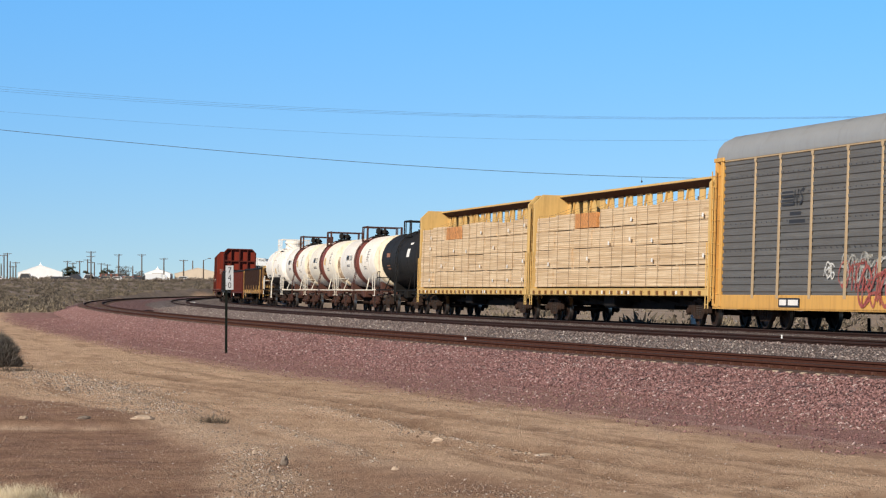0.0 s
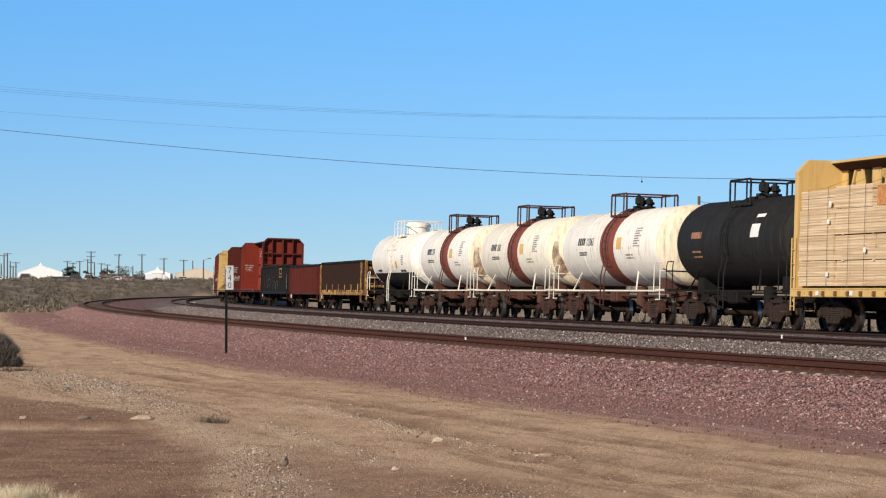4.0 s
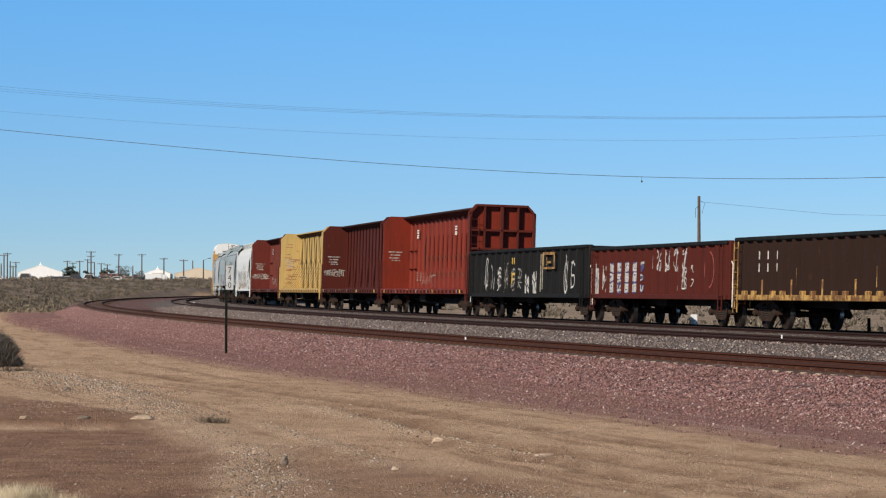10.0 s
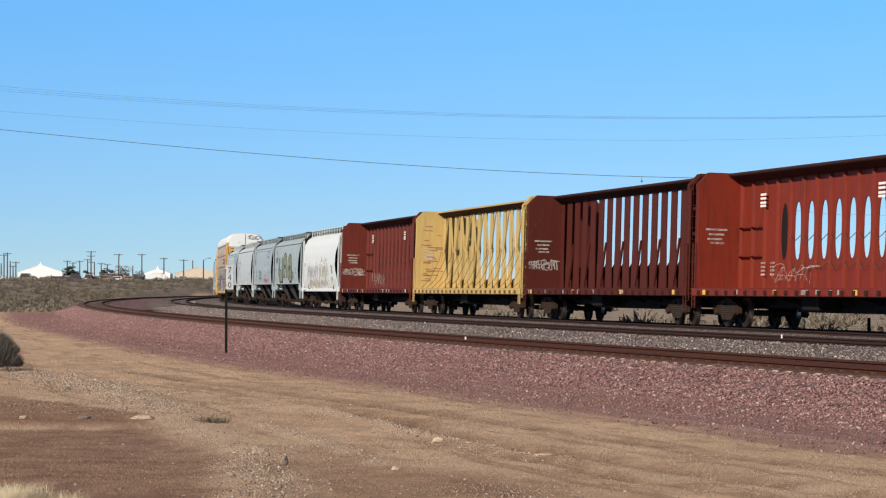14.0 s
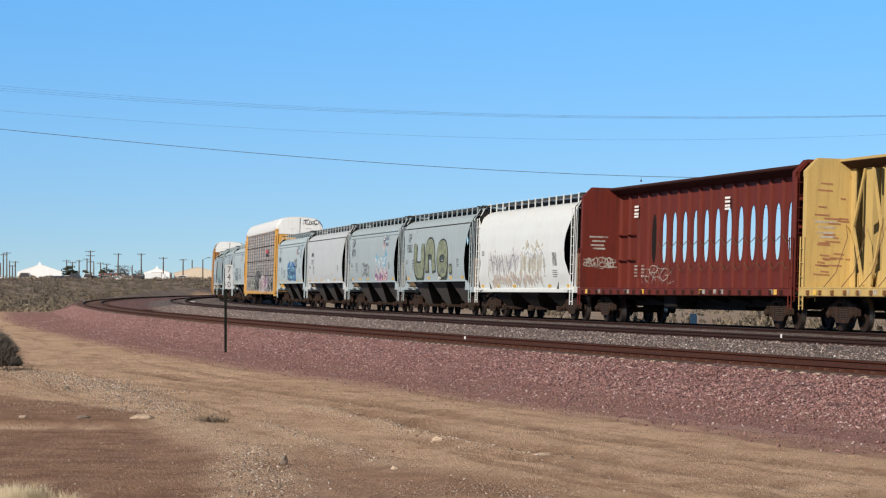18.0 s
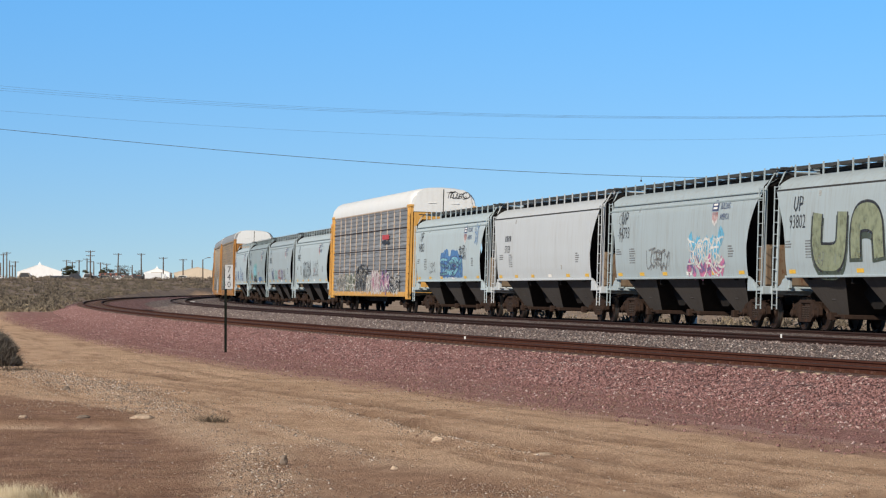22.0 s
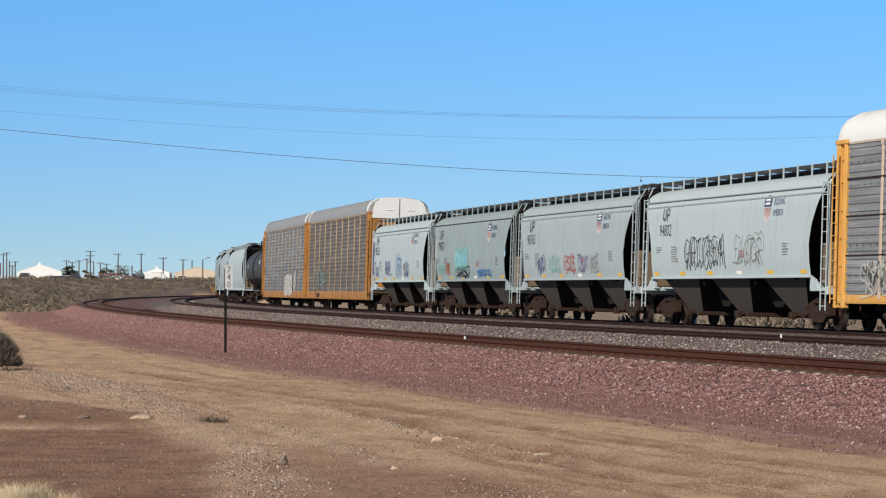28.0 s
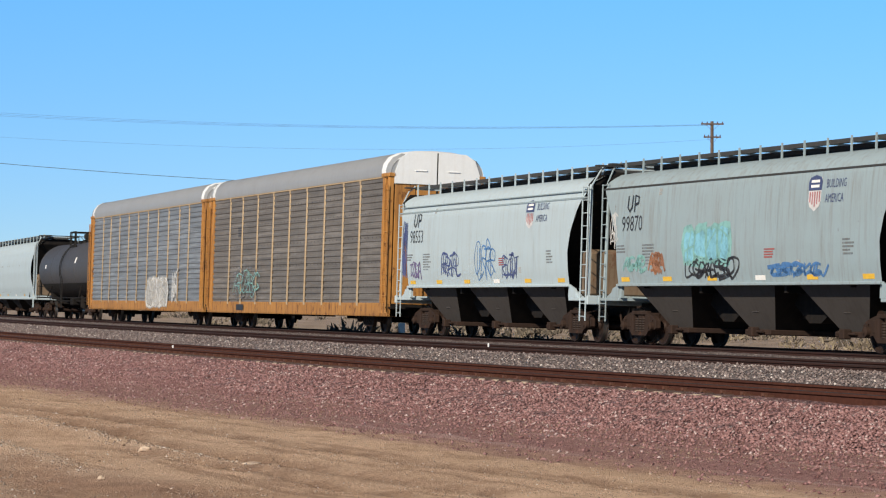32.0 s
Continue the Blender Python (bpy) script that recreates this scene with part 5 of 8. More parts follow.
def tank(label, col, length, band=None, frame_col=None, dome="valves", low_black=False, r=1.345, zc=2.65, mast=None, smear=False):
    car = thing("tank_car", label, "railcar", "tank cars of the train")
    h = length / 2 - 0.66
    frame_col = frame_col or col
    mast = mast or m_cage

    def shell(x0, x1, head0, head1, rr):
        prof = []
        if head0:
            prof += [(rr * math.sin(a), x0 + 0.62 * (1 - math.cos(a))) for a in [math.pi / 2 * k / 7 for k in range(0, 8)]]
        else:
            prof += [(rr, x0)]
        if head1:
            prof += [(rr * math.cos(a), x1 - 0.62 * (1 - math.sin(a))) for a in [math.pi / 2 * k / 7 for k in range(0, 8)]]
        else:
            prof += [(rr, x1)]
        prof = [(max(p, 0.01), q) for p, q in prof]
        return Geo().lathe(prof, (0, 0, zc), "x", 48)
    if band:
        b = 0.95
        part("tank_shell", shell(-h, -b, True, False, r), col, car, smooth_angle=40)
        part("tank_shell", shell(b, h, False, True, r), col, car, smooth_angle=40)
        part("tank_band", shell(-b, b, False, False, r + 0.004), band, car, "brown-red painted band round the middle", smooth_angle=40)
    else:
        part("tank_shell", shell(-h, h, True, True, r), col, car, smooth_angle=40)
    if not low_black:
        for sx in (-1, 1):
            cap = [((r + 0.004) * math.cos(a), sx * (h - 0.62 * (1 - math.sin(a)) + 0.004)) for a in [math.pi / 2 * k / 8 for k in range(9)]]
            part("tank_head", Geo().lathe([(max(p, 0.01), q) for p, q in cap], (0, 0, zc), "x", 48), m_tankhead, car, "rust-stained cream dished end", smooth_angle=40)
    for x in (-h + 0.62, -h * 0.45, h * 0.45, h - 0.62):
        part("weld_seam", Geo().lathe([(r, x - 0.012), (r + 0.009, x), (r, x + 0.012)], (0, 0, zc), "x", 48), col, car, smooth_angle=60)
    if smear:
        def on_head(u, v):
            q = -0.95 + 1.25 * u
            a = 0.62 + (0.10 + 0.30 * (1 - u) ** 1.5) * (2 * v - 1)
            rr = (r + 0.012) * math.cos(a)
            return (h - 0.62 * (1 - math.sin(a)) + 0.012, -rr * math.cos(q), zc + rr * math.sin(q))
        part("rust_smear", Geo().grid(on_head, 14, 8), SPRAY["stain"], car, "dark rusty smear down the dished end")
    # frame and saddles
    sl = h + 0.22
    for xa in (-sl - 0.3, sl - 2.8):
        part("stub_sill", Geo().box(xa, xa + 3.1, -0.3, 0.3, 0.78, 1.16, 0.02), m_black if low_black else m_saddle, car)
    for sx in (-1, 1):
        x = sx * (length / 2 - 2.23)
        prof = [(-0.8, 1.02), (0.8, 1.02)] + [((r + 0.01) * math.sin(a), zc - (r + 0.01) * math.cos(a)) for a in [0.62 - 1.24 * k / 10 for k in range(11)]]
        part("saddle", Geo().prism(prof, "x", x - 0.35, x + 0.35), m_black if low_black else m_saddle, car)
        part("end_platform", Geo().box(min(sx * (sl - 0.35), sx * (sl + 0.15)), max(sx * (sl - 0.35), sx * (sl + 0.15)), -1.45, 1.45, 1.10, 1.16), m_black if low_black else frame_col, car)
        for sy in (-1, 1):
            y = sy * 1.42
            part("grab_rail", Geo().tube([(sx * (sl + 0.08), y, 0.80), (sx * (sl + 0.08), y, 1.9), (sx * (sl + 0.06), y * 0.97, 2.05), (sx * (sl - 0.58), y * 0.97, 2.05), (sx * (sl - 0.64), y, 1.9), (sx * (sl - 0.66), y, 1.12)], 0.018, 6), frame_col, car)
            part("step", Geo().box(min(sx * (sl - 0.34), sx * (sl + 0.08)), max(sx * (sl - 0.34), sx * (sl + 0.08)), y - 0.03, y + 0.03, 0.80, 0.83), frame_col, car)
            part("step", Geo().box(min(sx * (sl - 0.34), sx * (sl + 0.08)), max(sx * (sl - 0.34), sx * (sl + 0.08)), y - 0.03, y + 0.03, 0.50, 0.53), m_saddle, car)
        part("end_rail", Geo().tube([(sx * (sl + 0.12), -1.42, 1.75), (sx * (sl + 0.14), 1.42, 1.75)], 0.022, 6), frame_col, car)
    for sy in (-1, 1):
        y = sy * 1.40
        part("side_rail", Geo().box(-sl + 0.1, sl - 0.1, y - 0.03, y + 0.03, 1.08, 1.13), m_black if low_black else frame_col, car)
        for x in (-h * 0.62, h * 0.62):
            part("rail_bracket", Geo().tube([(x, y, 1.1), (x + 0.5 * (1 if x < 0 else -1), y * 0.86, 1.75)], 0.028, 5), m_black if low_black else frame_col, car)
    for x in (-0.25, 0.25):
        part("side_ladder", Geo().tube([(x, -1.46, 0.55), (x, -1.46, 1.6)] + [(x, -(r + 0.10) * math.sin(a), zc - (r + 0.10) * math.cos(a)) for a in [1.2 + 1.6 * k / 8 for k in range(9)]], 0.022, 5), mast, car)
    g = Geo()
    for k in range(9):
        a = 1.15 + 1.5 * k / 8
        g.tube([(-0.25, -(r + 0.10) * math.sin(a), zc - (r + 0.10) * math.cos(a)), (0.25, -(r + 0.10) * math.sin(a), zc - (r + 0.10) * math.cos(a))], 0.014, 5)
    for z in (0.6, 0.9, 1.2):
        g.tube([(-0.25, -1.46, z), (0.25, -1.46, z)], 0.014, 5)
    part("ladder_rungs", g, mast, car)
    part("underbody_piping", Geo().tube([(-h + 2, -0.55, 0.95), (h - 2, -0.55, 0.95)], 0.04, 6).tube([(-h + 2.2, 0.5, 0.9), (h - 2.2, 0.5, 0.9)], 0.04, 6).box(-1.6, -0.7, -0.75, -0.25, 0.72, 1.15, 0.05).lathe([(0.02, 0.5), (0.2, 0.52), (0.2, 1.25), (0.02, 1.27)], (1.9, -0.5, 0), "z", 12).tube([(0.3, 0, 1.3), (0.3, 0, 0.55)], 0.10, 8), m_black if low_black else m_saddle, car)
    if low_black:
        prof = [(-(r + 0.012) * math.sin(a), zc - (r + 0.012) * math.cos(a)) for a in [-1.05 + 2.1 * k / 16 for k in range(17)]] + [(-0.9, zc - r * 0.3), (0.9, zc - r * 0.3)][::-1]
        part("black_belly", Geo().prism(prof, "x", -h + 0.75, h - 0.75), m_tankblack, car, smooth_angle=40)
    # top fittings
    zt = zc + r
    if dome == "valves":
        g = Geo().lathe([(0.55, zt - 0.12), (0.55, zt + 0.02), (0.40, zt + 0.04), (0.40, zt + 0.12), (0.02, zt + 0.13)], (0, 0, 0), "z", 18)
        part("manway_flange", g, m_tankblack, car)
        for vx, vy, vh in ((-0.22, 0, 0.42), (0.05, -0.22, 0.5), (0.25, 0.1, 0.45), (0.0, 0.24, 0.36)):
            part("valve", Geo().lathe([(0.06, zt), (0.09, zt + 0.12), (0.06, zt + 0.16), (0.13, zt + 0.20), (0.13, zt + vh - 0.10), (0.07, zt + vh - 0.06), (0.07, zt + vh), (0.02, zt + vh + 0.02)], (vx, vy, 0), "z", 10), m_tankblack, car)
        part("valve_wheel", Geo().lathe([(0.11, 0.0), (0.17, 0.02), (0.17, 0.05), (0.11, 0.07)], (0.25, -0.2, zt + 0.28), "y", 12), m_tankblack, car)
        px, py, pz = 1.04, 0.92, zt + 0.52
        part("platform_frame", Geo().box(-px, px, -py, -py + 0.07, zt - 0.28, zt - 0.20).box(-px, px, py - 0.07, py, zt - 0.28, zt - 0.20), mast, car)
        for sy in (-1, 1):
            y = sy * py
            part("guard_rail", Geo().tube([(-px, y, zt - 0.28), (-px, y, pz - 0.06), (-px + 0.06, y, pz), (px - 0.06, y, pz), (px, y, pz - 0.06), (px, y, zt - 0.28)], 0.035, 6), mast, car)
            for x in (-px + 0.5, px - 0.4):
                part("rail_post", Geo().tube([(x, y, zt - 0.28), (x, y, pz)], 0.03, 6), mast, car)
        for sx in (-1, 1):
            part("cross_rail", Geo().tube([(sx * px, -py, pz - 0.02), (sx * px, py, pz - 0.02)], 0.03, 6), mast, car)
    else:
        part("dome", Geo().lathe([(0.56, zt - 0.15), (0.56, zt + 0.28), (0.62, zt + 0.30), (0.62, zt + 0.40), (0.5, zt + 0.52), (0.02, zt + 0.56)], (0, 0, 0), "z", 24), m_tankwhite, car, smooth_angle=40)
        px, py, pz = 1.42, 0.95, zt + 0.56
        part("platform_frame", Geo().box(-px, px, -py, -0.62, zt - 0.22, zt - 0.17).box(-px, px, 0.62, py, zt - 0.22, zt - 0.17), m_tankwhite, car)
        for sy in (-1, 1):
            y = sy * py
            for zz in (pz, (pz + zt - 0.2) / 2):
                part("guard_rail", Geo().tube([(-px, y, zz), (px, y, zz)], 0.024, 6), m_tankwhite, car)
            for x in (-px, -0.5, 0.5, px):
                part("rail_post", Geo().tube([(x, y, zt - 0.22), (x, y, pz)], 0.024, 6), m_tankwhite, car)
        for sx in (-1, 1):
            part("cross_rail", Geo().tube([(sx * px, -py, pz), (sx * px, py, pz)], 0.024, 6), m_tankwhite, car)
    add_trucks(car, length / 2 - 2.23, length / 2, GEAR if low_black else GEAR_RUST)

    def side(z):
        d = min(abs(z - zc), r * 0.98)
        return math.sqrt(r * r - d * d)
    return car, side


def gondola(label, col, length, trim=None, top=2.55, ribs=13):
    car = thing("gondola_car", label, "railcar", "gondola cars of the train")
    h = length / 2 - 0.42
    low = 0.82
    for sy in (-1, 1):
        a, b = sorted((sy * 1.40, sy * 1.44))
        part("side_sheet", Geo().box(-h, h, a, b, low + 0.1, top), col, car)
        a, b = sorted((sy * 1.38, sy * 1.56))
        part("top_chord", Geo().box(-h, h, a, b, top - 0.10, top + 0.03, 0.03), m_gonblack, car)
        part("side_sill", Geo().box(-h, h, a, b, low, low + 0.16, 0.02), trim or col, car)
        rm = Geo().prism([(-0.09, sy * 1.44), (-0.06, sy * 1.55), (0.06, sy * 1.55), (0.09, sy * 1.44)], "z", low + 0.16, top - 0.10).mesh("side_rib")
        rm.materials.append(col)
        for i in range(ribs):
            o = part("side_rib", rm, None, car)
            o.location = (-h + 0.12 + (2 * h - 0.24) * i / (ribs - 1), 0, 0)
        if trim:
            for i in range(ribs):
                x = -h + 0.12 + (2 * h - 0.24) * i / (ribs - 1)
                part("rib_foot", Geo().box(x - (0.14 if i % 3 else 0.05), x + (0.14 if i % 3 else 0.05), min(sy * 1.45, sy * 1.575), max(sy * 1.45, sy * 1.575), low + 0.05, low + (0.28 if i % 3 else 0.6), 0.02), trim, car)
    part("floor", Geo().box(-h, h, -1.42, 1.42, 1.0, 1.06), m_gonbrown, car)
    part("centre_sill", Geo().box(-h, h, -0.33, 0.33, 0.64, 1.0).box(-1.4, -0.3, -1.0, -0.4, 0.6, 0.95, 0.03), m_black, car)
    for sx in (-1, 1):
        x0, x1 = sorted((sx * (h - 0.05), sx * h))
        part("end_sheet", Geo().box(x0, x1, -1.42, 1.42, low + 0.1, top), col, car)
        for z in (1.25, 1.75, 2.2):
            part("end_beam", Geo().box(min(sx * h, sx * (h + 0.12)), max(sx * h, sx * (h + 0.12)), -1.4, 1.4, z, z + 0.13, 0.02), trim or col, car)
        for y in (-1.46, 1.32):
            part("end_post", Geo().box(min(sx * (h - 0.12), sx * (h + 0.14)), max(sx * (h - 0.12), sx * (h + 0.14)), y, y + 0.14, low, top + 0.03, 0.02), trim or col, car)
        part("end_ladder", ladder_geo(sx * (h + 0.18), -1.15, 0.6, top, 0.40, 0.36, False), trim or col, car)
        part("end_platform", Geo().box(min(sx * h, sx * (h + 0.35)), max(sx * h, sx * (h + 0.35)), -1.4, 1.4, 0.92, 0.98), m_black, car)
        part("side_ladder", ladder_geo(sx * (h - 0.35), -1.60, 0.45, top - 0.1, 0.38, 0.36), trim or col, car)
        part("grab_loop", Geo().tube([(sx * (h + 0.3), -1.4, 0.6), (sx * (h + 0.3), -1.4, 1.9), (sx * (h + 0.12), -1.4, 2.0)], 0.02, 5), trim or m_white, car)
    add_trucks(car, length / 2 - 2.25, length / 2)
    return car


def hopper(label, col, length, sill=1.50, eave=3.96, bays=3, seam=True, ribs=False, smooth_side=False, bay_mat=None):
    car = thing("covered_hopper_car", label, "railcar", "covered hopper cars of the train")
    h = length / 2 - 0.40                      # half length over the end platforms
    e = h - 0.22                               # roof ends
    if smooth_side:
        prof = [(1.36, sill), (1.50, sill + 0.55), (1.585, 2.55), (1.57, 3.2), (1.47, 3.75), (1.25, 4.15), (0.95, 4.36), (0.5, 4.46)]
    else:
        prof = [(1.50, sill), (1.56, sill + 0.4), (1.59, 2.4), (1.585, 3.1), (1.56, 3.6), (1.52, eave), (1.49, eave + 0.03), (1.36, 4.19), (1.05, 4.36), (0.5, 4.46)]

    def side(z):
        return float(np.interp(z, [p[1] for p in prof], [p[0] for p in prof]))

    def end_x(z):
        """Where the side sheet stops: full length at the eaves, drawn in below."""
        if smooth_side:
            return float(np.interp(z, [sill, 1.6, 2.2, 2.9, 3.6, 4.1, 4.5], [e - 0.35, e - 0.45, e - 1.05, e - 1.05, e - 0.55, e - 0.05, e]))
        return float(np.interp(z, [sill, 2.4, 2.9, 3.4, 3.8, 4.1, 4.5], [e - 1.15, e - 1.15, e - 0.98, e - 0.62, e - 0.25, e - 0.02, e]))
    for sy in (-1, 1):
        def at(u, v):
            z = sill + (4.46 - sill) * v
            y = float(np.interp(z, [p[1] for p in prof], [p[0] for p in prof]))
            return ((2 * u - 1) * end_x(z), sy * y, z)
        part("side_sheet", Geo().grid(at, 10, 28), col, car, smooth_angle=50)
    part("roof_sheet", Geo().add([(-e, -0.5, 4.46), (e, -0.5, 4.46), (e, 0.5, 4.46), (-e, 0.5, 4.46)], [(0, 1, 2, 3)]), col, car)
    if seam:
        for sy in (-1, 1):
            part("eave_angle", Geo().box(-e + 0.02, e - 0.02, min(sy * 1.48, sy * 1.535), max(sy * 1.48, sy * 1.535), eave - 0.025, eave + 0.02), m_grate if eave > 3.9 else m_hopdull, car)
            if eave < 3.9:
                part("roof_angle", Geo().box(-e + 0.02, e - 0.02, min(sy * 1.40, sy * 1.50), max(sy * 1.40, sy * 1.50), eave + 0.16, eave + 0.19), m_hopdull, car)
            part("sill_angle", Geo().box(-end_x(sill), end_x(sill), min(sy * 1.44, sy * 1.57), max(sy * 1.44, sy * 1.57), sill - 0.05, sill + 0.015, 0.01), col, car)
    else:
        for sy in (-1, 1):
            part("sill_angle", Geo().box(-end_x(sill) - 0.5, end_x(sill) + 0.5, min(sy * 1.30, sy * 1.44), max(sy * 1.30, sy * 1.44), sill - 0.12, sill + 0.015, 0.01), col, car)
    for i in range(7):
        x = -e + 1.6 + (2 * e - 3.2) * i / 6
        ys = [p for p in prof if p[1] < 4.1]
        part("panel_weld", Geo().add([(x + dx, -(y + 0.004), z) for y, z in ys for dx in (-0.012, 0.012)], [(2 * k, 2 * k + 1, 2 * k + 3, 2 * k + 2) for k in range(len(ys) - 1)]), col, car)
    # end slope sheets, coloured black for the shade they lie in
    for sx in (-1, 1):
        x_hi, x_lo = sx * (e - 0.06), sx * (e - 2.75)
        part("shaded_end_slope", Geo().add([(x_hi, -1.44, 4.15), (x_hi, 1.44, 4.15), (x_lo, 1.44, sill - 0.1), (x_lo, -1.44, sill - 0.1), (x_hi, -1.2, 4.42), (x_hi, 1.2, 4.42)], [(0, 1, 2, 3), (0, 4, 5, 1)]), m_black, car)
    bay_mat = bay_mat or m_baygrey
    lo = 0.42
    b_half = e - 1.35
    bw = 2 * b_half / bays
    for i in range(bays):
        xa = -b_half + bw * i
        cx = xa + bw / 2
        b0, b1 = cx - 0.39 * bw, cx + 0.36 * bw
        v = [(b0, -1.34, sill), (b1, -1.34, sill), (b1, 1.34, sill), (b0, 1.34, sill), (cx - 0.62, -0.78, lo), (cx + 0.62, -0.78, lo), (cx + 0.62, 0.78, lo), (cx - 0.62, 0.78, lo)]
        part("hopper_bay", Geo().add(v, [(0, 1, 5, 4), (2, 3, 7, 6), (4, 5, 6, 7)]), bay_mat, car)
        # the bay's sloping ends are black where its sides are grey: shade as colour
        part("shaded_bay_slope", Geo().add([v[k_] for k_ in (1, 2, 6, 5)], [(0, 1, 2, 3)]), m_black, car)
        part("shaded_bay_slope", Geo().add([v[k_] for k_ in (3, 0, 4, 7)], [(0, 1, 2, 3)]), m_black, car)
        for sy in (-1, 1):
            part("bay_hatch", Geo().box(cx - 0.16, cx + 0.16, min(sy * 0.98, sy * 1.02), max(sy * 0.98, sy * 1.02), 0.84, 0.88, 0.01), bay_mat, car)
        part("outlet_gate", Geo().box(cx - 0.7, cx + 0.7, -0.95, 0.95, lo - 0.10, lo + 0.03, 0.02).box(cx - 0.12, cx + 0.12, -1.15, -0.95, lo - 0.14, lo + 0.08, 0.02).tube([(cx - 0.45, -1.02, lo - 0.02), (cx + 0.45, -1.02, lo - 0.02)], 0.03, 6), m_truck, car)
        if i:
            # added black block that fills the gap between bays with painted shade
            part("bay_gap_shade", Geo().prism([(xa - 0.42 * bw, sill), (xa + 0.42 * bw, sill), (xa + 0.30, 0.62), (xa - 0.30, 0.62)], "y", -0.62, 0.62), m_black, car)
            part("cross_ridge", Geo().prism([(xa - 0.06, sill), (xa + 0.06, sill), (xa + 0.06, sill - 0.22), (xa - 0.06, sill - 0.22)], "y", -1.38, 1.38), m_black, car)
    part("centre_sill", Geo().box(-h, h, -0.30, 0.30, 0.70, 1.05), m_black, car)
    # roof walkways and the long hatch
    part("roof_hatch", Geo().box(-e + 0.8, e - 0.8, -0.48, 0.48, 4.46, 4.61, 0.03), m_grate, car)
    for sy in (-1, 1):
        a, b = sorted((sy * 0.58, sy * 0.95))
        part("walkway", Geo().box(-e - 0.15, e + 0.15, a, b, 4.62, 4.68), m_grate, car)
        part("walkway_edge", Geo().box(-e - 0.15, e + 0.15, min(sy * 0.95, sy * 0.97), max(sy * 0.95, sy * 0.97), 4.58, 4.68), m_grate, car)
    bm_ = Geo().box(-0.02, 0.02, -1.02, -0.98, 4.34, 4.73).box(-0.02, 0.02, 0.98, 1.02, 4.34, 4.73).box(-0.02, 0.02, -1.0, 1.0, 4.57, 4.61).mesh("walkway_bracket")
    bm_.materials.append(col)
    for i in range(15):
        o = part("walkway_bracket", bm_, None, car)
        o.location = (-e + 0.2 + (2 * e - 0.4) * i / 14, 0, 0)
    # end frames
    for sx in (-1, 1):
        part("end_walkway", Geo().box(min(sx * e, sx * (e + 0.3)), max(sx * e, sx * (e + 0.3)), -1.3, 1.3, 4.62, 4.66), m_grate, car)
        part("end_platform", Geo().box(min(sx * (e - 1.2), sx * (h + 0.05)), max(sx * (e - 1.2), sx * (h + 0.05)), -1.5, 1.5, 1.08, 1.16, 0.01), col, car)
        part("end_sill", Geo().box(min(sx * (h - 0.05), sx * (h + 0.08)), max(sx * (h - 0.05), sx * (h + 0.08)), -1.52, 1.52, 0.98, 1.22, 0.02), col, car)
        for sy in (-1, 1):
            y = sy * 1.40
            part("ladder", ladder_geo(sx * (e - 0.10), sy * 1.50, 0.55, 4.1, 0.42), col, car)
            part("end_post", Geo().tube([(sx * (e + 0.06), y, 1.1), (sx * (e - 0.02), y * 0.98, 4.15)], 0.045, 5), col, car)
            part("roof_grab", Geo().tube([(sx * (e + 0.06), sy * 1.4, 4.1), (sx * (e + 0.16), sy * 1.2, 4.5), (sx * (e + 0.16), sy * 0.97, 4.70)], 0.022, 5), col, car)
            part("corner_bracket", Geo().prism([(sx * (e - 1.3), sill + 0.02), (sx * (e - 0.2), 1.16), (sx * (e - 1.3), 1.16)], "y", min(y, y * 1.05), max(y, y * 1.05)), col, car)
            part("shoulder_plate", Geo().prism([(sx * (e - 1.16), sill), (sx * (e - 0.75), sill - 0.1), (sx * (e - 0.55), 1.16), (sx * (e - 1.16), 1.16)], "y", min(y * 1.03, y * 1.07), max(y * 1.03, y * 1.07)), col, car)
            if sy > 0:
                part("end_ladder", ladder_geo(sx * (h + 0.02), sy * 1.1, 0.6, 4.5, 0.40, 0.36, False), col, car)
        if sx > 0:
            part("air_reservoir", Geo().lathe([(0.02, -0.75), (0.2, -0.72), (0.22, -0.6), (0.22, 0.2), (0.2, 0.32), (0.02, 0.35)], (sx * (e - 0.55), 0, 1.45), "y", 14), col, car, smooth_angle=40)
            part("brake_box", Geo().box(sx * (e - 0.75), sx * (e - 0.25), -1.34, 1.2, 1.16, 2.45, 0.12), m_brakebox, car)
        else:
            part("brake_wheel", Geo().lathe([(0.24, -0.03), (0.28, -0.015), (0.28, 0.015), (0.24, 0.03), (0.03, 0.02)], (sx * (h + 0.1), 0.5, 2.5), "x", 18), m_black, car)
    add_trucks(car, length / 2 - 2.25, length / 2)
    # reflectors along the sill
    zr = sill + 0.07
    rx = end_x(sill)
    for i in range(6):
        x = -rx + 0.25 + (2 * rx - 1.1) * i / 5
        mark("reflector", [bar(x, x + 0.55, zr, zr + 0.11)], m_white if i == 3 else m_amber, car, side)
    return car, side, e
# ---- the train, front to back: couplings in metres back from a mark on it ----
JOINTS = [-67.0, -38.4, -13.6, 10.9, 23.9, 39.4, 54.4, 68.9, 83.7, 102.1, 119.1, 140.7, 164.4, 187.9, 212.5, 237.5, 256.0, 274.2, 292.6, 311.7,
          330.2, 358.3, 377.7, 396.5, 414.7, 432.8, 460.0, 489.2, 509.7, 534.5, 554.0, 573.0, 592.0, 611.0]


def span(i):
    return JOINTS[i + 1] - JOINTS[i]


def join(i, car):
    TRAIN.append((car, (JOINTS[i] + JOINTS[i + 1]) / 2, span(i)))
    return car


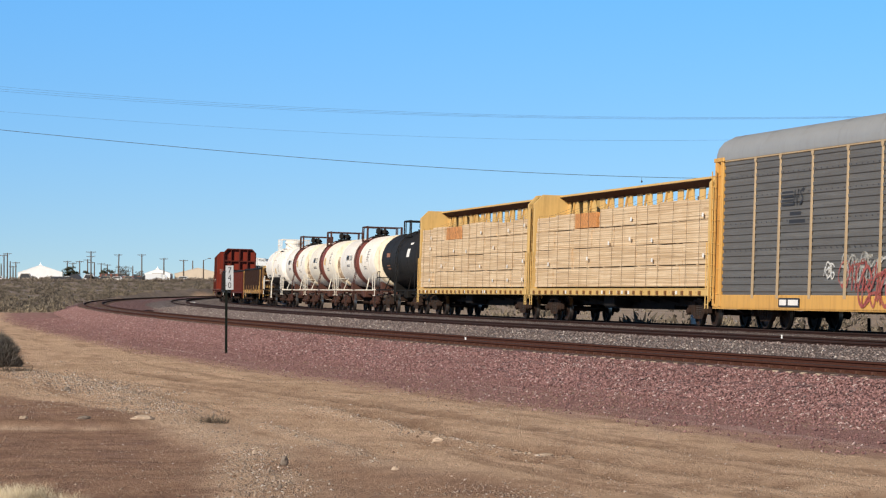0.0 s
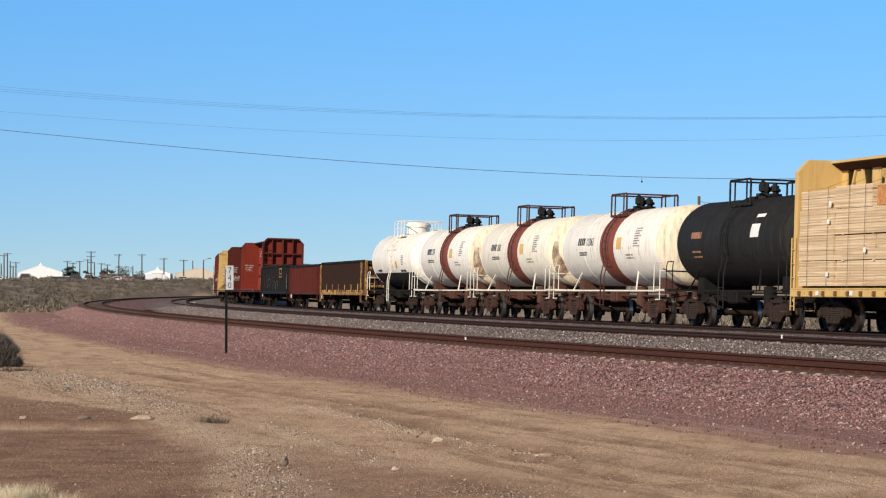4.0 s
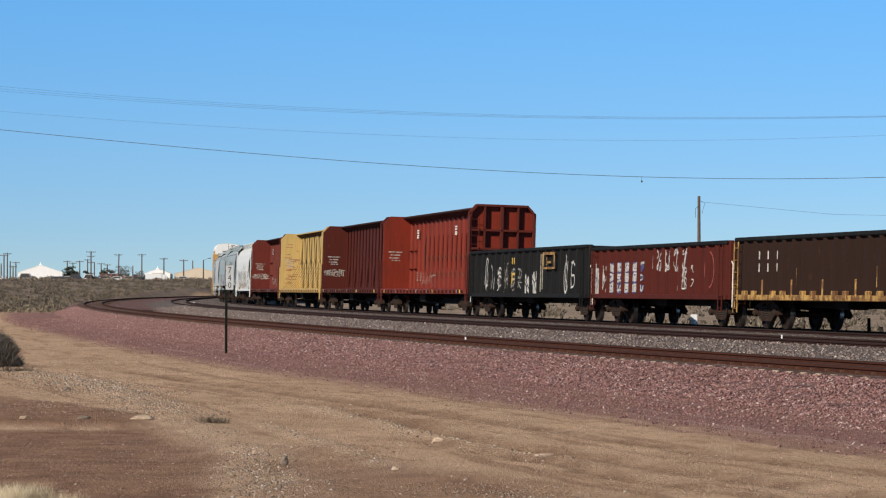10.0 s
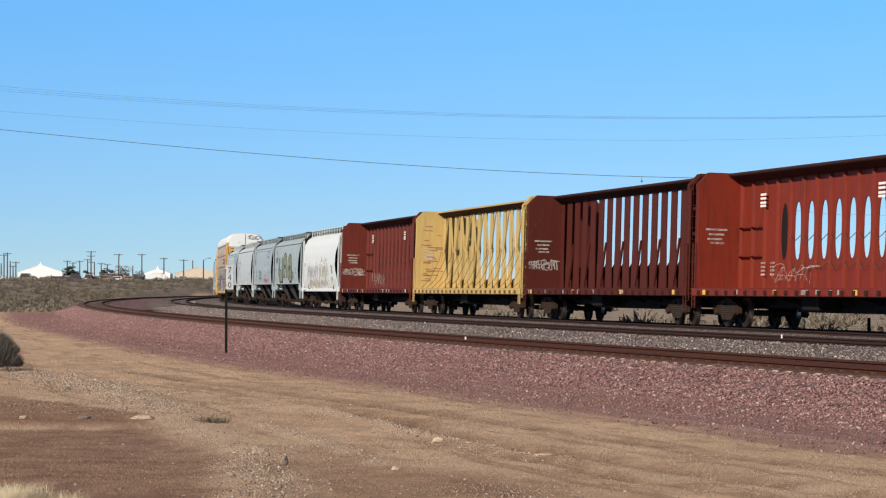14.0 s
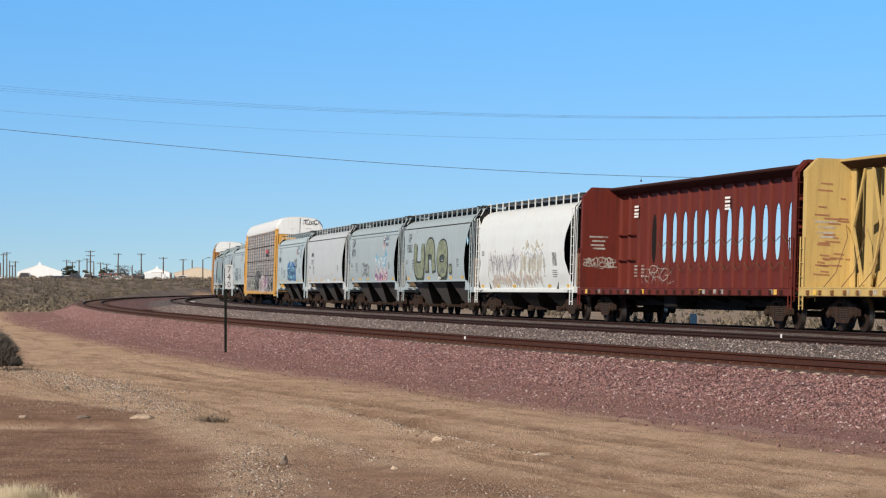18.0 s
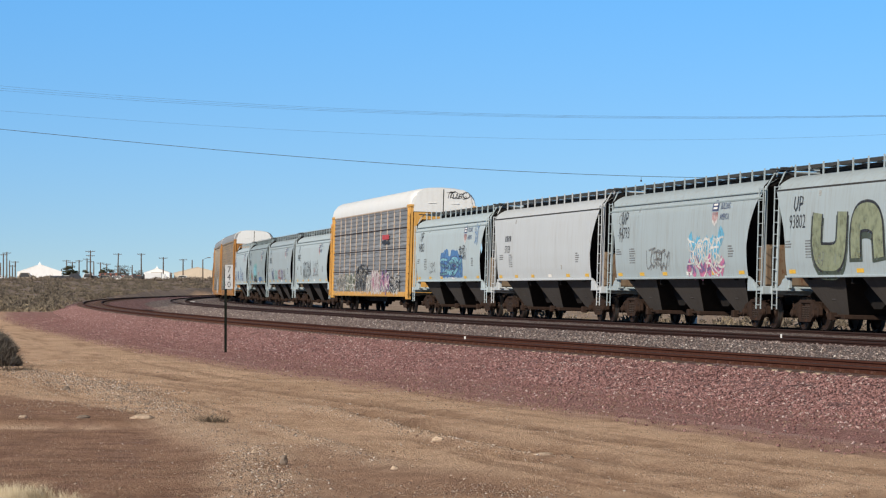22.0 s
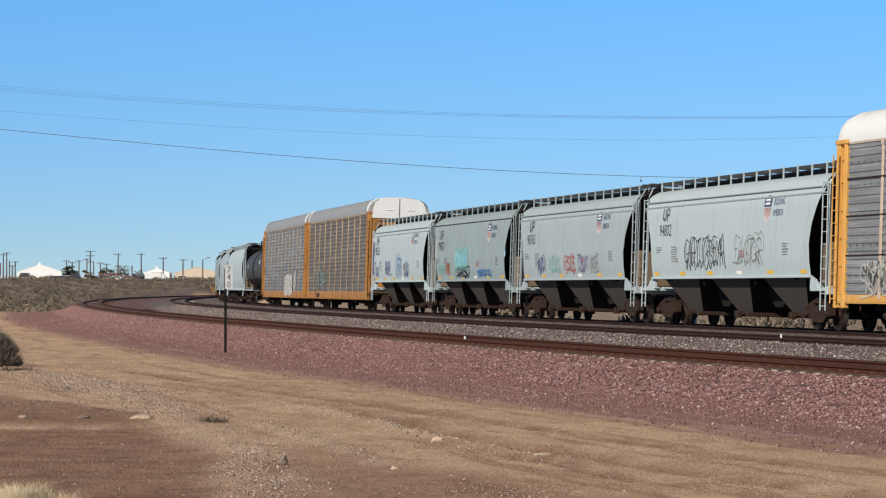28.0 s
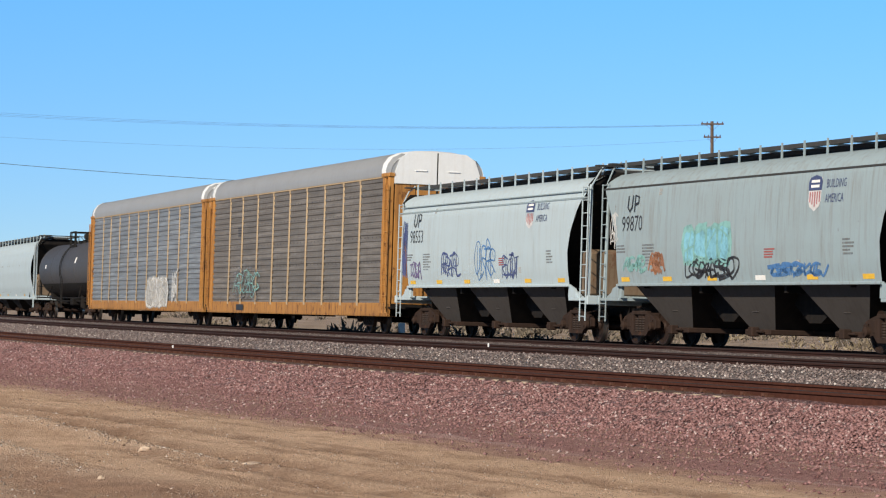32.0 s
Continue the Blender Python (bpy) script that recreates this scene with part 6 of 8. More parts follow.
def on_bulkhead(name, x, shapes, material, car):
    """Marks on a plate that faces forward: shapes of (y, z) points."""
    g = Geo()
    for v, f in shapes:
        g.add([(x, y, z) for y, z in v], f)
    me = g.mesh(name, outward=False)
    me.materials.append(material)
    ob = tagged(new(name, me), kind="stuff")
    ob.parent = car


def mirror(shape):
    return [(-a, b) for a, b in shape[0]], shape[1]


def small_print(car, side, x, z, seed, mat_=None, n=4, w=0.8, h=0.045):
    mark("small_print", bars(x, z, n, w, h, random.Random(seed)), mat_ or m_ink, car, side)


# 0: grey autorack, first in view
c = join(0, autorack("yellow-framed autorack car with grey galvanised side screens", m_galv, m_roofgalv, m_orange, m_roofgalv, span(0), feet=[-10.16, -7.92, -5.18, -2.35, 0.23, 2.9, 5.5, 7.92, 10.16], post_mat=m_rackpost))
sd = flat(1.536)
mark("emblem", [bar(-7.7, -6.75, 3.52 + 0.12 * k, 3.58 + 0.12 * k) for k in range(4)] + [ribbon([(-6.7, 3.52), (-6.6, 3.98), (-6.4, 3.52), (-6.3, 3.98)], 0.10), ribbon([(-5.85, 3.98), (-6.15, 3.9), (-5.9, 3.68), (-6.2, 3.54)], 0.10)], m_ink, c, sd)
mark("lettering", [bar(-7.0, -6.05, 3.24, 3.34), bar(-7.05, -5.7, 3.02, 3.12)], m_ink, c, sd)
mark("number_board", [bar(-7.7, -5.9, 0.64, 0.90)], m_ink, c, flat(1.57))
mark("number_mark", [bar(-7.6, -7.0, 0.69, 0.85), bar(-6.85, -6.0, 0.69, 0.85)], m_white, c, flat(1.575))
tag(c, sd, -2.6, 0.0, 1.1, 2.0, "red", 4, 4, 0.10)
tag(c, sd, -2.5, 0.2, 1.3, 2.1, "pale", 6, 5, 0.10)
tag(c, sd, -3.9, -3.3, 1.4, 1.9, "white", 5, 2, 0.06)
tag(c, flat(1.57), -1.0, 3.4, 0.65, 1.7, "red", 7, 5, 0.13)
tag(c, sd, 0.4, 3.6, 1.2, 2.0, "white", 8, 5, 0.10)

# 1, 2: loaded lumber cars
for i, seed in ((1, 11), (2, 12)):
    c = join(i, centerbeam("yellow centerbeam flatcar loaded with pale sawn lumber", m_cbyel, "columns", span(i), None, True, seed))
    rnd = random.Random(seed)
    mark("sill_marks", [bar(x, x + 0.25, 0.98, 1.1) for x in [rnd.uniform(-10, 10) for _ in range(9)]], m_white, c, flat(1.53))

# 3: black tank car
c, sd = tank("glossy black tank car with a top valve cage", m_tankblack, span(3), None, m_tankblack, "valves", True, mast=m_tankblack)
join(3, c)
mark("sticker", [bar(-3.7, -2.6, 2.75, 2.95), bar(-3.6, -2.7, 2.3, 2.36), bar(-3.5, -2.6, 2.15, 2.2)], SPRAY["rust"], c, sd, 0.01)
mark("sticker", [bar(2.4, 3.2, 2.7, 3.1), bar(2.5, 3.3, 3.3, 3.4)], m_white, c, sd, 0.01)

# 4 to 6: white tank cars with a brown band; 7: cream tank car
for i, num, col in ((4, "112063", m_tankwhite), (5, "2302", m_tankcream), (6, "2074", m_tankwhite)):
    c, sd = tank("weathered white tank car with a brown-red band", col, span(i), m_tankband, m_tankcream, smear=i in (5, 6))
    join(i, c)
    mark("lettering", [bar(-4.1 + 0.26 * k, -3.94 + 0.26 * k, 2.74, 3.00) for k in range(4)] + [words(num, -2.95, 2.72, 0.40, 0.9)], m_ink, c, sd, 0.012)
    small_print(c, sd, -3.9, 2.45, i, m_ink, 2, 1.6)
    mark("sticker", [bar(1.35, 1.95, 2.55, 2.95)], m_amber, c, sd, 0.012)
    small_print(c, sd, 3.6, 3.2, i + 20, SPRAY["grey"], 8, 0.9, 0.05)
    small_print(c, sd, 2.5, 2.3, i + 30, SPRAY["grey"], 2, 1.2, 0.06)
    rnd = random.Random(i)
    mark("rust_runs", [ribbon([(x, 3.3 + rnd.uniform(0, 0.5)), (x + 0.04, 2.6), (x, 2.0 + rnd.uniform(-0.3, 0.4))], 0.05) for x in [rnd.choice((-1, 1)) * rnd.uniform(1.1, 5.0) for _ in range(9)]], SPRAY["cream"], c, sd, 0.008)
c, sd = tank("stained cream tank car with a black belly and white dome", m_tankwhite, span(7), None, m_tankwhite, "dome", True, mast=m_tankcream)
join(7, c)
small_print(c, sd, 3.0, 2.75, 3, SPRAY["grey"], 6, 0.9, 0.05)
mark("sticker", [bar(1.2, 1.7, 2.2, 2.55)], m_amber, c, sd, 0.012)
small_print(c, sd, -4.6, 2.05, 8, m_ink, 2, 1.6, 0.10)
rnd = random.Random(77)
mark("rust_runs", [ribbon([(x, 3.75), (x + 0.05, 3.1), (x - 0.02, 2.2 + rnd.uniform(-0.2, 0.4))], rnd.uniform(0.10, 0.32)) for x in (-1.7, -1.2, -0.75, -0.5, -0.32, 0.34, 0.6, 1.0)], SPRAY["ochre"], c, sd, 0.008)
small_print(c, sd, 2.4, 2.0, 9, SPRAY["black"], 2, 2.0, 0.11)

# 8 to 10: gondolas
c = join(8, gondola("dark brown gondola car with worn yellow trim", m_gonbrown, span(8), m_worn, 2.66, 21))
mark("lettering", [bar(-6.75 + 0.40 * k, -6.64 + 0.40 * k, z_, z_ + 0.24) for k in (0, 1, 2, 4) for z_ in (2.02, 1.66)], SPRAY["white"], c, flat(1.445))
mark("panel_streaks", [bar(x, x + 0.05, 1.2, 1.75) for x in (-3.4, -0.2, 3.0, 5.8)], m_worn, c, flat(1.445))
c = join(9, gondola("faded red gondola car covered with graffiti", m_gonred, span(9), None, 2.6, 17))
for row, z_ in enumerate((1.05, 1.40, 1.75)):
    mark("spray_cloud", [blob(-6.4, -1.6, z_ - 0.05, z_ + 0.32, random.Random(row), 18, 0.05)], SPRAY["navy"], c, flat(1.445), 0.005)
    tag(c, flat(1.445), -6.2, -1.8, z_, z_ + 0.28, "white", 24 + row, 7, 0.10)
wild(c, flat(1.445), -8.0, -6.8, 0.95, 2.1, "white", "grey", "white", 28)
tag(c, flat(1.445), -0.2, 3.8, 1.7, 2.5, "white", 22, 6, 0.08)
mark("ring", [ribbon([(6.05 + 0.5 * math.cos(a), 1.75 + 0.55 * math.sin(a)) for a in [2 * math.pi * k / 20 for k in range(21)]], 0.06)], SPRAY["red"], c, flat(1.446))
tag(c, flat(1.445), 2.8, 4.2, 1.1, 1.9, "white", 23, 3, 0.08)
c = join(10, gondola("black gondola car with white and yellow spray marks", m_gonblack, span(10), None, 2.72, 17))
tag(c, flat(1.445), -7.5, -6.2, 1.1, 2.3, "white", 31, 3, 0.07)
tag(c, flat(1.445), -5.6, -4.2, 1.1, 2.0, "white", 35, 3, 0.08)
wild(c, flat(1.445), -0.1, 2.4, 0.9, 1.95, "white", "black", "white", 33)
tag(c, flat(1.445), 6.8, 8.2, 1.0, 2.4, "white", 36, 3, 0.08)
mark("paint_drips", [bar(x_, x_ + 0.16, 0.95 + 0.1 * q_, 2.5) for q_, x_ in enumerate((-3.9, 2.7, 3.0))], SPRAY["cream"], c, flat(1.445))
tag(c, flat(1.445), -3.6, -0.4, 1.1, 2.1, "pale", 34, 4, 0.07)
mark("lettering", [bar(3.6, 5.6, 2.44, 2.54), bar(3.6, 5.6, 1.90, 1.98), bar(3.6, 3.78, 1.98, 2.44), bar(5.42, 5.6, 1.98, 2.44), bar(4.2, 5.0, 2.12, 2.2), bar(4.2, 4.35, 2.05, 2.36)], m_worn, c, flat(1.565))
mark("lettering", [bar(-2.4 + 0.35 * q_, -2.25 + 0.35 * q_, 2.15, 2.40) for q_ in range(4)] + [bar(-2.4, -2.25, 1.35, 1.80), bar(-2.25, -1.5, 1.70, 1.80), bar(-2.25, -1.7, 1.5, 1.58)], m_amber, c, flat(1.445))
mark("panel_streaks", [bar(8.8, 8.9, 1.1, 1.9), bar(4.9, 4.98, 1.0, 1.5)], m_amber, c, flat(1.445))

# 11 to 14: empty lumber cars
for i, lab, col, style in ((11, "empty red centerbeam flatcar with oval openings in its beam", m_red, "windows"), (12, "empty brown centerbeam flatcar with slotted columns", m_brown, "columns"),
                           (13, "empty yellow centerbeam flatcar with diagonal braces", m_cbpale, "trussed"), (14, "empty brown-red centerbeam flatcar with oval openings", m_oldred, "windows")):
    c = join(i, centerbeam(lab, col, style, span(i), m_darkred if col is m_red else None))
    h = span(i) / 2 - 0.34
    rnd = random.Random(i)
    mark("sill_marks", [bar(x, x + rnd.choice((0.15, 0.3)), 0.98, 1.12) for x in [rnd.uniform(-h + 0.5, h - 0.5) for _ in range(7)]], SPRAY["pale"], c, flat(1.53))
    mark("sill_reflectors", [bar(x, x + 0.3, 0.97, 1.12) for x in (-h + 1.2, -3.5, 3.2, h - 1.5)], m_amber, c, flat(1.532))
    if style == "windows":
        mark("lettering", [bar(x, x + 0.55, z, z + 0.07) for x in (-h + 2.4, 1.1) for z in (4.05, 3.93, 3.80, 3.70)], m_white, c, flat(0.118))
        mark("small_print", [bar(x, x + 0.4, z, z + 0.06) for x in (-h + 2.6, -h + 3.5, h - 3.4, h - 2.3) for z in (1.95, 1.83, 1.72, 1.60)], SPRAY["pale"], c, flat(0.118))
        tag(c, flat(0.118), -h + 4.0, -h + 7.5, 1.35, 1.95, "pale", 40 + i, 4, 0.03)
    on_bulkhead("lettering", -h + 0.31, [([(-(0.3 + a), z), (-(0.3 + b), z), (-(0.3 + b), z + 0.06), (-(0.3 + a), z + 0.06)], [(0, 1, 2, 3)]) for a, b, z in ((0.2, 0.9, 3.0), (0.3, 0.8, 2.85), (0.35, 0.85, 2.7), (0.3, 0.75, 2.58))], SPRAY["pale"], c)
    if i in (12, 14):
        on_bulkhead("spray_tag", -h + 0.312, [mirror(s) for s in scrawl(0.25, 1.35, 1.9, 2.3, random.Random(i), 5, 0.05)], SPRAY["pale"], c)
    if i == 13:
        on_bulkhead("rust_stain", -h + 0.311, [([(-a, z), (-b, z + 0.02), (-b, z + 0.06), (-a, z + 0.05)], [(0, 1, 2, 3)]) for a, b, z in [(q, q + rnd.uniform(0.1, 0.5), rnd.uniform(1.4, 4.2)) for q in [rnd.uniform(0.1, 0.9) for _ in range(26)]]], SPRAY["rust"], c)

# 15 on: covered hoppers
c, sd, e = hopper("white covered hopper car with pale graffiti along its side", m_hopwhite, span(15), 1.12, 4.2, 3, False, False, True, m_black)
join(15, c)
wild(c, sd, -5.9, -0.4, 1.55, 2.85, "white", "lilac", "lilac", 51)
wild(c, sd, 0.1, 4.3, 1.6, 3.0, "cream", "lilac", "pale", 53)
wild(c, sd, -5.4, 3.6, 1.35, 1.85, "peach", "pale", "peach", 55)
mark("lettering", [bar(-7.2, -6.7, 2.5, 2.7), bar(5.6, 6.3, 2.0, 2.5)], SPRAY["grey"], c, sd)
small_print(c, sd, 5.5, 1.8, 12, SPRAY["grey"], 4, 1.0)


def shield(car, side, x, z):
    """A plain shield: dark blue head, red and white stripes, and the slogan beside it."""
    w, h = 0.62, 0.74
    low = [(0, 0.30), (0, -0.20), (0.12, -0.34), (0.5, -0.44), (0.88, -0.34), (1, -0.20), (1, 0.30)]
    mark("shield_field", [([(x + a * w, z + b * h / 0.74) for a, b in low], [tuple(range(7))])], m_shieldpale, car, side, 0.006)
    head = [(-0.02, 0.02), (1.02, 0.02), (1.05, 0.20), (0.95, 0.30), (0.5, 0.36), (0.05, 0.30), (-0.05, 0.20)]
    mark("shield_head", [([(x + a * w, z + b) for a, b in head], [tuple(range(7))])], m_navy, car, side, 0.009)
    mark("shield_text", [bar(x + 0.1, x + w - 0.1, z + 0.19, z + 0.25), bar(x + 0.1, x + w - 0.1, z + 0.08, z + 0.14)], m_white, car, side, 0.011)
    mark("shield_stripes", [bar(x + w * (0.08 + 0.19 * q), x + w * (0.17 + 0.19 * q), z - (0.24 + 0.05 * min(q, 4 - q)), z - 0.01) for q in range(5)], m_shield, car, side, 0.009)
    mark("slogan_line", [words("BUILDING", x + 0.86, z + 0.06, 0.27, 0.80)], m_navy, car, side, 0.008)
    mark("slogan_line", [words("AMERICA", x + 0.83, z - 0.26, 0.27, 0.80)], m_navy, car, side, 0.008)


GREYS = ((16, m_hopgrey, ""), (17, m_hopgrey, "94793"), (18, m_hoppale, ""), (19, m_hopgrey2, "94803"), (21, m_hopgrey2, "94802"), (22, m_hopgrey, "98765"), (23, m_hopdull, "99870"), (24, m_hopgrey2, "98553"))
hop = {}
for i, col, num in GREYS:
    lab = {16: "grey covered hopper car with a large green graffiti word", 17: "grey covered hopper car with blue and pink graffiti", 18: "plain light grey covered hopper car with dark roof walkways", 19: "light grey covered hopper car with blue graffiti",
           21: "light grey covered hopper car with black outline graffiti", 22: "grey covered hopper car with small sprayed tags", 23: "dusty grey covered hopper car with pale blue graffiti", 24: "light grey covered hopper car with small blue tags"}[i]
    c, sd, e = hopper(lab, col, span(i), 1.50, 3.80 if i in (17, 19, 21, 22, 24) else 3.96)
    join(i, c)
    hop[i] = c
    if i not in (18,):
        mark("lettering", [ribbon([(-6.60, 3.74), (-6.62, 3.44), (-6.48, 3.34), (-6.34, 3.44), (-6.32, 3.74)], 0.055), ribbon([(-6.17, 3.32), (-6.17, 3.74), (-5.93, 3.69), (-5.93, 3.54), (-6.17, 3.50)], 0.055)], m_ink, c, sd, 0.025)
        if num:
            mark("car_number", [words(num, -7.0, 2.84, 0.56, 0.98)], m_ink, c, sd)
        if i != 16:
            shield(c, sd, 3.85, 3.50)
    small_print(c, sd, -5.6, 2.45, i, SPRAY["grey"], 7, 0.8)
    small_print(c, sd, -7.3, 2.45, i + 50, SPRAY["grey"], 3, 0.7)
    if i not in (18, 16):
        small_print(c, sd, 1.6, 2.25, i + 70, SPRAY["red"], 4, 0.6, 0.035)
    small_print(c, sd, 5.6, 2.4, i + 90, SPRAY["grey"], 5, 0.6)
    mark("chalk_marks", [bar(x, x + 0.2, z, z + 0.16) for x, z in ((-4.7, 3.7), (3.3, 1.85))], SPRAY["pale"], c, sd)
mark("lettering", [bar(-6.3 + 0.28 * k, -6.12 + 0.28 * k, 3.02, 3.24) for k in range(4)], m_ink, hop[18], sd)
mark("car_number", [words("57139", -6.35, 2.56, 0.42, 0.95)], m_ink, hop[18], sd)
c = hop[16]
WORD = ([(-4.62, 3.22), (-4.66, 2.45), (-4.45, 2.05), (-3.9, 1.98), (-3.1, 2.02), (-2.72, 2.35), (-2.66, 3.22)], [(-1.62, 1.95), (-1.60, 2.75), (-1.35, 3.02), (-0.6, 3.05), (-0.08, 2.85), (0.06, 2.4), (0.10, 1.95)],
        [(2.2, 3.0), (1.5, 2.85), (1.28, 2.45), (1.55, 2.08), (2.25, 1.98), (2.95, 2.1), (3.2, 2.5), (2.95, 2.88), (2.2, 3.0)])
for wide, drop, key, lift in ((1.00, -0.10, "green", 0.007), (0.86, 0.0, "black", 0.011), (0.70, 0.0, "lime", 0.015)):
    for k, pts in enumerate(WORD):
        mark("spray_word", [ribbon([(a, b + drop) for a, b in curl(pts, 6)], wide if k < 2 else wide * 0.92)], SPRAY[key], c, sd, lift + 0.001 * k, "large sprayed letter")
    mark("spray_word", [blob(3.95 - wide * 0.2, 4.35 + wide * 0.2, 1.85 + drop, 2.0 + wide * 0.25, random.Random(4), 14, 0.05)], SPRAY[key], c, sd, lift, "sprayed full stop")
mark("car_number", [words("93802", -7.0, 2.84, 0.56, 0.98)], m_ink, c, sd)
tag(c, sd, -5.0, -4.3, 1.7, 2.3, "grey", 61, 2)
tag(c, sd, 2.0, 3.4, 1.75, 2.2, "grey", 62, 3)
wild(hop[17], sd, 1.5, 5.0, 2.05, 3.0, "azure", "white", "azure", 63)
wild(hop[17], sd, 1.3, 5.2, 1.6, 2.25, "pink", "white", "purple", 64)
tag(hop[17], sd, 1.6, 4.9, 1.85, 2.75, "white", 67, 5, 0.09)
tag(hop[17], sd, -3.3, -0.9, 1.75, 2.45, "grey", 65, 4, 0.13)
tag(hop[17], sd, -7.0, -6.4, 2.7, 3.9, "grey", 66, 2, 0.05)
for k in range(6):
    mark("spray_cloud", [blob(-1.5 + 0.8 * k, -0.3 + 0.8 * k, 1.62, 2.75 + 0.18 * math.sin(2.3 * k), random.Random(k), 28, 0.05)], SPRAY["blue"], hop[19], sd, 0.004 + 0.0005 * k)
tag(hop[19], sd, -1.0, 2.9, 1.72, 2.55, "navy", 67, 2.3, 0.30)
tag(hop[19], sd, -1.0, 2.9, 1.72, 2.55, "sky", 67, 2.3, 0.17)
tag(hop[19], sd, 2.9, 4.3, 2.4, 3.0, "black", 68, 4, 0.06)
tag(hop[19], sd, -4.2, -2.8, 1.8, 2.4, "grey", 69, 3, 0.06)
tag(hop[19], sd, 6.3, 7.0, 3.0, 3.9, "blue", 70, 3, 0.05)
tag(hop[21], sd, -4.0, 0.0, 1.75, 2.8, "black", 71, 9, 0.06)
tag(hop[21], sd, 1.2, 3.8, 1.75, 2.75, "grey", 72, 5, 0.06)
for k, (x0, x1, col) in enumerate(((-5.2, -4.0, "navy"), (-3.2, -1.6, "teal"), (-0.8, 0.8, "red"), (1.2, 2.6, "purple"), (3.0, 4.2, "grey"))):
    tag(hop[22], sd, x0, x1, 1.7, 2.4, col, 80 + k, 4, 0.06)
piece(hop[23], sd, -3.0, -0.3, 2.0, 2.85, "sky", "teal", 91, 4, "teal")
tag(hop[23], sd, -2.8, 0.0, 1.6, 2.1, "black", 92, 5, 0.11)
tag(hop[23], sd, 1.9, 4.6, 1.65, 1.95, "blue", 93, 5, 0.11)
tag(hop[23], sd, -6.7, -5.4, 1.8, 2.2, "teal", 94, 3, 0.10)
tag(hop[23], sd, -5.1, -4.3, 1.75, 2.3, "rust", 95, 3, 0.14)
tag(hop[23], sd, -7.7, -7.25, 2.4, 3.5, "white", 96, 2, 0.05)
for k, (x0, x1, z1, col) in enumerate(((-3.6, -2.0, 2.5, "navy"), (-0.4, 1.2, 2.8, "blue"), (2.0, 3.2, 2.4, "navy"), (-6.9, -5.9, 2.3, "purple"), (-7.7, -7.3, 3.6, "navy"))):
    tag(hop[24], sd, x0, x1, 1.7, z1, col, 100 + k, 4, 0.07)

# autoracks between the hoppers
c = join(20, autorack("autorack car with a white roof, grey screens and graffiti", m_galvsilver, m_roofwhite, m_orange, m_roofwhite, span(20), True, 11, 0.95, None, m_palepost, 0.75))
for k, (x0, x1, z1, fill_, line_, n_) in enumerate(((-11.4, -7.9, 2.0, "pale", "green", 4), (-7.6, -4.2, 2.0, "lime", "green", 3), (-4.0, 0.1, 2.5, "black", "pale", 4), (0.3, 1.6, 1.9, "white", "grey", 2),
                                                    (1.8, 4.6, 2.1, "white", "pink", 3), (5.1, 7.8, 2.1, "purple", "pink", 3), (8.2, 10.9, 1.9, "white", "black", 2))):
    wild(c, flat(1.57), x0, x1, 0.85 if k > 3 else 1.0, z1, fill_, line_, "black" if k in (0, 2, 6) else line_, 110 + k)
    tag(c, flat(1.575), x0, x1, 0.9, z1 - 0.1, ("pale", "white", "pale", "white", "white", "white", "black")[k], 140 + k, n_, 0.08)
on_bulkhead("spray_tag", span(20) / 2 - 0.36 + 0.06, scrawl(0.2, 1.15, 5.45, 5.80, random.Random(9), 4, 0.05), SPRAY["black"], c)
mark("red_panel", [bar(5.06, 7.3, 3.58, 3.82)], m_tagred, c, flat(1.57))
mark("dark_panel", [bar(5.06, 7.3, 3.36, 3.52)], m_ink, c, flat(1.57))
c = join(25, autorack("orange autorack car with a galvanised roof and white ends", m_galvtan, m_roofgalv, m_deepor, m_roofwhite, span(25), False, 9, 0.86, None, m_rackpost))
tag(c, flat(1.57), -8.4, -4.4, 1.05, 2.3, "grey", 121, 7, 0.10)
tag(c, flat(1.57), -8.2, -4.6, 1.2, 2.2, "teal", 122, 4, 0.07)
mark("number_board", [bar(-8.0, -6.8, 0.66, 0.88)], m_ink, c, flat(1.57))
mark("emblem", [bar(-8.2, -7.4, 3.5 + 0.1 * k, 3.55 + 0.1 * k) for k in range(4)], m_ink, c, flat(1.53))
c = join(26, autorack("orange autorack car with bluish galvanised screens", m_galvblue, m_roofgalv, m_deepor, m_roofwhite, span(26), False, 10, 0.86, None, m_rackpost))
piece(c, flat(1.57), 1.4, 6.6, 0.62, 2.1, "white", "pale", 131, 2)
piece(c, flat(1.57), 1.6, 6.4, 0.7, 2.0, "white", "pale", 133, 3)
tag(c, flat(1.57), 7.6, 8.6, 1.0, 2.3, "white", 132, 3, 0.14)
mark("emblem", [bar(-6.2, -5.6, 3.2 + 0.12 * k, 3.27 + 0.12 * k) for k in range(5)], SPRAY["grey"], c, flat(1.53))

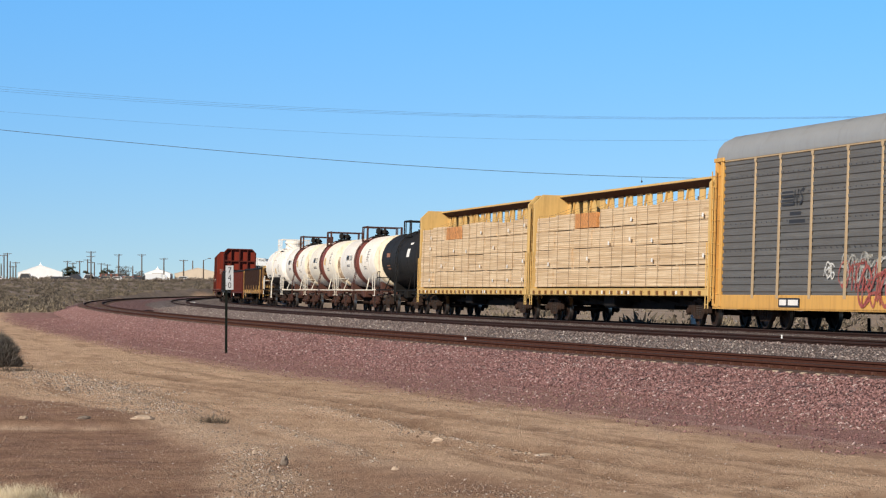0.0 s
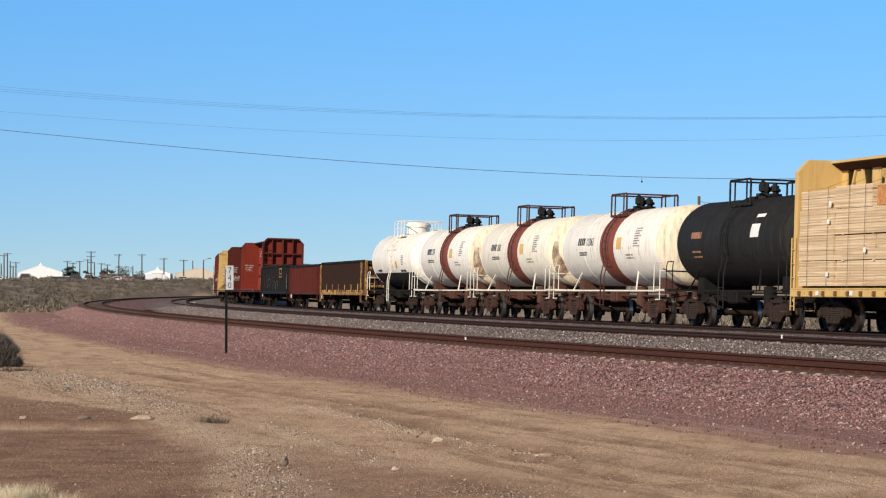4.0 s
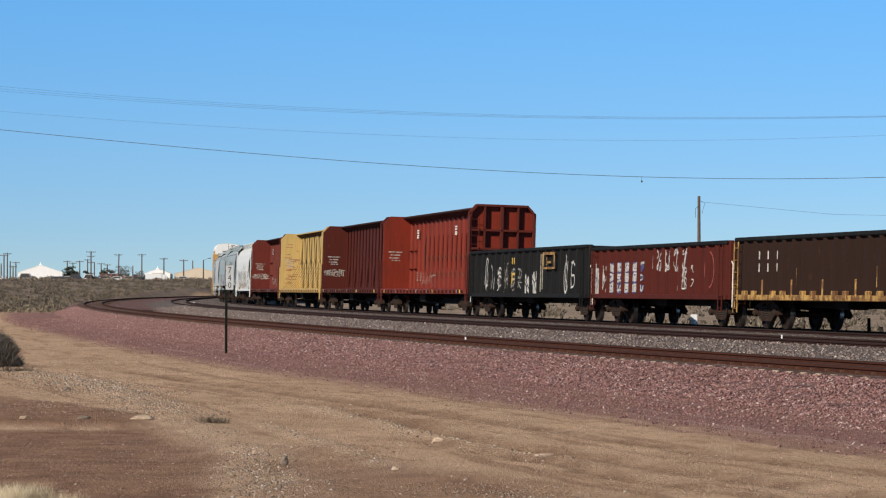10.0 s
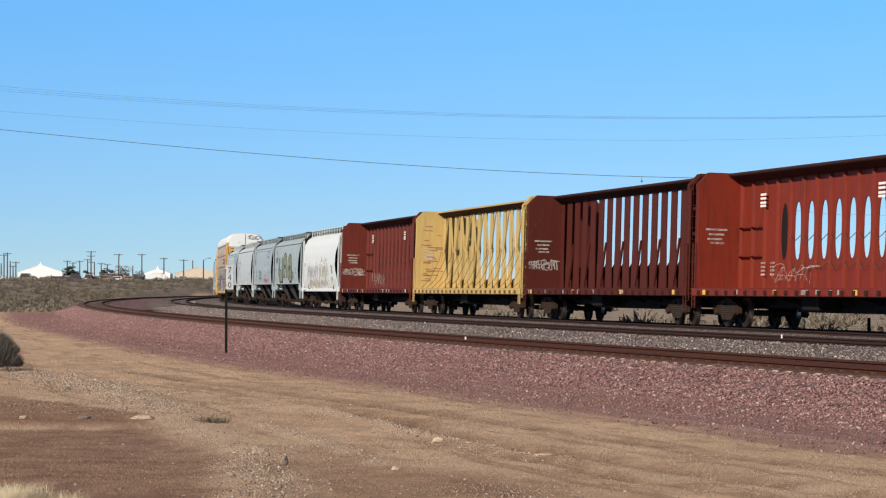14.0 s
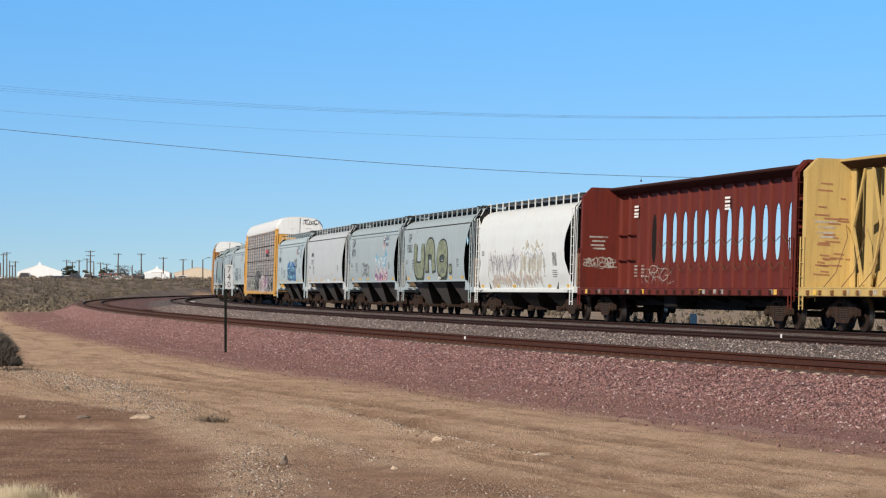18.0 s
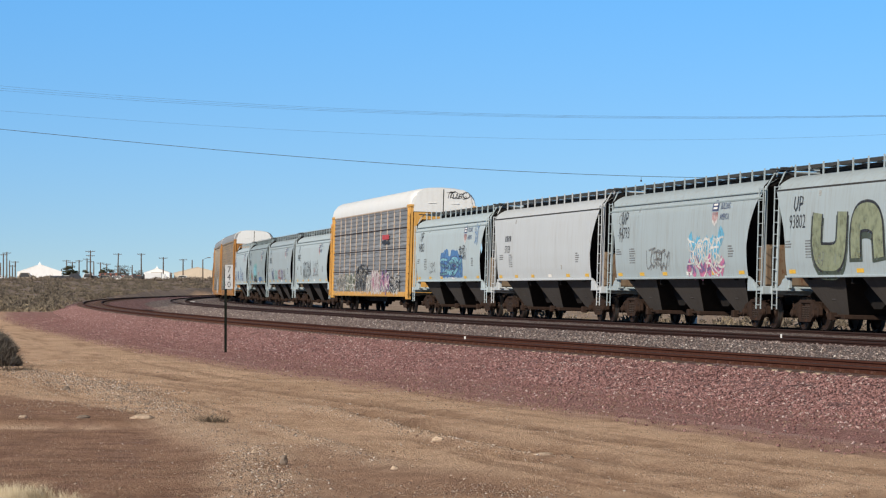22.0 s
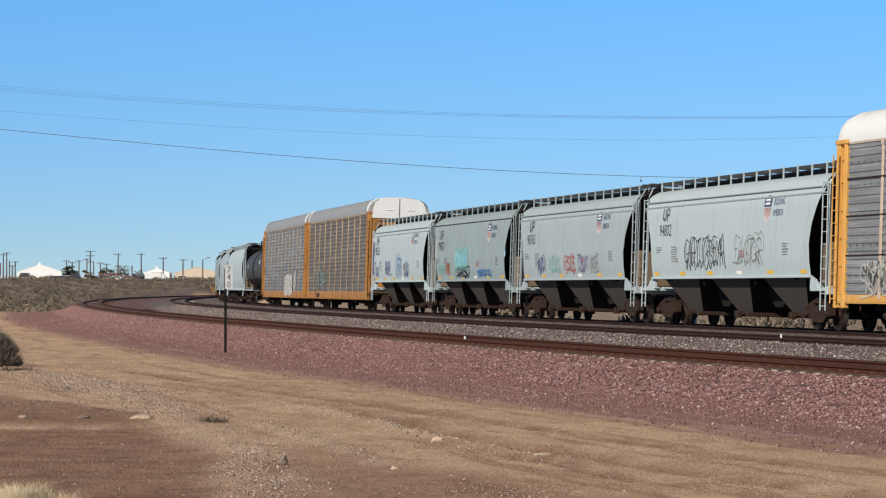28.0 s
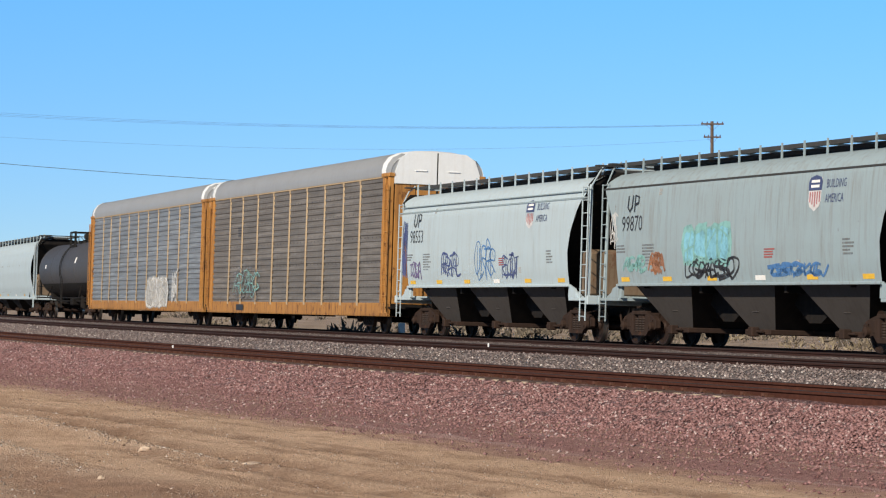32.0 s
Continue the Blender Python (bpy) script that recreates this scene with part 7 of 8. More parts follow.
# the last cars in view
c, sd = tank("large dark grey tank car with a top platform", m_tankgrey, span(27), None, m_tankblack, "valves", True, 1.48, 2.62, m_tankblack)
join(27, c)
mark("sticker", [bar(-6.5, -6.1, 2.7, 2.9), bar(4.4, 4.9, 2.9, 3.2)], m_white, c, sd, 0.01)
for i, col in ((28, m_hopgrey2), (29, m_hopgrey), (30, m_hopdull)):
    c, sd2, e = hopper("weathered pale grey covered hopper car streaked with dirt", col, span(i), 1.12, 4.2, 3, False, False, True, m_black)
    join(i, c)
    rnd = random.Random(i)
    mark("rust_runs", [ribbon([(x, 4.0), (x + 0.1, 3.0), (x, 1.4)], rnd.uniform(0.08, 0.25)) for x in [rnd.uniform(-7, 7) for _ in range(12)]], SPRAY["pale"], c, sd2)
for i in (31, 32):
    join(i, gondola("low brown gondola car with worn yellow trim", m_gonbrown, span(i), m_worn, 1.55, 11))
# ---- loose stones ----
def scatter_stones(name, label, places, sizes, material, seed, flatness=0.7):
    """Many small angular stones in one mesh: places n x 3, sizes n."""
    rng = np.random.default_rng(seed)
    base = np.array([(1, 0, 0), (-1, 0, 0), (0, 1, 0), (0, -1, 0), (0, 0, 1), (0, 0, -1)], float)
    tri = np.array([(0, 2, 4), (2, 1, 4), (1, 3, 4), (3, 0, 4), (2, 0, 5), (1, 2, 5), (3, 1, 5), (0, 3, 5)])
    n = len(places)
    v = base[None] * rng.uniform(0.55, 1.15, (n, 6, 1)) + rng.uniform(-0.22, 0.22, (n, 6, 3))
    a = rng.uniform(0, 2 * np.pi, n)
    ca, sa = np.cos(a)[:, None], np.sin(a)[:, None]
    x, y = v[:, :, 0] * ca - v[:, :, 1] * sa, v[:, :, 0] * sa + v[:, :, 1] * ca
    tilt = rng.uniform(-0.6, 0.6, n)[:, None]
    z = v[:, :, 2] * flatness + x * tilt
    v = np.stack([x, y, z], 2) * sizes[:, None, None] + places[:, None, :]
    f = (tri[None] + 6 * np.arange(n)[:, None, None]).reshape(-1, 3)
    me = bpy.data.meshes.new(name)
    me.vertices.add(6 * n)
    me.vertices.foreach_set("co", v.ravel())
    me.loops.add(len(f) * 3)
    me.loops.foreach_set("vertex_index", f.ravel().astype(np.int32))
    me.polygons.add(len(f))
    me.polygons.foreach_set("loop_start", np.arange(0, 3 * len(f), 3, dtype=np.int32))
    me.update(calc_edges=True)
    me.materials.append(material)
    return tagged(new(name, me), label, "stones", kind="stuff")


def lane_points(rng, n, s0, s1, w0, w1, power=1.0):
    s = s0 + (s1 - s0) * rng.uniform(0, 1, n) ** power
    w = rng.uniform(w0, w1, n)
    th = np.interp(s, _s, _th)
    return s, w, np.interp(s, _s, _x) - np.cos(th) * w, np.interp(s, _s, _y) - np.sin(th) * w


def bed_height(w, table):
    return np.interp(w, [t[0] for t in table], [t[1] for t in table])


rng = np.random.default_rng(5)
SHOULDER = [(TRACK_A + 1.0, -0.123), (TRACK_A + 1.45, -0.142), (TRACK_A + 3.0, -0.56)]
s, w, x, y = lane_points(rng, 64000, 128, 330, TRACK_A + 1.36, TRACK_A + 3.1, 1.9)
scatter_stones("ballast_stones", "angular purple ballast stones on the shoulder", np.stack([x, y, rail_z(s) + bed_height(w, SHOULDER) + 0.008], 1), rng.uniform(0.016, 0.036, len(s)) * (1 + (s - 128) / 500), m_purple_stone, 6)
s, w, x, y = lane_points(rng, 42000, 118, 280, TRACK_A + 2.9, TRACK_A + 7.0, 1.8)
k = rng.uniform(0, 1, len(s)) < np.interp(w, [TRACK_A + 2.9, TRACK_A + 3.6, TRACK_A + 4.8, TRACK_A + 7.0], [1.0, 0.9, 0.40, 0.10])
s, w, x, y = s[k], w[k], x[k], y[k]
scatter_stones("apron_gravel", "small purple stones strewn beside the ballast", np.stack([x, y, terrain(x, y) + 0.012], 1), rng.uniform(0.010, 0.032, len(s)) * (1 + (s - 118) / 300), m_purple_stone, 7)
s, w, x, y = lane_points(rng, 30000, 140, 330, TRACK_B + 0.95, TRACK_A - 1.0, 1.7)
GREYBED = [(TRACK_B + 0.95, -0.10), (TRACK_B + 1.7, -0.11), (TRACK_B + 2.1, -0.19), (TRACK_B + 3.4, -0.30), (TRACK_A - 2.4, -0.30), (TRACK_A - 1.6, -0.215)]
scatter_stones("grey_ballast_stones", "angular grey and white ballast stones between tracks", np.stack([x, y, rail_z(s) + bed_height(w, GREYBED) + 0.008], 1), rng.uniform(0.022, 0.05, len(s)) * (1 + (s - 140) / 400), m_grey_stone, 8)
# gravel and clods on the dirt: thin everywhere, thick along the windrows
n = 62000
y = 21 + 52 * rng.uniform(0, 1, n) ** 1.5
x = rng.uniform(-0.165, 0.26, n) * y
clump = lumps(x * 0.5, y * 0.22, 61, 4)
k = rng.uniform(0, 1, n) < np.clip(0.34 + 1.5 * clump, 0.05, 1.0)
x, y = x[k], y[k]
small = rng.uniform(0.0035, 0.011, len(x)) * (1 + (y - 21) / 55) * np.where(rng.uniform(0, 1, len(x)) < 0.05, 2.0, 1.0)
brown = rng.uniform(0, 1, len(x)) < np.where(off_line(HOLLOW, x, y)[0] < 0, 0.80, 0.55)
for q, name_, lab, mat_ in ((~brown, "dirt_gravel", "small tan and grey stones scattered on the dirt", m_tan_stone), (brown, "dirt_clods", "small brown clods scattered on the dirt", m_clod)):
    scatter_stones(name_, lab, np.stack([x[q], y[q], terrain(x[q], y[q]) + 0.003], 1), small[q], mat_, 9, 0.65)
extra, esz = [], []
for line, y0, y1, wide, m, big_ in ((WINDROW, 24.0, 31.0, 0.17, 950, 0.019), (WINDROW, 30.5, 40.0, 0.26, 380, 0.016), (WINDROW, 40.0, 49.0, 0.32, 1100, 0.025), (WINDROW, 48.0, 63.0, 0.55, 2500, 0.029), (BERM_LOW, 28.5, 38.5, 0.11, 260, 0.019),
                                   (BERM_HIGH, 29.0, 42.0, 0.14, 400, 0.021), (RUT_B, 22.5, 29.0, 0.5, 380, 0.010), (RUT_C, 23.0, 40.0, 0.5, 900, 0.011), (RUT_A, 23.0, 33.0, 0.6, 500, 0.010)):
    yy = rng.uniform(y0, y1, m)
    extra.append(np.stack([np.interp(yy, [p[0] for p in line], [p[1] for p in line]) + rng.normal(0, wide, m), yy], 1))
    esz.append(big_ * rng.uniform(0.3, 1.0, m) ** 1.5 * 1.25)
for cx, cy, rx_, ry_, m, big_ in ((0.45, 24.6, 0.40, 0.9, 320, 0.013), (-1.35, 24.8, 0.30, 1.4, 120, 0.017), (-4.6, 43.0, 0.8, 1.6, 260, 0.014), (-5.6, 41.0, 1.0, 1.4, 240, 0.015), (3.4, 41.0, 2.4, 1.5, 300, 0.012), (-3.2, 32.0, 1.2, 2.0, 240, 0.010)):
    extra.append(np.stack([rng.normal(cx, rx_, m), rng.normal(cy, ry_, m)], 1))
    esz.append(big_ * rng.uniform(0.4, 1.3, m))
ex = np.concatenate(extra)
scatter_stones("gravel_patches", "pale crushed gravel heaped in low rows on the dirt", np.stack([ex[:, 0], ex[:, 1], terrain(ex[:, 0], ex[:, 1]) + 0.005], 1), np.concatenate(esz), m_pale_stone, 10, 0.65)


def rock(name, label, x, y, w, d, h, material, seed, taper=0.25):
    rnd = random.Random(seed)
    bm = bmesh.new()
    bmesh.ops.create_icosphere(bm, subdivisions=3, radius=1.0)
    for v in bm.verts:
        k = 1 + 0.28 * noise.noise(v.co * 1.7 + Vector((seed, 0, 0))) + 0.10 * noise.noise(v.co * 5 + Vector((0, seed, 0)))
        p = Vector((v.co.x * k * (1 - taper * v.co.z), v.co.y * k, max(-0.5, v.co.z * k + 0.12 * v.co.x)))
        v.co = (p.x * w / 1.5, p.y * d / 1.5, (p.z + 0.45) * h / 1.25)
    me = bpy.data.meshes.new(name)
    bm.to_mesh(me)
    bm.free()
    me.materials.append(material)
    ob = tagged(new(name, me), label, "rock")
    ob.location = (x, y, float(terrain(x, y)) + 0.005)
    ob.rotation_euler = (0, 0, rnd.uniform(-0.4, 0.4))


m_rock = plain("grey_rock", (0.21, 0.165, 0.13), 0.9, 0, 0.35, 30.0, 0.4)
m_rock2 = plain("tan_rock", (0.50, 0.38, 0.28), 0.9, 0, 0.25, 30.0, 0.4)
rock("rock", "upright grey rock standing on the dirt", -1.53, 28.9, 0.058, 0.055, 0.078, m_rock, 12, 0.02)
rock("rock", "low flat tan rock lying on the dirt", -3.85, 38.4, 0.22, 0.16, 0.05, m_rock2, 5)
rock("rock", "small pale stone on the dirt", -0.44, 27.4, 0.05, 0.04, 0.03, m_rock2, 8)
rock("rock", "small dark stone on the dirt", -6.3, 50.2, 0.09, 0.08, 0.06, m_rock, 9)

for x_, y_, w_, h_, m_, lab in ((-5.28, 37.7, 0.085, 0.035, m_rock2, "small tan rock half buried in the dirt"), (-4.54, 37.9, 0.13, 0.035, m_rock, "flat dark rock lying in the dirt"), (-1.36, 25.0, 0.03, 0.03, m_rock, "small dark stone among gravel"),
                                (-1.9, 30.2, 0.04, 0.035, m_rock2, "small pale stone among gravel"), (-4.9, 33.0, 0.05, 0.03, m_rock2, "small tan stone on the brown dirt"), (-0.05, 33.0, 0.09, 0.05, m_rock2, "tan clod on a low berm"), (1.02, 30.3, 0.16, 0.03, m_rock2, "flat pale clod on a low berm")):
    rock("rock", lab, x_, y_, w_, w_ * 0.7, h_, m_, int(90 - 3 * x_), 0.1)

# ---- ties ----
m_tietop = plain("dusty_tie_top", (0.090, 0.055, 0.042), 0.9, 0, 0.3, 10.0, 0.3)
m_oldtie = plain("tarred_tie", (0.075, 0.055, 0.042), 0.9, 0, 0.3, 10.0, 0.3)
tie_me = Geo().add([(x_, y_, z_) for x_ in (-0.13, 0.13) for y_, z_ in ((-1.29, -0.30), (-1.29, -0.125), (-1.25, -0.111), (1.25, -0.111), (1.29, -0.125), (1.29, -0.30))],
                   [(0, 1, 2, 3, 4, 5), (6, 11, 10, 9, 8, 7)] + [(i, (i + 1) % 6, 6 + (i + 1) % 6, 6 + i) for i in range(6)]).mesh("tie")
tie_me.materials.append(m_tie)
tie_me.materials.append(m_tietop)
for p in tie_me.polygons:
    p.material_index = 1 if abs(p.center.y) < 1.2 else 0
track = tagged(new("track_outer"), "outer railway track on concrete ties", "track", kind="structure")
clip_me = Geo().box(-0.07, 0.07, -0.88, -0.62, -0.111, -0.09).box(-0.04, 0.04, -0.90, -0.84, -0.10, -0.06).box(-0.07, 0.07, 0.62, 0.88, -0.111, -0.09).mesh("rail_clip")
clip_me.materials.append(m_clip)


def tie_place(s, w):
    x, y, th = along(s, w)
    return pose(x, y, float(rail_z(s)), 0, 0, math.degrees(th) + 90 + 180)


rest = Geo()
old = Geo()
for i in range(620):
    s = 140 + 0.62 * i
    if i < 300:
        o = part("tie", tie_me, None, track)
        o.matrix_local = tie_place(s, TRACK_A)
        if i < 160:
            o = part("rail_clip", clip_me, None, track)
            o.matrix_local = tie_place(s, TRACK_A)
    else:
        rest.box(-0.13, 0.13, -1.29, 1.29, -0.30, -0.111, 0, tie_place(s, TRACK_A))
    for w in (TRACK_B, 0.0):
        old.box(-0.11, 0.11, -1.29, 1.29, -0.30, -0.187, 0, tie_place(s, w))
tagged(part("far_ties", rest, m_tietop, track), kind="stuff")
inner_track = tagged(new("track_inner"), "two inner railway tracks on old dark ties", "track", kind="structure")
tagged(part("old_ties", old, m_oldtie, inner_track), kind="stuff")

# a white strip on the stone between two of the tracks
g = Geo()
for s_ in np.arange(388, 412, 1.5):
    half = 0.30 * math.sin(math.pi * (s_ - 387) / 27) + 0.05 * math.sin(s_ * 2.1)
    for a_, b_ in ((-1, 0), (0, 1)):
        q_ = [along(s_, 3.75 + a_ * half), along(s_, 3.75 + b_ * half), along(s_ + 1.5, 3.75 + b_ * half), along(s_ + 1.5, 3.75 + a_ * half)]
        g.add([(p[0], p[1], float(rail_z(s_)) - 0.15 + 0.02 * (k_ % 2)) for k_, p in enumerate(q_)], [(0, 1, 2, 3)])
solid("white_strip", g, plain("white_strip_surface", (0.72, 0.70, 0.66), 0.9, 0, 0.15, 4.0, 0.2), "white strip lying on the ballast between tracks", "spill", kind="stuff")

# ---- milepost and small markers ----
m_signwhite = plain("white_sign_enamel", (0.80, 0.80, 0.78), 0.4, 0, 0.08, 4.0, 0.02)
m_signdull = plain("weathered_white_sign", (0.44, 0.46, 0.47), 0.5, 0, 0.12, 6.0, 0.02)
m_post = plain("dark_green_post", (0.010, 0.012, 0.010), 0.9, 0.0, 0.2)
m_post.node_tree.nodes["Principled BSDF"].inputs["Specular IOR Level"].default_value = 0.05


def milepost():
    px, py = -5.92, 81.8
    z0 = float(terrain(px, py))
    sign = thing("milepost_sign", "white milepost sign with black digits on a dark steel post", "sign")
    sign.location = (px, py, z0)
    sign.rotation_euler = (0, 0, radians(-4))
    part("post", Geo().prism([(-0.035, -0.012), (0.035, -0.012), (0.035, 0.0), (0.012, 0.0), (0.012, 0.03), (-0.012, 0.03), (-0.012, 0.0), (-0.035, 0.0)], "z", -0.4, 2.30), m_post, sign)
    part("plate", Geo().box(-0.015, 0.20, -0.020, -0.014, 1.74, 2.40, 0.0), m_signdull, sign)
    for k, ch in enumerate("740"):
        v, f = text_shape(ch, 0.24)
        g = Geo().add([(0.045 + a * 0.85, -0.024, 2.19 - 0.205 * k + b) for a, b in v], f)
        me = g.mesh("digit", outward=False)
        me.materials.append(m_ink)
        new("digit", me).parent = sign
    for z in (1.85, 2.25):
        part("bolt", Geo().lathe([(0.012, -0.030), (0.012, -0.018)], (0.0, 0, z), "y", 8), m_clip, sign)


milepost()


def stake(s, w, h, label):
    x, y, th = along(s, w)
    ob = solid("marker_stake", Geo().box(-0.018, 0.018, -0.018, 0.018, -0.1, h, 0.004), m_signwhite, label, "marker")
    ob.location = (x, y, float(rail_z(s)) - 0.22)


stake(172.7, TRACK_B + 0.45, 0.30, "short white marker stake beside the middle track")
stake(173.0, TRACK_A + 0.45, 0.265, "short white marker stake beside the outer rail")

# ---- plants ----
def leaf_material(name, dark, light):
    n = Nodes(name)
    isl = n.t.nodes.new("ShaderNodeNewGeometry").outputs["Random Per Island"]
    c = n.mix(isl, dark, light)
    c = n.mix(n.ramp(n.noise(3.0, 3.0, 0.6), 0.35, 0.7, 0.0, 0.5), c, tuple(a * 0.6 for a in dark))
    return n.done(c, 0.9, 0.0, 0.2)


m_scrub = leaf_material("grey_brown_scrub", (0.095, 0.080, 0.062), (0.25, 0.21, 0.162))
m_tallbrush = leaf_material("tall_brown_brush", (0.15, 0.12, 0.095), (0.31, 0.255, 0.20))
m_bushdark = leaf_material("dark_bush", (0.075, 0.066, 0.056), (0.30, 0.265, 0.225))
m_straw = leaf_material("dry_straw", (0.58, 0.48, 0.32), (0.84, 0.74, 0.54))
m_drygrass = leaf_material("faded_grass", (0.19, 0.155, 0.11), (0.33, 0.275, 0.19))
m_twig = leaf_material("dead_twigs", (0.075, 0.058, 0.042), (0.20, 0.16, 0.12))
m_leafdark = leaf_material("dark_foliage", (0.045, 0.050, 0.030), (0.11, 0.115, 0.07))


def tuft(rng, n, radius, height, blade):
    """Blades of a bush about the origin: n triangles leaning outwards, as vertices n x 3 x 3."""
    a = rng.uniform(0, 2 * np.pi, n)
    r = radius * np.sqrt(rng.uniform(0, 1, n))
    base = np.stack([r * np.cos(a), r * np.sin(a), height * rng.uniform(0, 0.75, n) * (1 - (r / radius) ** 2 * 0.7)], 1)
    d = np.stack([np.cos(a) * rng.uniform(0.1, 0.9, n), np.sin(a) * rng.uniform(0.1, 0.9, n), rng.uniform(0.3, 1.0, n)], 1)
    d += rng.normal(0, 0.25, (n, 3))
    d /= np.linalg.norm(d, axis=1)[:, None]
    ln = height * rng.uniform(0.22, 0.5, n)[:, None]
    side = np.cross(d, rng.normal(0, 1, (n, 3)))
    side /= np.linalg.norm(side, axis=1)[:, None]
    tip = base + d * ln
    tip[:, 2] = np.minimum(tip[:, 2], height * 1.05)
    return np.stack([base - side * blade, base + side * blade, tip], 1)


def tri_mesh(name, tris, material):
    v = np.concatenate(tris).reshape(-1, 3)
    n = len(v) // 3
    me = bpy.data.meshes.new(name)
    me.vertices.add(len(v))
    me.vertices.foreach_set("co", v.ravel())
    me.loops.add(3 * n)
    me.loops.foreach_set("vertex_index", np.arange(3 * n, dtype=np.int32))
    me.polygons.add(n)
    me.polygons.foreach_set("loop_start", np.arange(0, 3 * n, 3, dtype=np.int32))
    me.update(calc_edges=True)
    me.materials.append(material)
    return me


def scrub_field(name, label, xs, ys, rng, size, material, blades=46):
    tris = []
    for x, y in zip(xs, ys):
        r = size * rng.uniform(0.5, 1.3)
        t = tuft(rng, blades, r, r * rng.uniform(0.8, 1.25), 0.10 * r)
        t += np.array([x, y, float(terrain(x, y)) - 0.03])
        tris.append(t)
    return tagged(new(name, tri_mesh(name, tris, material)), label, "bushes", kind="stuff")


rng = np.random.default_rng(21)
n = 1500
y = 235 + 640 * rng.uniform(0, 1, n) ** 1.3
x = rng.uniform(-0.160, -0.045, n) * y
sc, wc = track_coords(x, y)
k = wc > np.where(sc > 322, 15.4, 20.5)
scrub_field("desert_scrub", "low grey-brown desert brush across the plain", x[k], y[k], rng, 0.55, m_scrub, 70)
n = 700
y = 215 + 500 * rng.uniform(0, 1, n) ** 1.5
x = rng.uniform(-0.160, -0.045, n) * y
sc, wc = track_coords(x, y)
k = wc > np.where(sc > 322, 15.4, 20.5)
scrub_field("dry_grass_clumps", "pale dry grass clumps between the brush", x[k], y[k], rng, 0.5, m_drygrass, 40)
n = 230
y = 95 + 260 * rng.uniform(0, 1, n) ** 1.4
x = rng.uniform(0.0, 0.27, n) * y
sc, wc = track_coords(x, y)
k = wc < -6.5
scrub_field("trackside_scrub", "grey desert brush on pale sand behind the tracks", x[k], y[k], rng, 0.75, m_scrub)
scrub_field("trackside_dry_grass", "pale dry grass behind the tracks", x[k] + rng.normal(0, 2, k.sum()), y[k] + 3.0, rng, 0.5, m_drygrass, 36)


def near_bush():
    """The dark twiggy bush at the edge of the clearing."""
    rng = np.random.default_rng(31)
    bush = thing("desert_bush", "dark grey-green twiggy creosote bush at the clearing's edge", "bush")
    bush.location = (-10.08, 66.3, float(terrain(-10.08, 66.3)))
    g = Geo()
    rnd = random.Random(5)
    for i in range(46):
        a, le = rnd.uniform(0, 2 * math.pi), rnd.uniform(0.4, 0.85)
        p = Vector((0, 0, 0))
        d = Vector((math.cos(a) * rnd.uniform(0.3, 1.0), math.sin(a) * rnd.uniform(0.3, 1.0), rnd.uniform(0.5, 1.1))).normalized()
        pts = [p]
        for q in range(3):
            d = (d + Vector((rnd.uniform(-0.25, 0.25), rnd.uniform(-0.25, 0.25), rnd.uniform(-0.1, 0.2)))).normalized()
            pts.append(pts[-1] + d * le / 3)
        g.tube(pts, [0.014, 0.010, 0.007, 0.003], 4)
    part("stems", g, m_twig, bush)
    new("foliage", tri_mesh("foliage", [tuft(rng, int(1500 * k_), 0.34 * k_, 0.50 * k_, 0.006) + np.array([dx, dy, dz]) for dx, dy, dz, k_ in ((0, 0, 0.1, 1.5), (-0.45, 0.1, 0.0, 1.2), (0.30, -0.1, 0.0, 1.15), (0.48, 0.0, -0.02, 0.8), (0.12, 0.1, 0.42, 0.95), (-0.22, 0.0, 0.45, 1.0), (0.62, -0.1, 0.0, 0.45), (0.42, 0.0, 0.30, 0.75), (0.30, -0.05, 0.52, 0.55))], m_bushdark)).parent = bush


near_bush()


def grass_tuft(name, label, x, y, r, h, n, seed, material, spread=0.4, blade=0.0022):
    rng = np.random.default_rng(seed)
    a = rng.uniform(0, 2 * np.pi, n)
    rr = r * np.sqrt(rng.uniform(0, 1, n))
    base = np.stack([rr * np.cos(a), rr * np.sin(a) * 0.6, np.zeros(n)], 1)
    lean = np.stack([rng.normal(0, spread, n), rng.normal(0, spread, n), np.ones(n)], 1)
    hh = (h * rng.uniform(0.45, 1.0, n))[:, None]
    tip = base + lean * hh
    side = np.stack([np.cos(a + 1.5), np.sin(a + 1.5), np.zeros(n)], 1) * blade
    ob = tagged(new(name, tri_mesh(name, [np.stack([base - side, base + side, tip], 1)], material)), label, "grass", kind="stuff")
    ob.location = (x, y, float(terrain(x, y)))


grass_tuft("dry_grass", "tuft of pale dry grass blades", -3.42, 24.0, 0.36, 0.20, 1500, 41, m_straw, 0.4, 0.0026)
grass_tuft("dry_grass", "thin tuft of pale dry grass", -3.0, 23.8, 0.24, 0.17, 260, 42, m_straw, 0.5, 0.0024)
grass_tuft("dead_weed", "small grey dead weed lying on dirt", -2.95, 38.2, 0.24, 0.13, 150, 43, m_twig, 1.3, 0.006)
grass_tuft("dead_weed", "small dry weed on the dirt", -4.1, 39.5, 0.2, 0.04, 60, 44, m_twig, 1.6)

grass_tuft("dead_weed", "dark broken twigs lying beside a bush", -8.75, 61.5, 0.50, 0.14, 90, 45, m_twig, 2.0, 0.014)

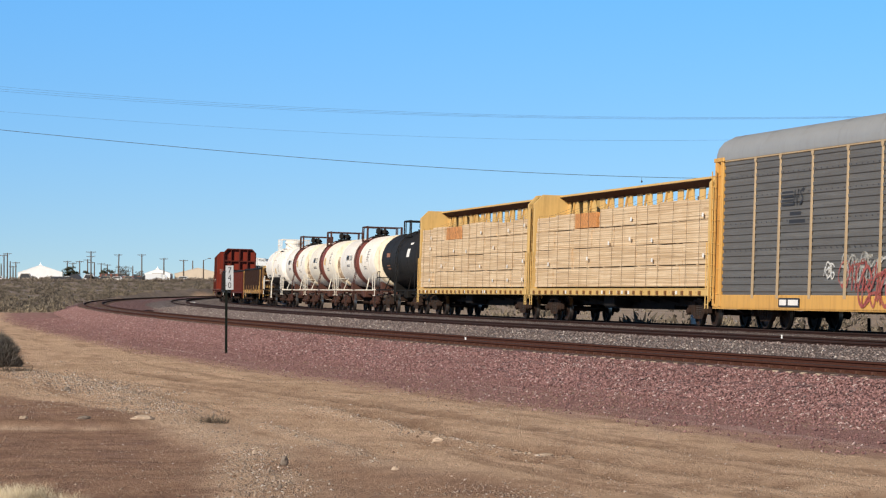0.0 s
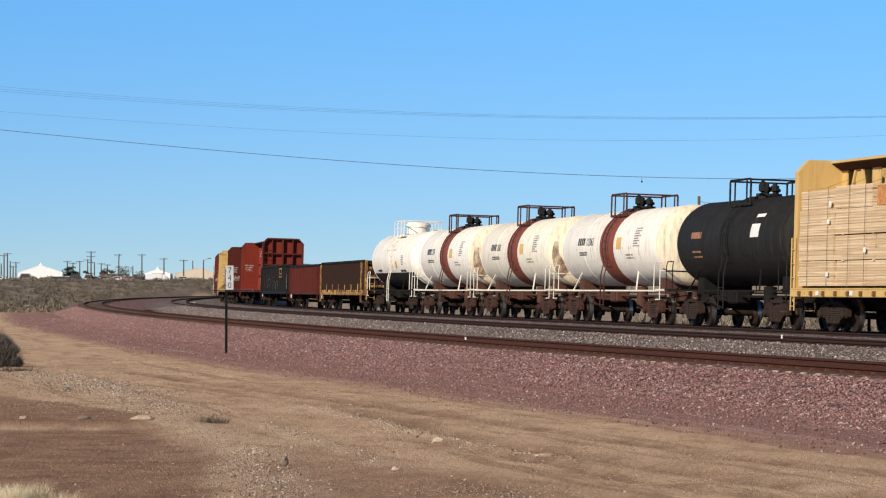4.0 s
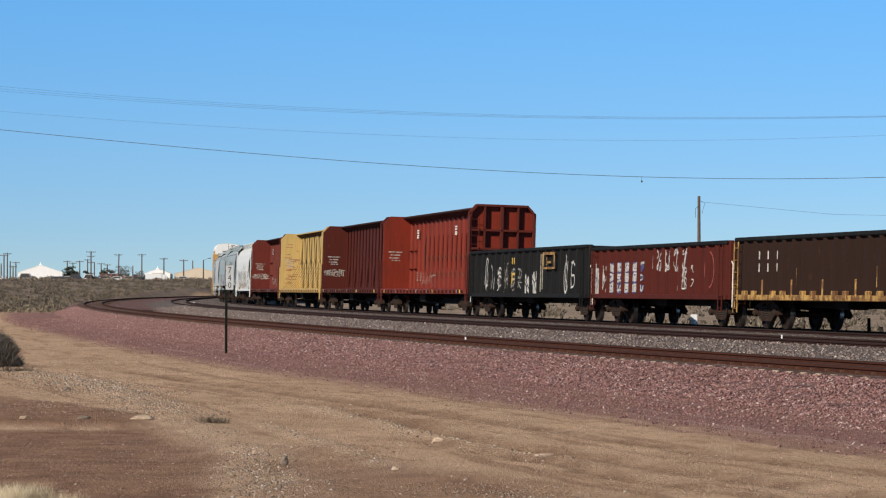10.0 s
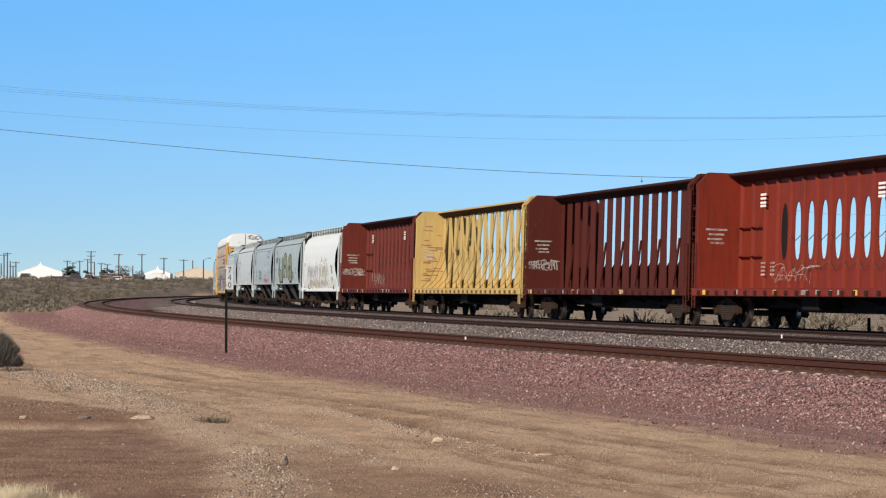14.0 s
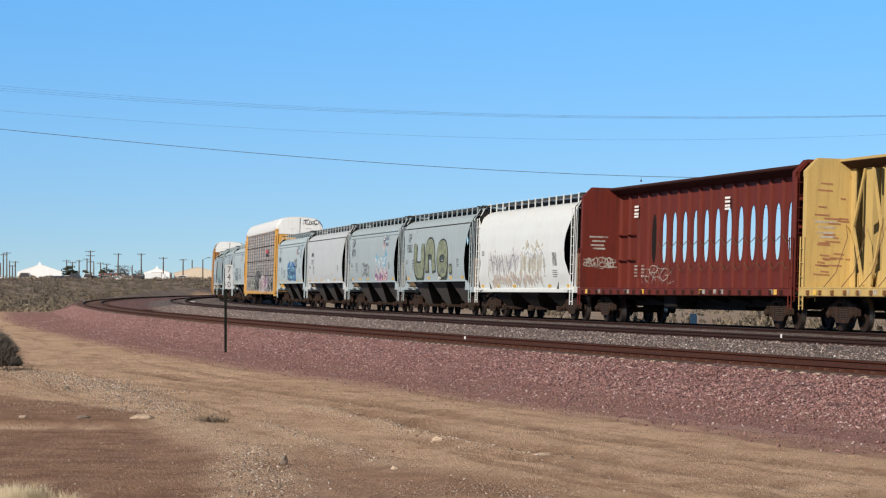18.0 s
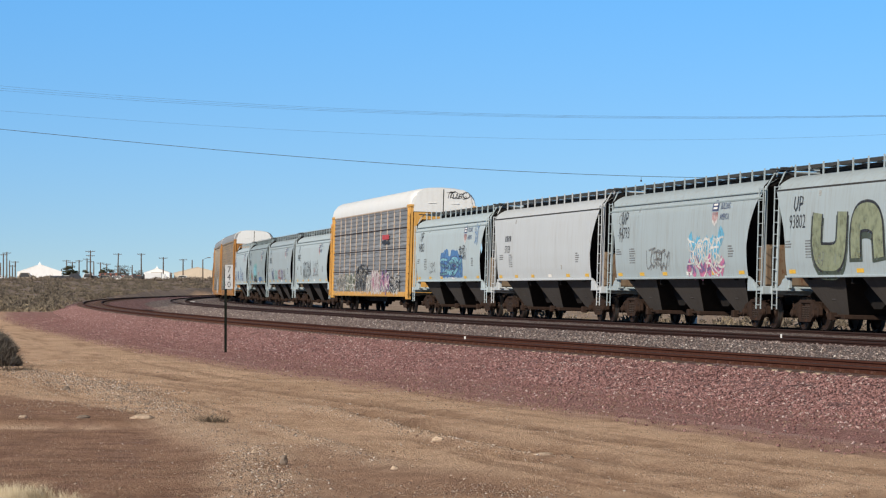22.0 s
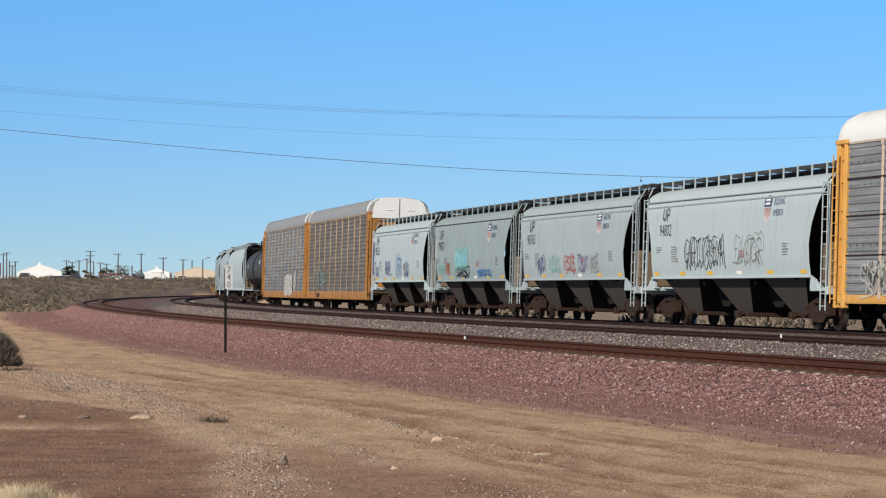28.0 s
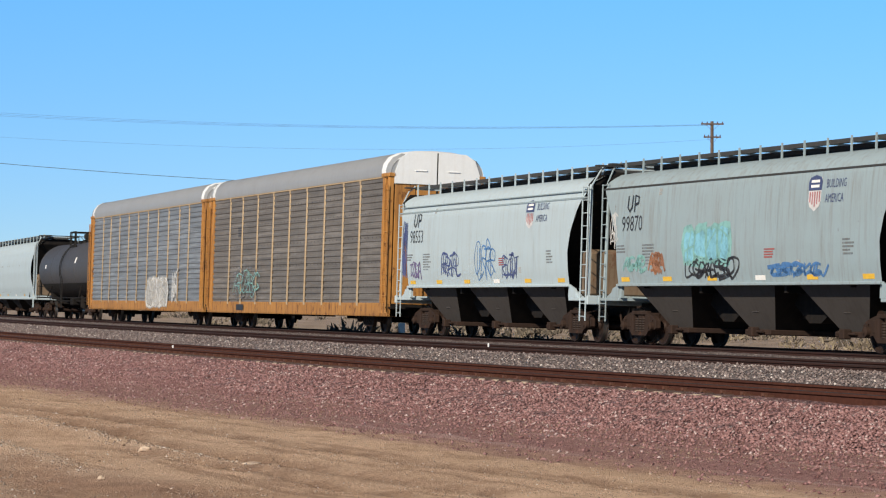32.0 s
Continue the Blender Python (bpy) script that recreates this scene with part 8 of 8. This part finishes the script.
# ---- poles and wires ----
m_wood = plain("weathered_pole_wood", (0.115, 0.080, 0.058), 0.9, 0, 0.3, 8.0, 0.3)
m_wire = plain("dark_wire", (0.05, 0.05, 0.055), 0.6, 0.2, 0.1, 1.0, 0)
m_glass = plain("brown_insulator", (0.10, 0.05, 0.035), 0.3, 0, 0.1)


def sky_at(px, py, dist):
    """A place at that distance, given where it stands in the view: thousandths right of the axis and above the horizon."""
    return (px / 1000 * dist, dist, EYE[2] + py / 1000 * dist)


def utility_pole(label, x, y, top, r=0.16, arms=(), lean=0.0, cat="utility pole"):
    pole = thing("utility_pole", label, cat, "utility poles")
    z0 = float(terrain(x, y))
    pole.location = (x, y, z0)
    h = top - z0
    part("shaft", Geo().tube([(0, 0, -0.5), (lean * 0.5, 0, h * 0.5), (lean, 0, h)], [r, r * 0.9, r * 0.75], 10), m_wood, pole, smooth_angle=40)
    for dz, half in arms:
        part("crossarm", Geo().box(-half, half, -0.06 - r * 0.8, 0.06 - r * 0.8, h - dz - 0.07, h - dz + 0.07, 0.01), m_wood, pole)
        part("arm_brace", Geo().tube([(-half * 0.6, -r, h - dz - 0.05), (0, -r, h - dz - 0.6), (half * 0.6, -r, h - dz - 0.05)], 0.02, 4), m_clip, pole)
        for q in (-0.9, -0.45, 0.45, 0.9):
            part("insulator", Geo().lathe([(0.03, 0.0), (0.06, 0.03), (0.035, 0.07), (0.055, 0.10), (0.02, 0.16)], (q * half, -r * 0.8, h - dz + 0.07), "z", 8), m_glass, pole)
    return pole


# behind the train
x, y, z = sky_at(85.5, 32.3, 265)
bare = utility_pole("tall bare wooden utility pole behind the tracks", x, y, z, 0.17)
org = Vector(bare.location)


def local(points):
    return [Vector(p) - org for p in points]


part("service_wire", Geo().tube(local([(x + 0.1, y, z - 0.5), sky_at(105, 28.6, 266), sky_at(130, 26.2, 268), sky_at(165, 25.5, 270)]), 0.013, 4), m_wire, bare)
part("loose_wire", Geo().tube(local([(x - 0.05, y - 0.15, z - 0.9), (x - 0.32, y - 0.2, z - 1.1), (x - 0.32, y - 0.2, z - 1.9)]), 0.02, 5), m_wire, bare)
part("loose_wire", Geo().tube(local([(x + 0.05, y - 0.15, z - 0.4), (x + 0.5, y - 0.2, z - 0.6), (x + 0.25, y - 0.2, z - 1.6)]), 0.015, 5), m_wire, bare)
x2, y2, z2 = sky_at(189.2, 61.2, 270)
utility_pole("tall wooden utility pole with two crossarms", x2, y2, z2, 0.20, ((0.25, 1.05), (1.45, 0.80)))


def wire(label, knots, dist, r):
    """A wire through points of the view, smoothly sagging."""
    k = np.array(knots, float)
    c = np.polyfit(k[:, 0], k[:, 1], 3)
    xs = np.linspace(k[0, 0] - 60, k[-1, 0], 40)
    return solid("power_wire", Geo().tube([sky_at(a, float(np.polyval(c, a)), dist) for a in xs], r, 4), m_wire, label, "wire", "power wires")


low_wire = wire("dark sagging power wire across the sky", [(-147.9, 54.5), (-72.5, 47.3), (3.0, 41.6), (66.4, 38.9), (106.8, 38.0), (137.0, 38.3), (189.2, 40.5)], 270, 0.031)
hx, hy, hz = sky_at(66.4, 38.9, 270)
part("hanging_weight", Geo().tube([(hx, hy, hz), (hx, hy, hz - 0.38)], 0.018, 5).lathe([(0.03, -0.55), (0.08, -0.51), (0.08, -0.42), (0.03, -0.36)], (hx, hy, hz), "z", 8), m_wire, low_wire)
for d in (0.0, 0.8, 1.5):
    wire("thin faint power wire high in the sky", [(-147.9, 69.0 - d), (-72.5, 63.3 - d * 0.8), (3.0, 60.1 - d * 0.5), (78.5, 58.6 - d * 0.4), (135.0, 58.9 - d * 0.3), (189.2, 60.2 - d * 0.2)], 269.85, 0.010)
wire("thin faint telephone wire in the sky", [(-147.9, 60.6), (-72.5, 55.5), (3.0, 51.8), (66.4, 50.9), (110.0, 51.3), (148.0, 52.9), (189.2, 55.0)], 270, 0.009)

# white and black posts behind the tracks
for px, dist, r, h, m_, lab in ((83.8, 118, 0.13, 0.75, m_signwhite, "white marker post behind the tracks"), (142.2, 96, 0.05, 0.8, m_post, "thin dark post behind the tracks")):
    x, y, z = sky_at(px, 0, dist)
    ob = solid("trackside_post", Geo().box(-r, r, -r, r, -0.3, h, 0.015), m_, lab, "post")
    ob.location = (x, y, float(terrain(x, y)))

# ---- the distant settlement ----
FAR = 860.0


def far_x(px, dist=FAR):
    return (px - 784) / 5300 * dist


def far_z(py, dist=FAR):
    return EYE[2] + (518 - py) / 5300 * dist


m_tent = plain("white_canvas", (0.93, 0.92, 0.90), 0.7, 0, 0.06, 0.6, 0.05)
m_shed = plain("cream_metal_siding", (0.66, 0.55, 0.42), 0.6, 0, 0.08, 0.6, 0.05)
m_shedroof = plain("pale_metal_roof", (0.62, 0.54, 0.44), 0.5, 0, 0.08, 0.5, 0.05)
m_brick = plain("dull_red_wall", (0.26, 0.105, 0.075), 0.9, 0, 0.2, 0.8, 0.1)
m_paleroof = plain("pale_roof", (0.52, 0.47, 0.42), 0.8, 0, 0.15, 0.6, 0.1)
m_dark = plain("dark_opening", (0.04, 0.04, 0.042), 0.5, 0, 0.1)


def hall(label, px0, px1, py_base, py_eave, py_ridge, depth, wall_mat, roof_mat, dist, turn=0.0, door=True):
    """A gabled hall whose gable end faces the tracks."""
    x0, x1 = far_x(px0, dist), far_x(px1, dist)
    zb, ze, zr = float(terrain((x0 + x1) / 2, dist)) - 0.2, far_z(py_eave, dist), far_z(py_ridge, dist)
    cx, hw = (x0 + x1) / 2, (x1 - x0) / 2
    b = thing("hall_building", label, "building", "distant halls")
    b.location = (cx, dist, 0)
    b.rotation_euler = (0, 0, radians(turn))
    part("wall", Geo().prism([(-hw, zb), (hw, zb), (hw, ze), (0, zr), (-hw, ze)], "y", 0.0, depth), wall_mat, b)
    for sgn in (-1, 1):
        nz = 0.12
        part("roof", Geo().prism([(0, zr + 0.02), (0, zr + nz), (sgn * (hw + 0.15), ze + nz - 0.05), (sgn * (hw + 0.15), ze - 0.05)], "y", -0.05, depth + 0.3), roof_mat, b)
    if roof_mat is m_tent:
        part("ridge_vent", Geo().box(-0.4, 0.4, 1.0, 1.8, zr - 0.1, zr + 0.3, 0.05).box(-0.1, 0.1, 1.3, 1.5, zr + 0.25, zr + 0.8), m_tent, b)
    if door:
        part("door", Geo().box(-1.6, 1.6, -0.06, 0.02, zb, zb + 2.6), m_dark if roof_mat is not m_tent else m_paleroof, b)
    return b


hall("white gabled canvas hall on the plain", 33, 110, 497, 482, 469, 26, m_tent, m_tent, 870, 8.5, False)
b = hall("white gabled canvas hall beside a cream shed", 256, 301, 498, 484, 476, 20, m_tent, m_tent, 880, 3)
hall("long cream metal shed with a low roof", 309, 392, 498, 484, 474, 30, m_shed, m_shedroof, 890, 5, False)


def low_house(label, px0, px1, py_base, py_top, dist, wall_mat, roof_mat):
    x0, x1 = far_x(px0, dist), far_x(px1, dist)
    zb, zt = float(terrain((x0 + x1) / 2, dist)) - 0.2, far_z(py_top, dist)
    cx, hw = (x0 + x1) / 2, (x1 - x0) / 2
    b = thing("house", label, "house", "distant houses")
    b.location = (cx, dist, 0)
    ze = zb + (zt - zb) * 0.62
    part("wall", Geo().box(-hw, hw, 0, 7, zb, ze), wall_mat, b)
    part("roof", Geo().prism([(-0.4, ze), (7.4, ze), (3.5, zt)], "x", -hw - 0.4, hw + 0.4), roof_mat, b)
    for k in range(3):
        wx = -hw + 2 * hw * (k + 0.5) / 3
        part("window", Geo().box(wx - 0.5, wx + 0.5, -0.04, 0.03, zb + 1.2, zb + 2.2), m_dark, b)
    return b


low_house("low red house with a pale roof", 178, 206, 498, 484, 885, m_brick, m_brick)
low_house("low house with a pale dusty roof", 206, 246, 498, 488, 880, m_paleroof, m_brick)
low_house("small pale house among trees", 112, 132, 498, 488, 900, m_paleroof, m_paleroof)


def vehicle(label, px, dist, col, long_=4.6, high=1.55, box_=False):
    """A parked vehicle seen from its side."""
    v = thing("parked_vehicle", label, "vehicle", "parked vehicles")
    x = far_x(px, dist)
    v.location = (x, dist - 14, float(terrain(x, dist - 14)))
    h = long_ / 2
    if box_:
        part("body", Geo().box(-h, h * 0.55, -1.1, 1.1, 0.6, high, 0.05), col, v)
        part("cab", Geo().prism([(h * 0.58, 0.5), (h, 0.5), (h, 1.2), (h * 0.85, 2.0), (h * 0.58, 2.1)], "y", -1.0, 1.0), col, v)
    else:
        part("body", Geo().prism([(-h, 0.4), (h, 0.4), (h, 0.85), (h * 0.5, 0.95), (h * 0.25, high), (-h * 0.6, high), (-h * 0.85, 0.95), (-h, 0.9)], "y", -0.85, 0.85), col, v)
        part("side_windows", Geo().prism([(h * 0.40, 1.0), (h * 0.2, high - 0.1), (-h * 0.55, high - 0.1), (-h * 0.72, 1.0)], "y", -0.87, -0.84), m_dark, v)
    for wx in (-h * 0.6, h * 0.6):
        part("wheel", Geo().lathe([(0.02, -0.9), (0.34, -0.9), (0.34, -0.68), (0.02, -0.68)], (wx, 0, 0.34), "y", 12), m_dark, v)


m_carwhite = plain("white_car_paint", (0.75, 0.75, 0.74), 0.3, 0, 0.05)
m_carblue = plain("dark_car_paint", (0.05, 0.047, 0.05), 0.3, 0, 0.05)
m_cartan = plain("tan_car_paint", (0.36, 0.30, 0.22), 0.4, 0, 0.05)
for px, col, lab, ln, hi, bx in ((134, m_carwhite, "white parked car in the settlement", 4.6, 1.5, False), (146, m_carblue, "dark parked van in the settlement", 5.0, 2.0, False),
                                 (171, m_carwhite, "white parked van in the settlement", 5.2, 2.1, False), (239, m_cartan, "tan parked car beside pale houses", 4.6, 1.5, False),
                                 (285, m_carwhite, "white parked trailer before the canvas hall", 6.0, 2.3, True), (334, m_carwhite, "white parked car before the shed", 4.6, 1.5, False),
                                 (12, m_carwhite, "white parked car at the settlement's edge", 4.6, 1.5, False), (60, m_cartan, "tan parked van before the canvas hall", 5.4, 2.2, False),
                                 (128, m_carblue, "dark parked flatbed truck by the trees", 8.5, 1.4, True), (178, m_carblue, "dark parked car before the red house", 4.8, 1.5, False), (200, m_cartan, "tan parked pickup before the red house", 5.2, 1.7, False),
                                 (219, m_carwhite, "white parked car before pale houses", 4.8, 1.5, False), (258, m_carblue, "dark parked car beside the canvas hall", 4.6, 1.5, False), (273, m_carblue, "dark parked van before the canvas hall", 5.0, 1.9, False)):
    vehicle(lab, px, 858, col, ln, hi, bx)


def far_tree(label, px, py_top, width, dist, seed, dead=False):
    rng = np.random.default_rng(seed)
    x = far_x(px, dist)
    zb = float(terrain(x, dist))
    h = far_z(py_top, dist) - zb
    t = thing("tree", label, "tree", "distant trees")
    t.location = (x, dist, zb)
    g = Geo().tube([(0, 0, -0.3), (0.1, 0, h * 0.35), (0.0, 0.1, h * 0.8)], [0.22, 0.16, 0.05], 6)
    for k in range(7):
        a = 2 * math.pi * k / 7
        g.tube([(0.05, 0, h * (0.3 + 0.05 * k)), (math.cos(a) * width * 0.25, math.sin(a) * width * 0.25, h * (0.5 + 0.05 * k)), (math.cos(a) * width * 0.42, math.sin(a) * width * 0.42, h * (0.62 + 0.04 * k))], [0.09, 0.05, 0.02], 4)
    part("trunk", g, m_twig, t)
    tris = []
    for k in range(16):
        c = np.array([rng.uniform(-0.42, 0.42) * width, rng.uniform(-0.42, 0.42) * width, h * rng.uniform(0.38, 0.86)])
        tris.append(tuft(rng, 60 if not dead else 18, width * rng.uniform(0.12, 0.22), h * 0.22, 0.09) + c)
    new("crown", tri_mesh("crown", tris, m_leafdark if not dead else m_twig)).parent = t


for px, py, w_, lab, dead in ((124, 470, 3.4, "dark evergreen tree among the poles", False), (132, 477, 2.6, "small dark tree among the poles", False), (157, 478, 3.2, "dark tree beside a tall pole", False), (190, 474, 3.6, "dark tree over a red house", False),
                              (214, 470, 5.0, "bare brown winter tree in the settlement", True), (222, 476, 4.0, "bare brown winter tree in the settlement", True), (247, 479, 3.0, "bare brown winter tree in the settlement", True), (118, 480, 2.4, "dark shrubby tree by the canvas hall", False), (181, 481, 2.4, "dark shrubby tree by a red house", False)):
    far_tree(lab, px, py, w_, 895, int(px * 7 + py), dead)
# dry shrubs before the canvas hall
rng = np.random.default_rng(77)
for px, w_, h_ in ((36, 4.0, 1.2), (49, 3.0, 1.6), (57, 2.6, 1.9), (80, 3.6, 1.4), (88, 4.0, 1.8), (97, 3.0, 1.2)):
    x = far_x(px, 850)
    ob = thing("dry_shrub", "tall tan dry shrub before the canvas hall", "shrub", "dry shrubs")
    ob.location = (x, 850, float(terrain(x, 850)))
    new("foliage", tri_mesh("foliage", [tuft(rng, 420, w_ * 0.5, h_, 0.10)], m_drygrass)).parent = ob
n = 260
px = rng.uniform(0, 400, n)
y = rng.uniform(828, 850, n)
scrub_field("settlement_brush", "tall brown brush before the settlement", (px - 784) / 5300 * y, y, rng, 1.15, m_tallbrush, 60)
# the row of poles
POLES = [(2, 466, 870, 0), (7, 450, 860, 1), (13, 447, 850, 1), (18, 462, 900, 0), (23, 470, 930, 1), (28, 463, 900, 1), (110, 477, 930, 0), (119, 461, 900, 1), (129, 464, 930, 1), (141, 461, 890, 1), (155, 458, 910, 1), (161, 444, 840, 2), (167, 464, 930, 0), (179, 465, 940, 1),
         (190, 467, 950, 1), (209, 449, 850, 1), (235, 470, 930, 0), (251, 449, 850, 1), (290, 456, 850, 1), (325, 459, 850, 1), (341, 461, 900, 0), (360, 460, 860, 3), (389, 463, 880, 1)]
for px, py, dist, arm in POLES:
    x = far_x(px, dist)
    arms = {0: (), 1: ((0.3, 1.2),), 2: ((0.3, 1.4), (1.5, 1.2), (3.2, 1.0)), 3: ()}[arm]
    p = utility_pole("distant wooden utility pole on the plain", x, dist, far_z(py, dist), 0.20, arms, 0.25 if px == 209 else 0.0)
    if arm == 3:
        hh = far_z(py, dist) - float(terrain(x, dist))
        part("lamp_arm", Geo().tube([(0, 0, hh - 0.3), (0.5, 0, hh + 0.2), (1.6, 0, hh + 0.5)], 0.06, 5).box(1.3, 2.2, -0.2, 0.2, hh + 0.4, hh + 0.62, 0.03), m_wood, p)
# ---- what moves: the train, coupled car by car, along its track ----
SPEED, GAIN = 14.633, 0.03532       # metres a second at 16 s, and its growth


def car_pose(u, length, t):
    s = u - SPEED * (t - 16) - GAIN * (t - 16) ** 2 / 2
    h = length * 0.33
    x0, y0, _ = along(s - h)
    x1, y1, _ = along(s + h)
    z0, z1 = float(rail_z(s - h)), float(rail_z(s + h))
    head = math.atan2(y0 - y1, x0 - x1)
    climb = math.atan2(z0 - z1, 2 * h)
    return Matrix.Translation(((x0 + x1) / 2, (y0 + y1) / 2, (z0 + z1) / 2)) @ Matrix.Rotation(head, 4, "Z") @ Matrix.Rotation(-climb, 4, "Y") @ Matrix.Rotation(-CANT, 4, "X")


def motions():
    for car, u, length in TRAIN:
        walk(car, [(t, car_pose(u, length, t)) for t in range(0, 33)])


motions()
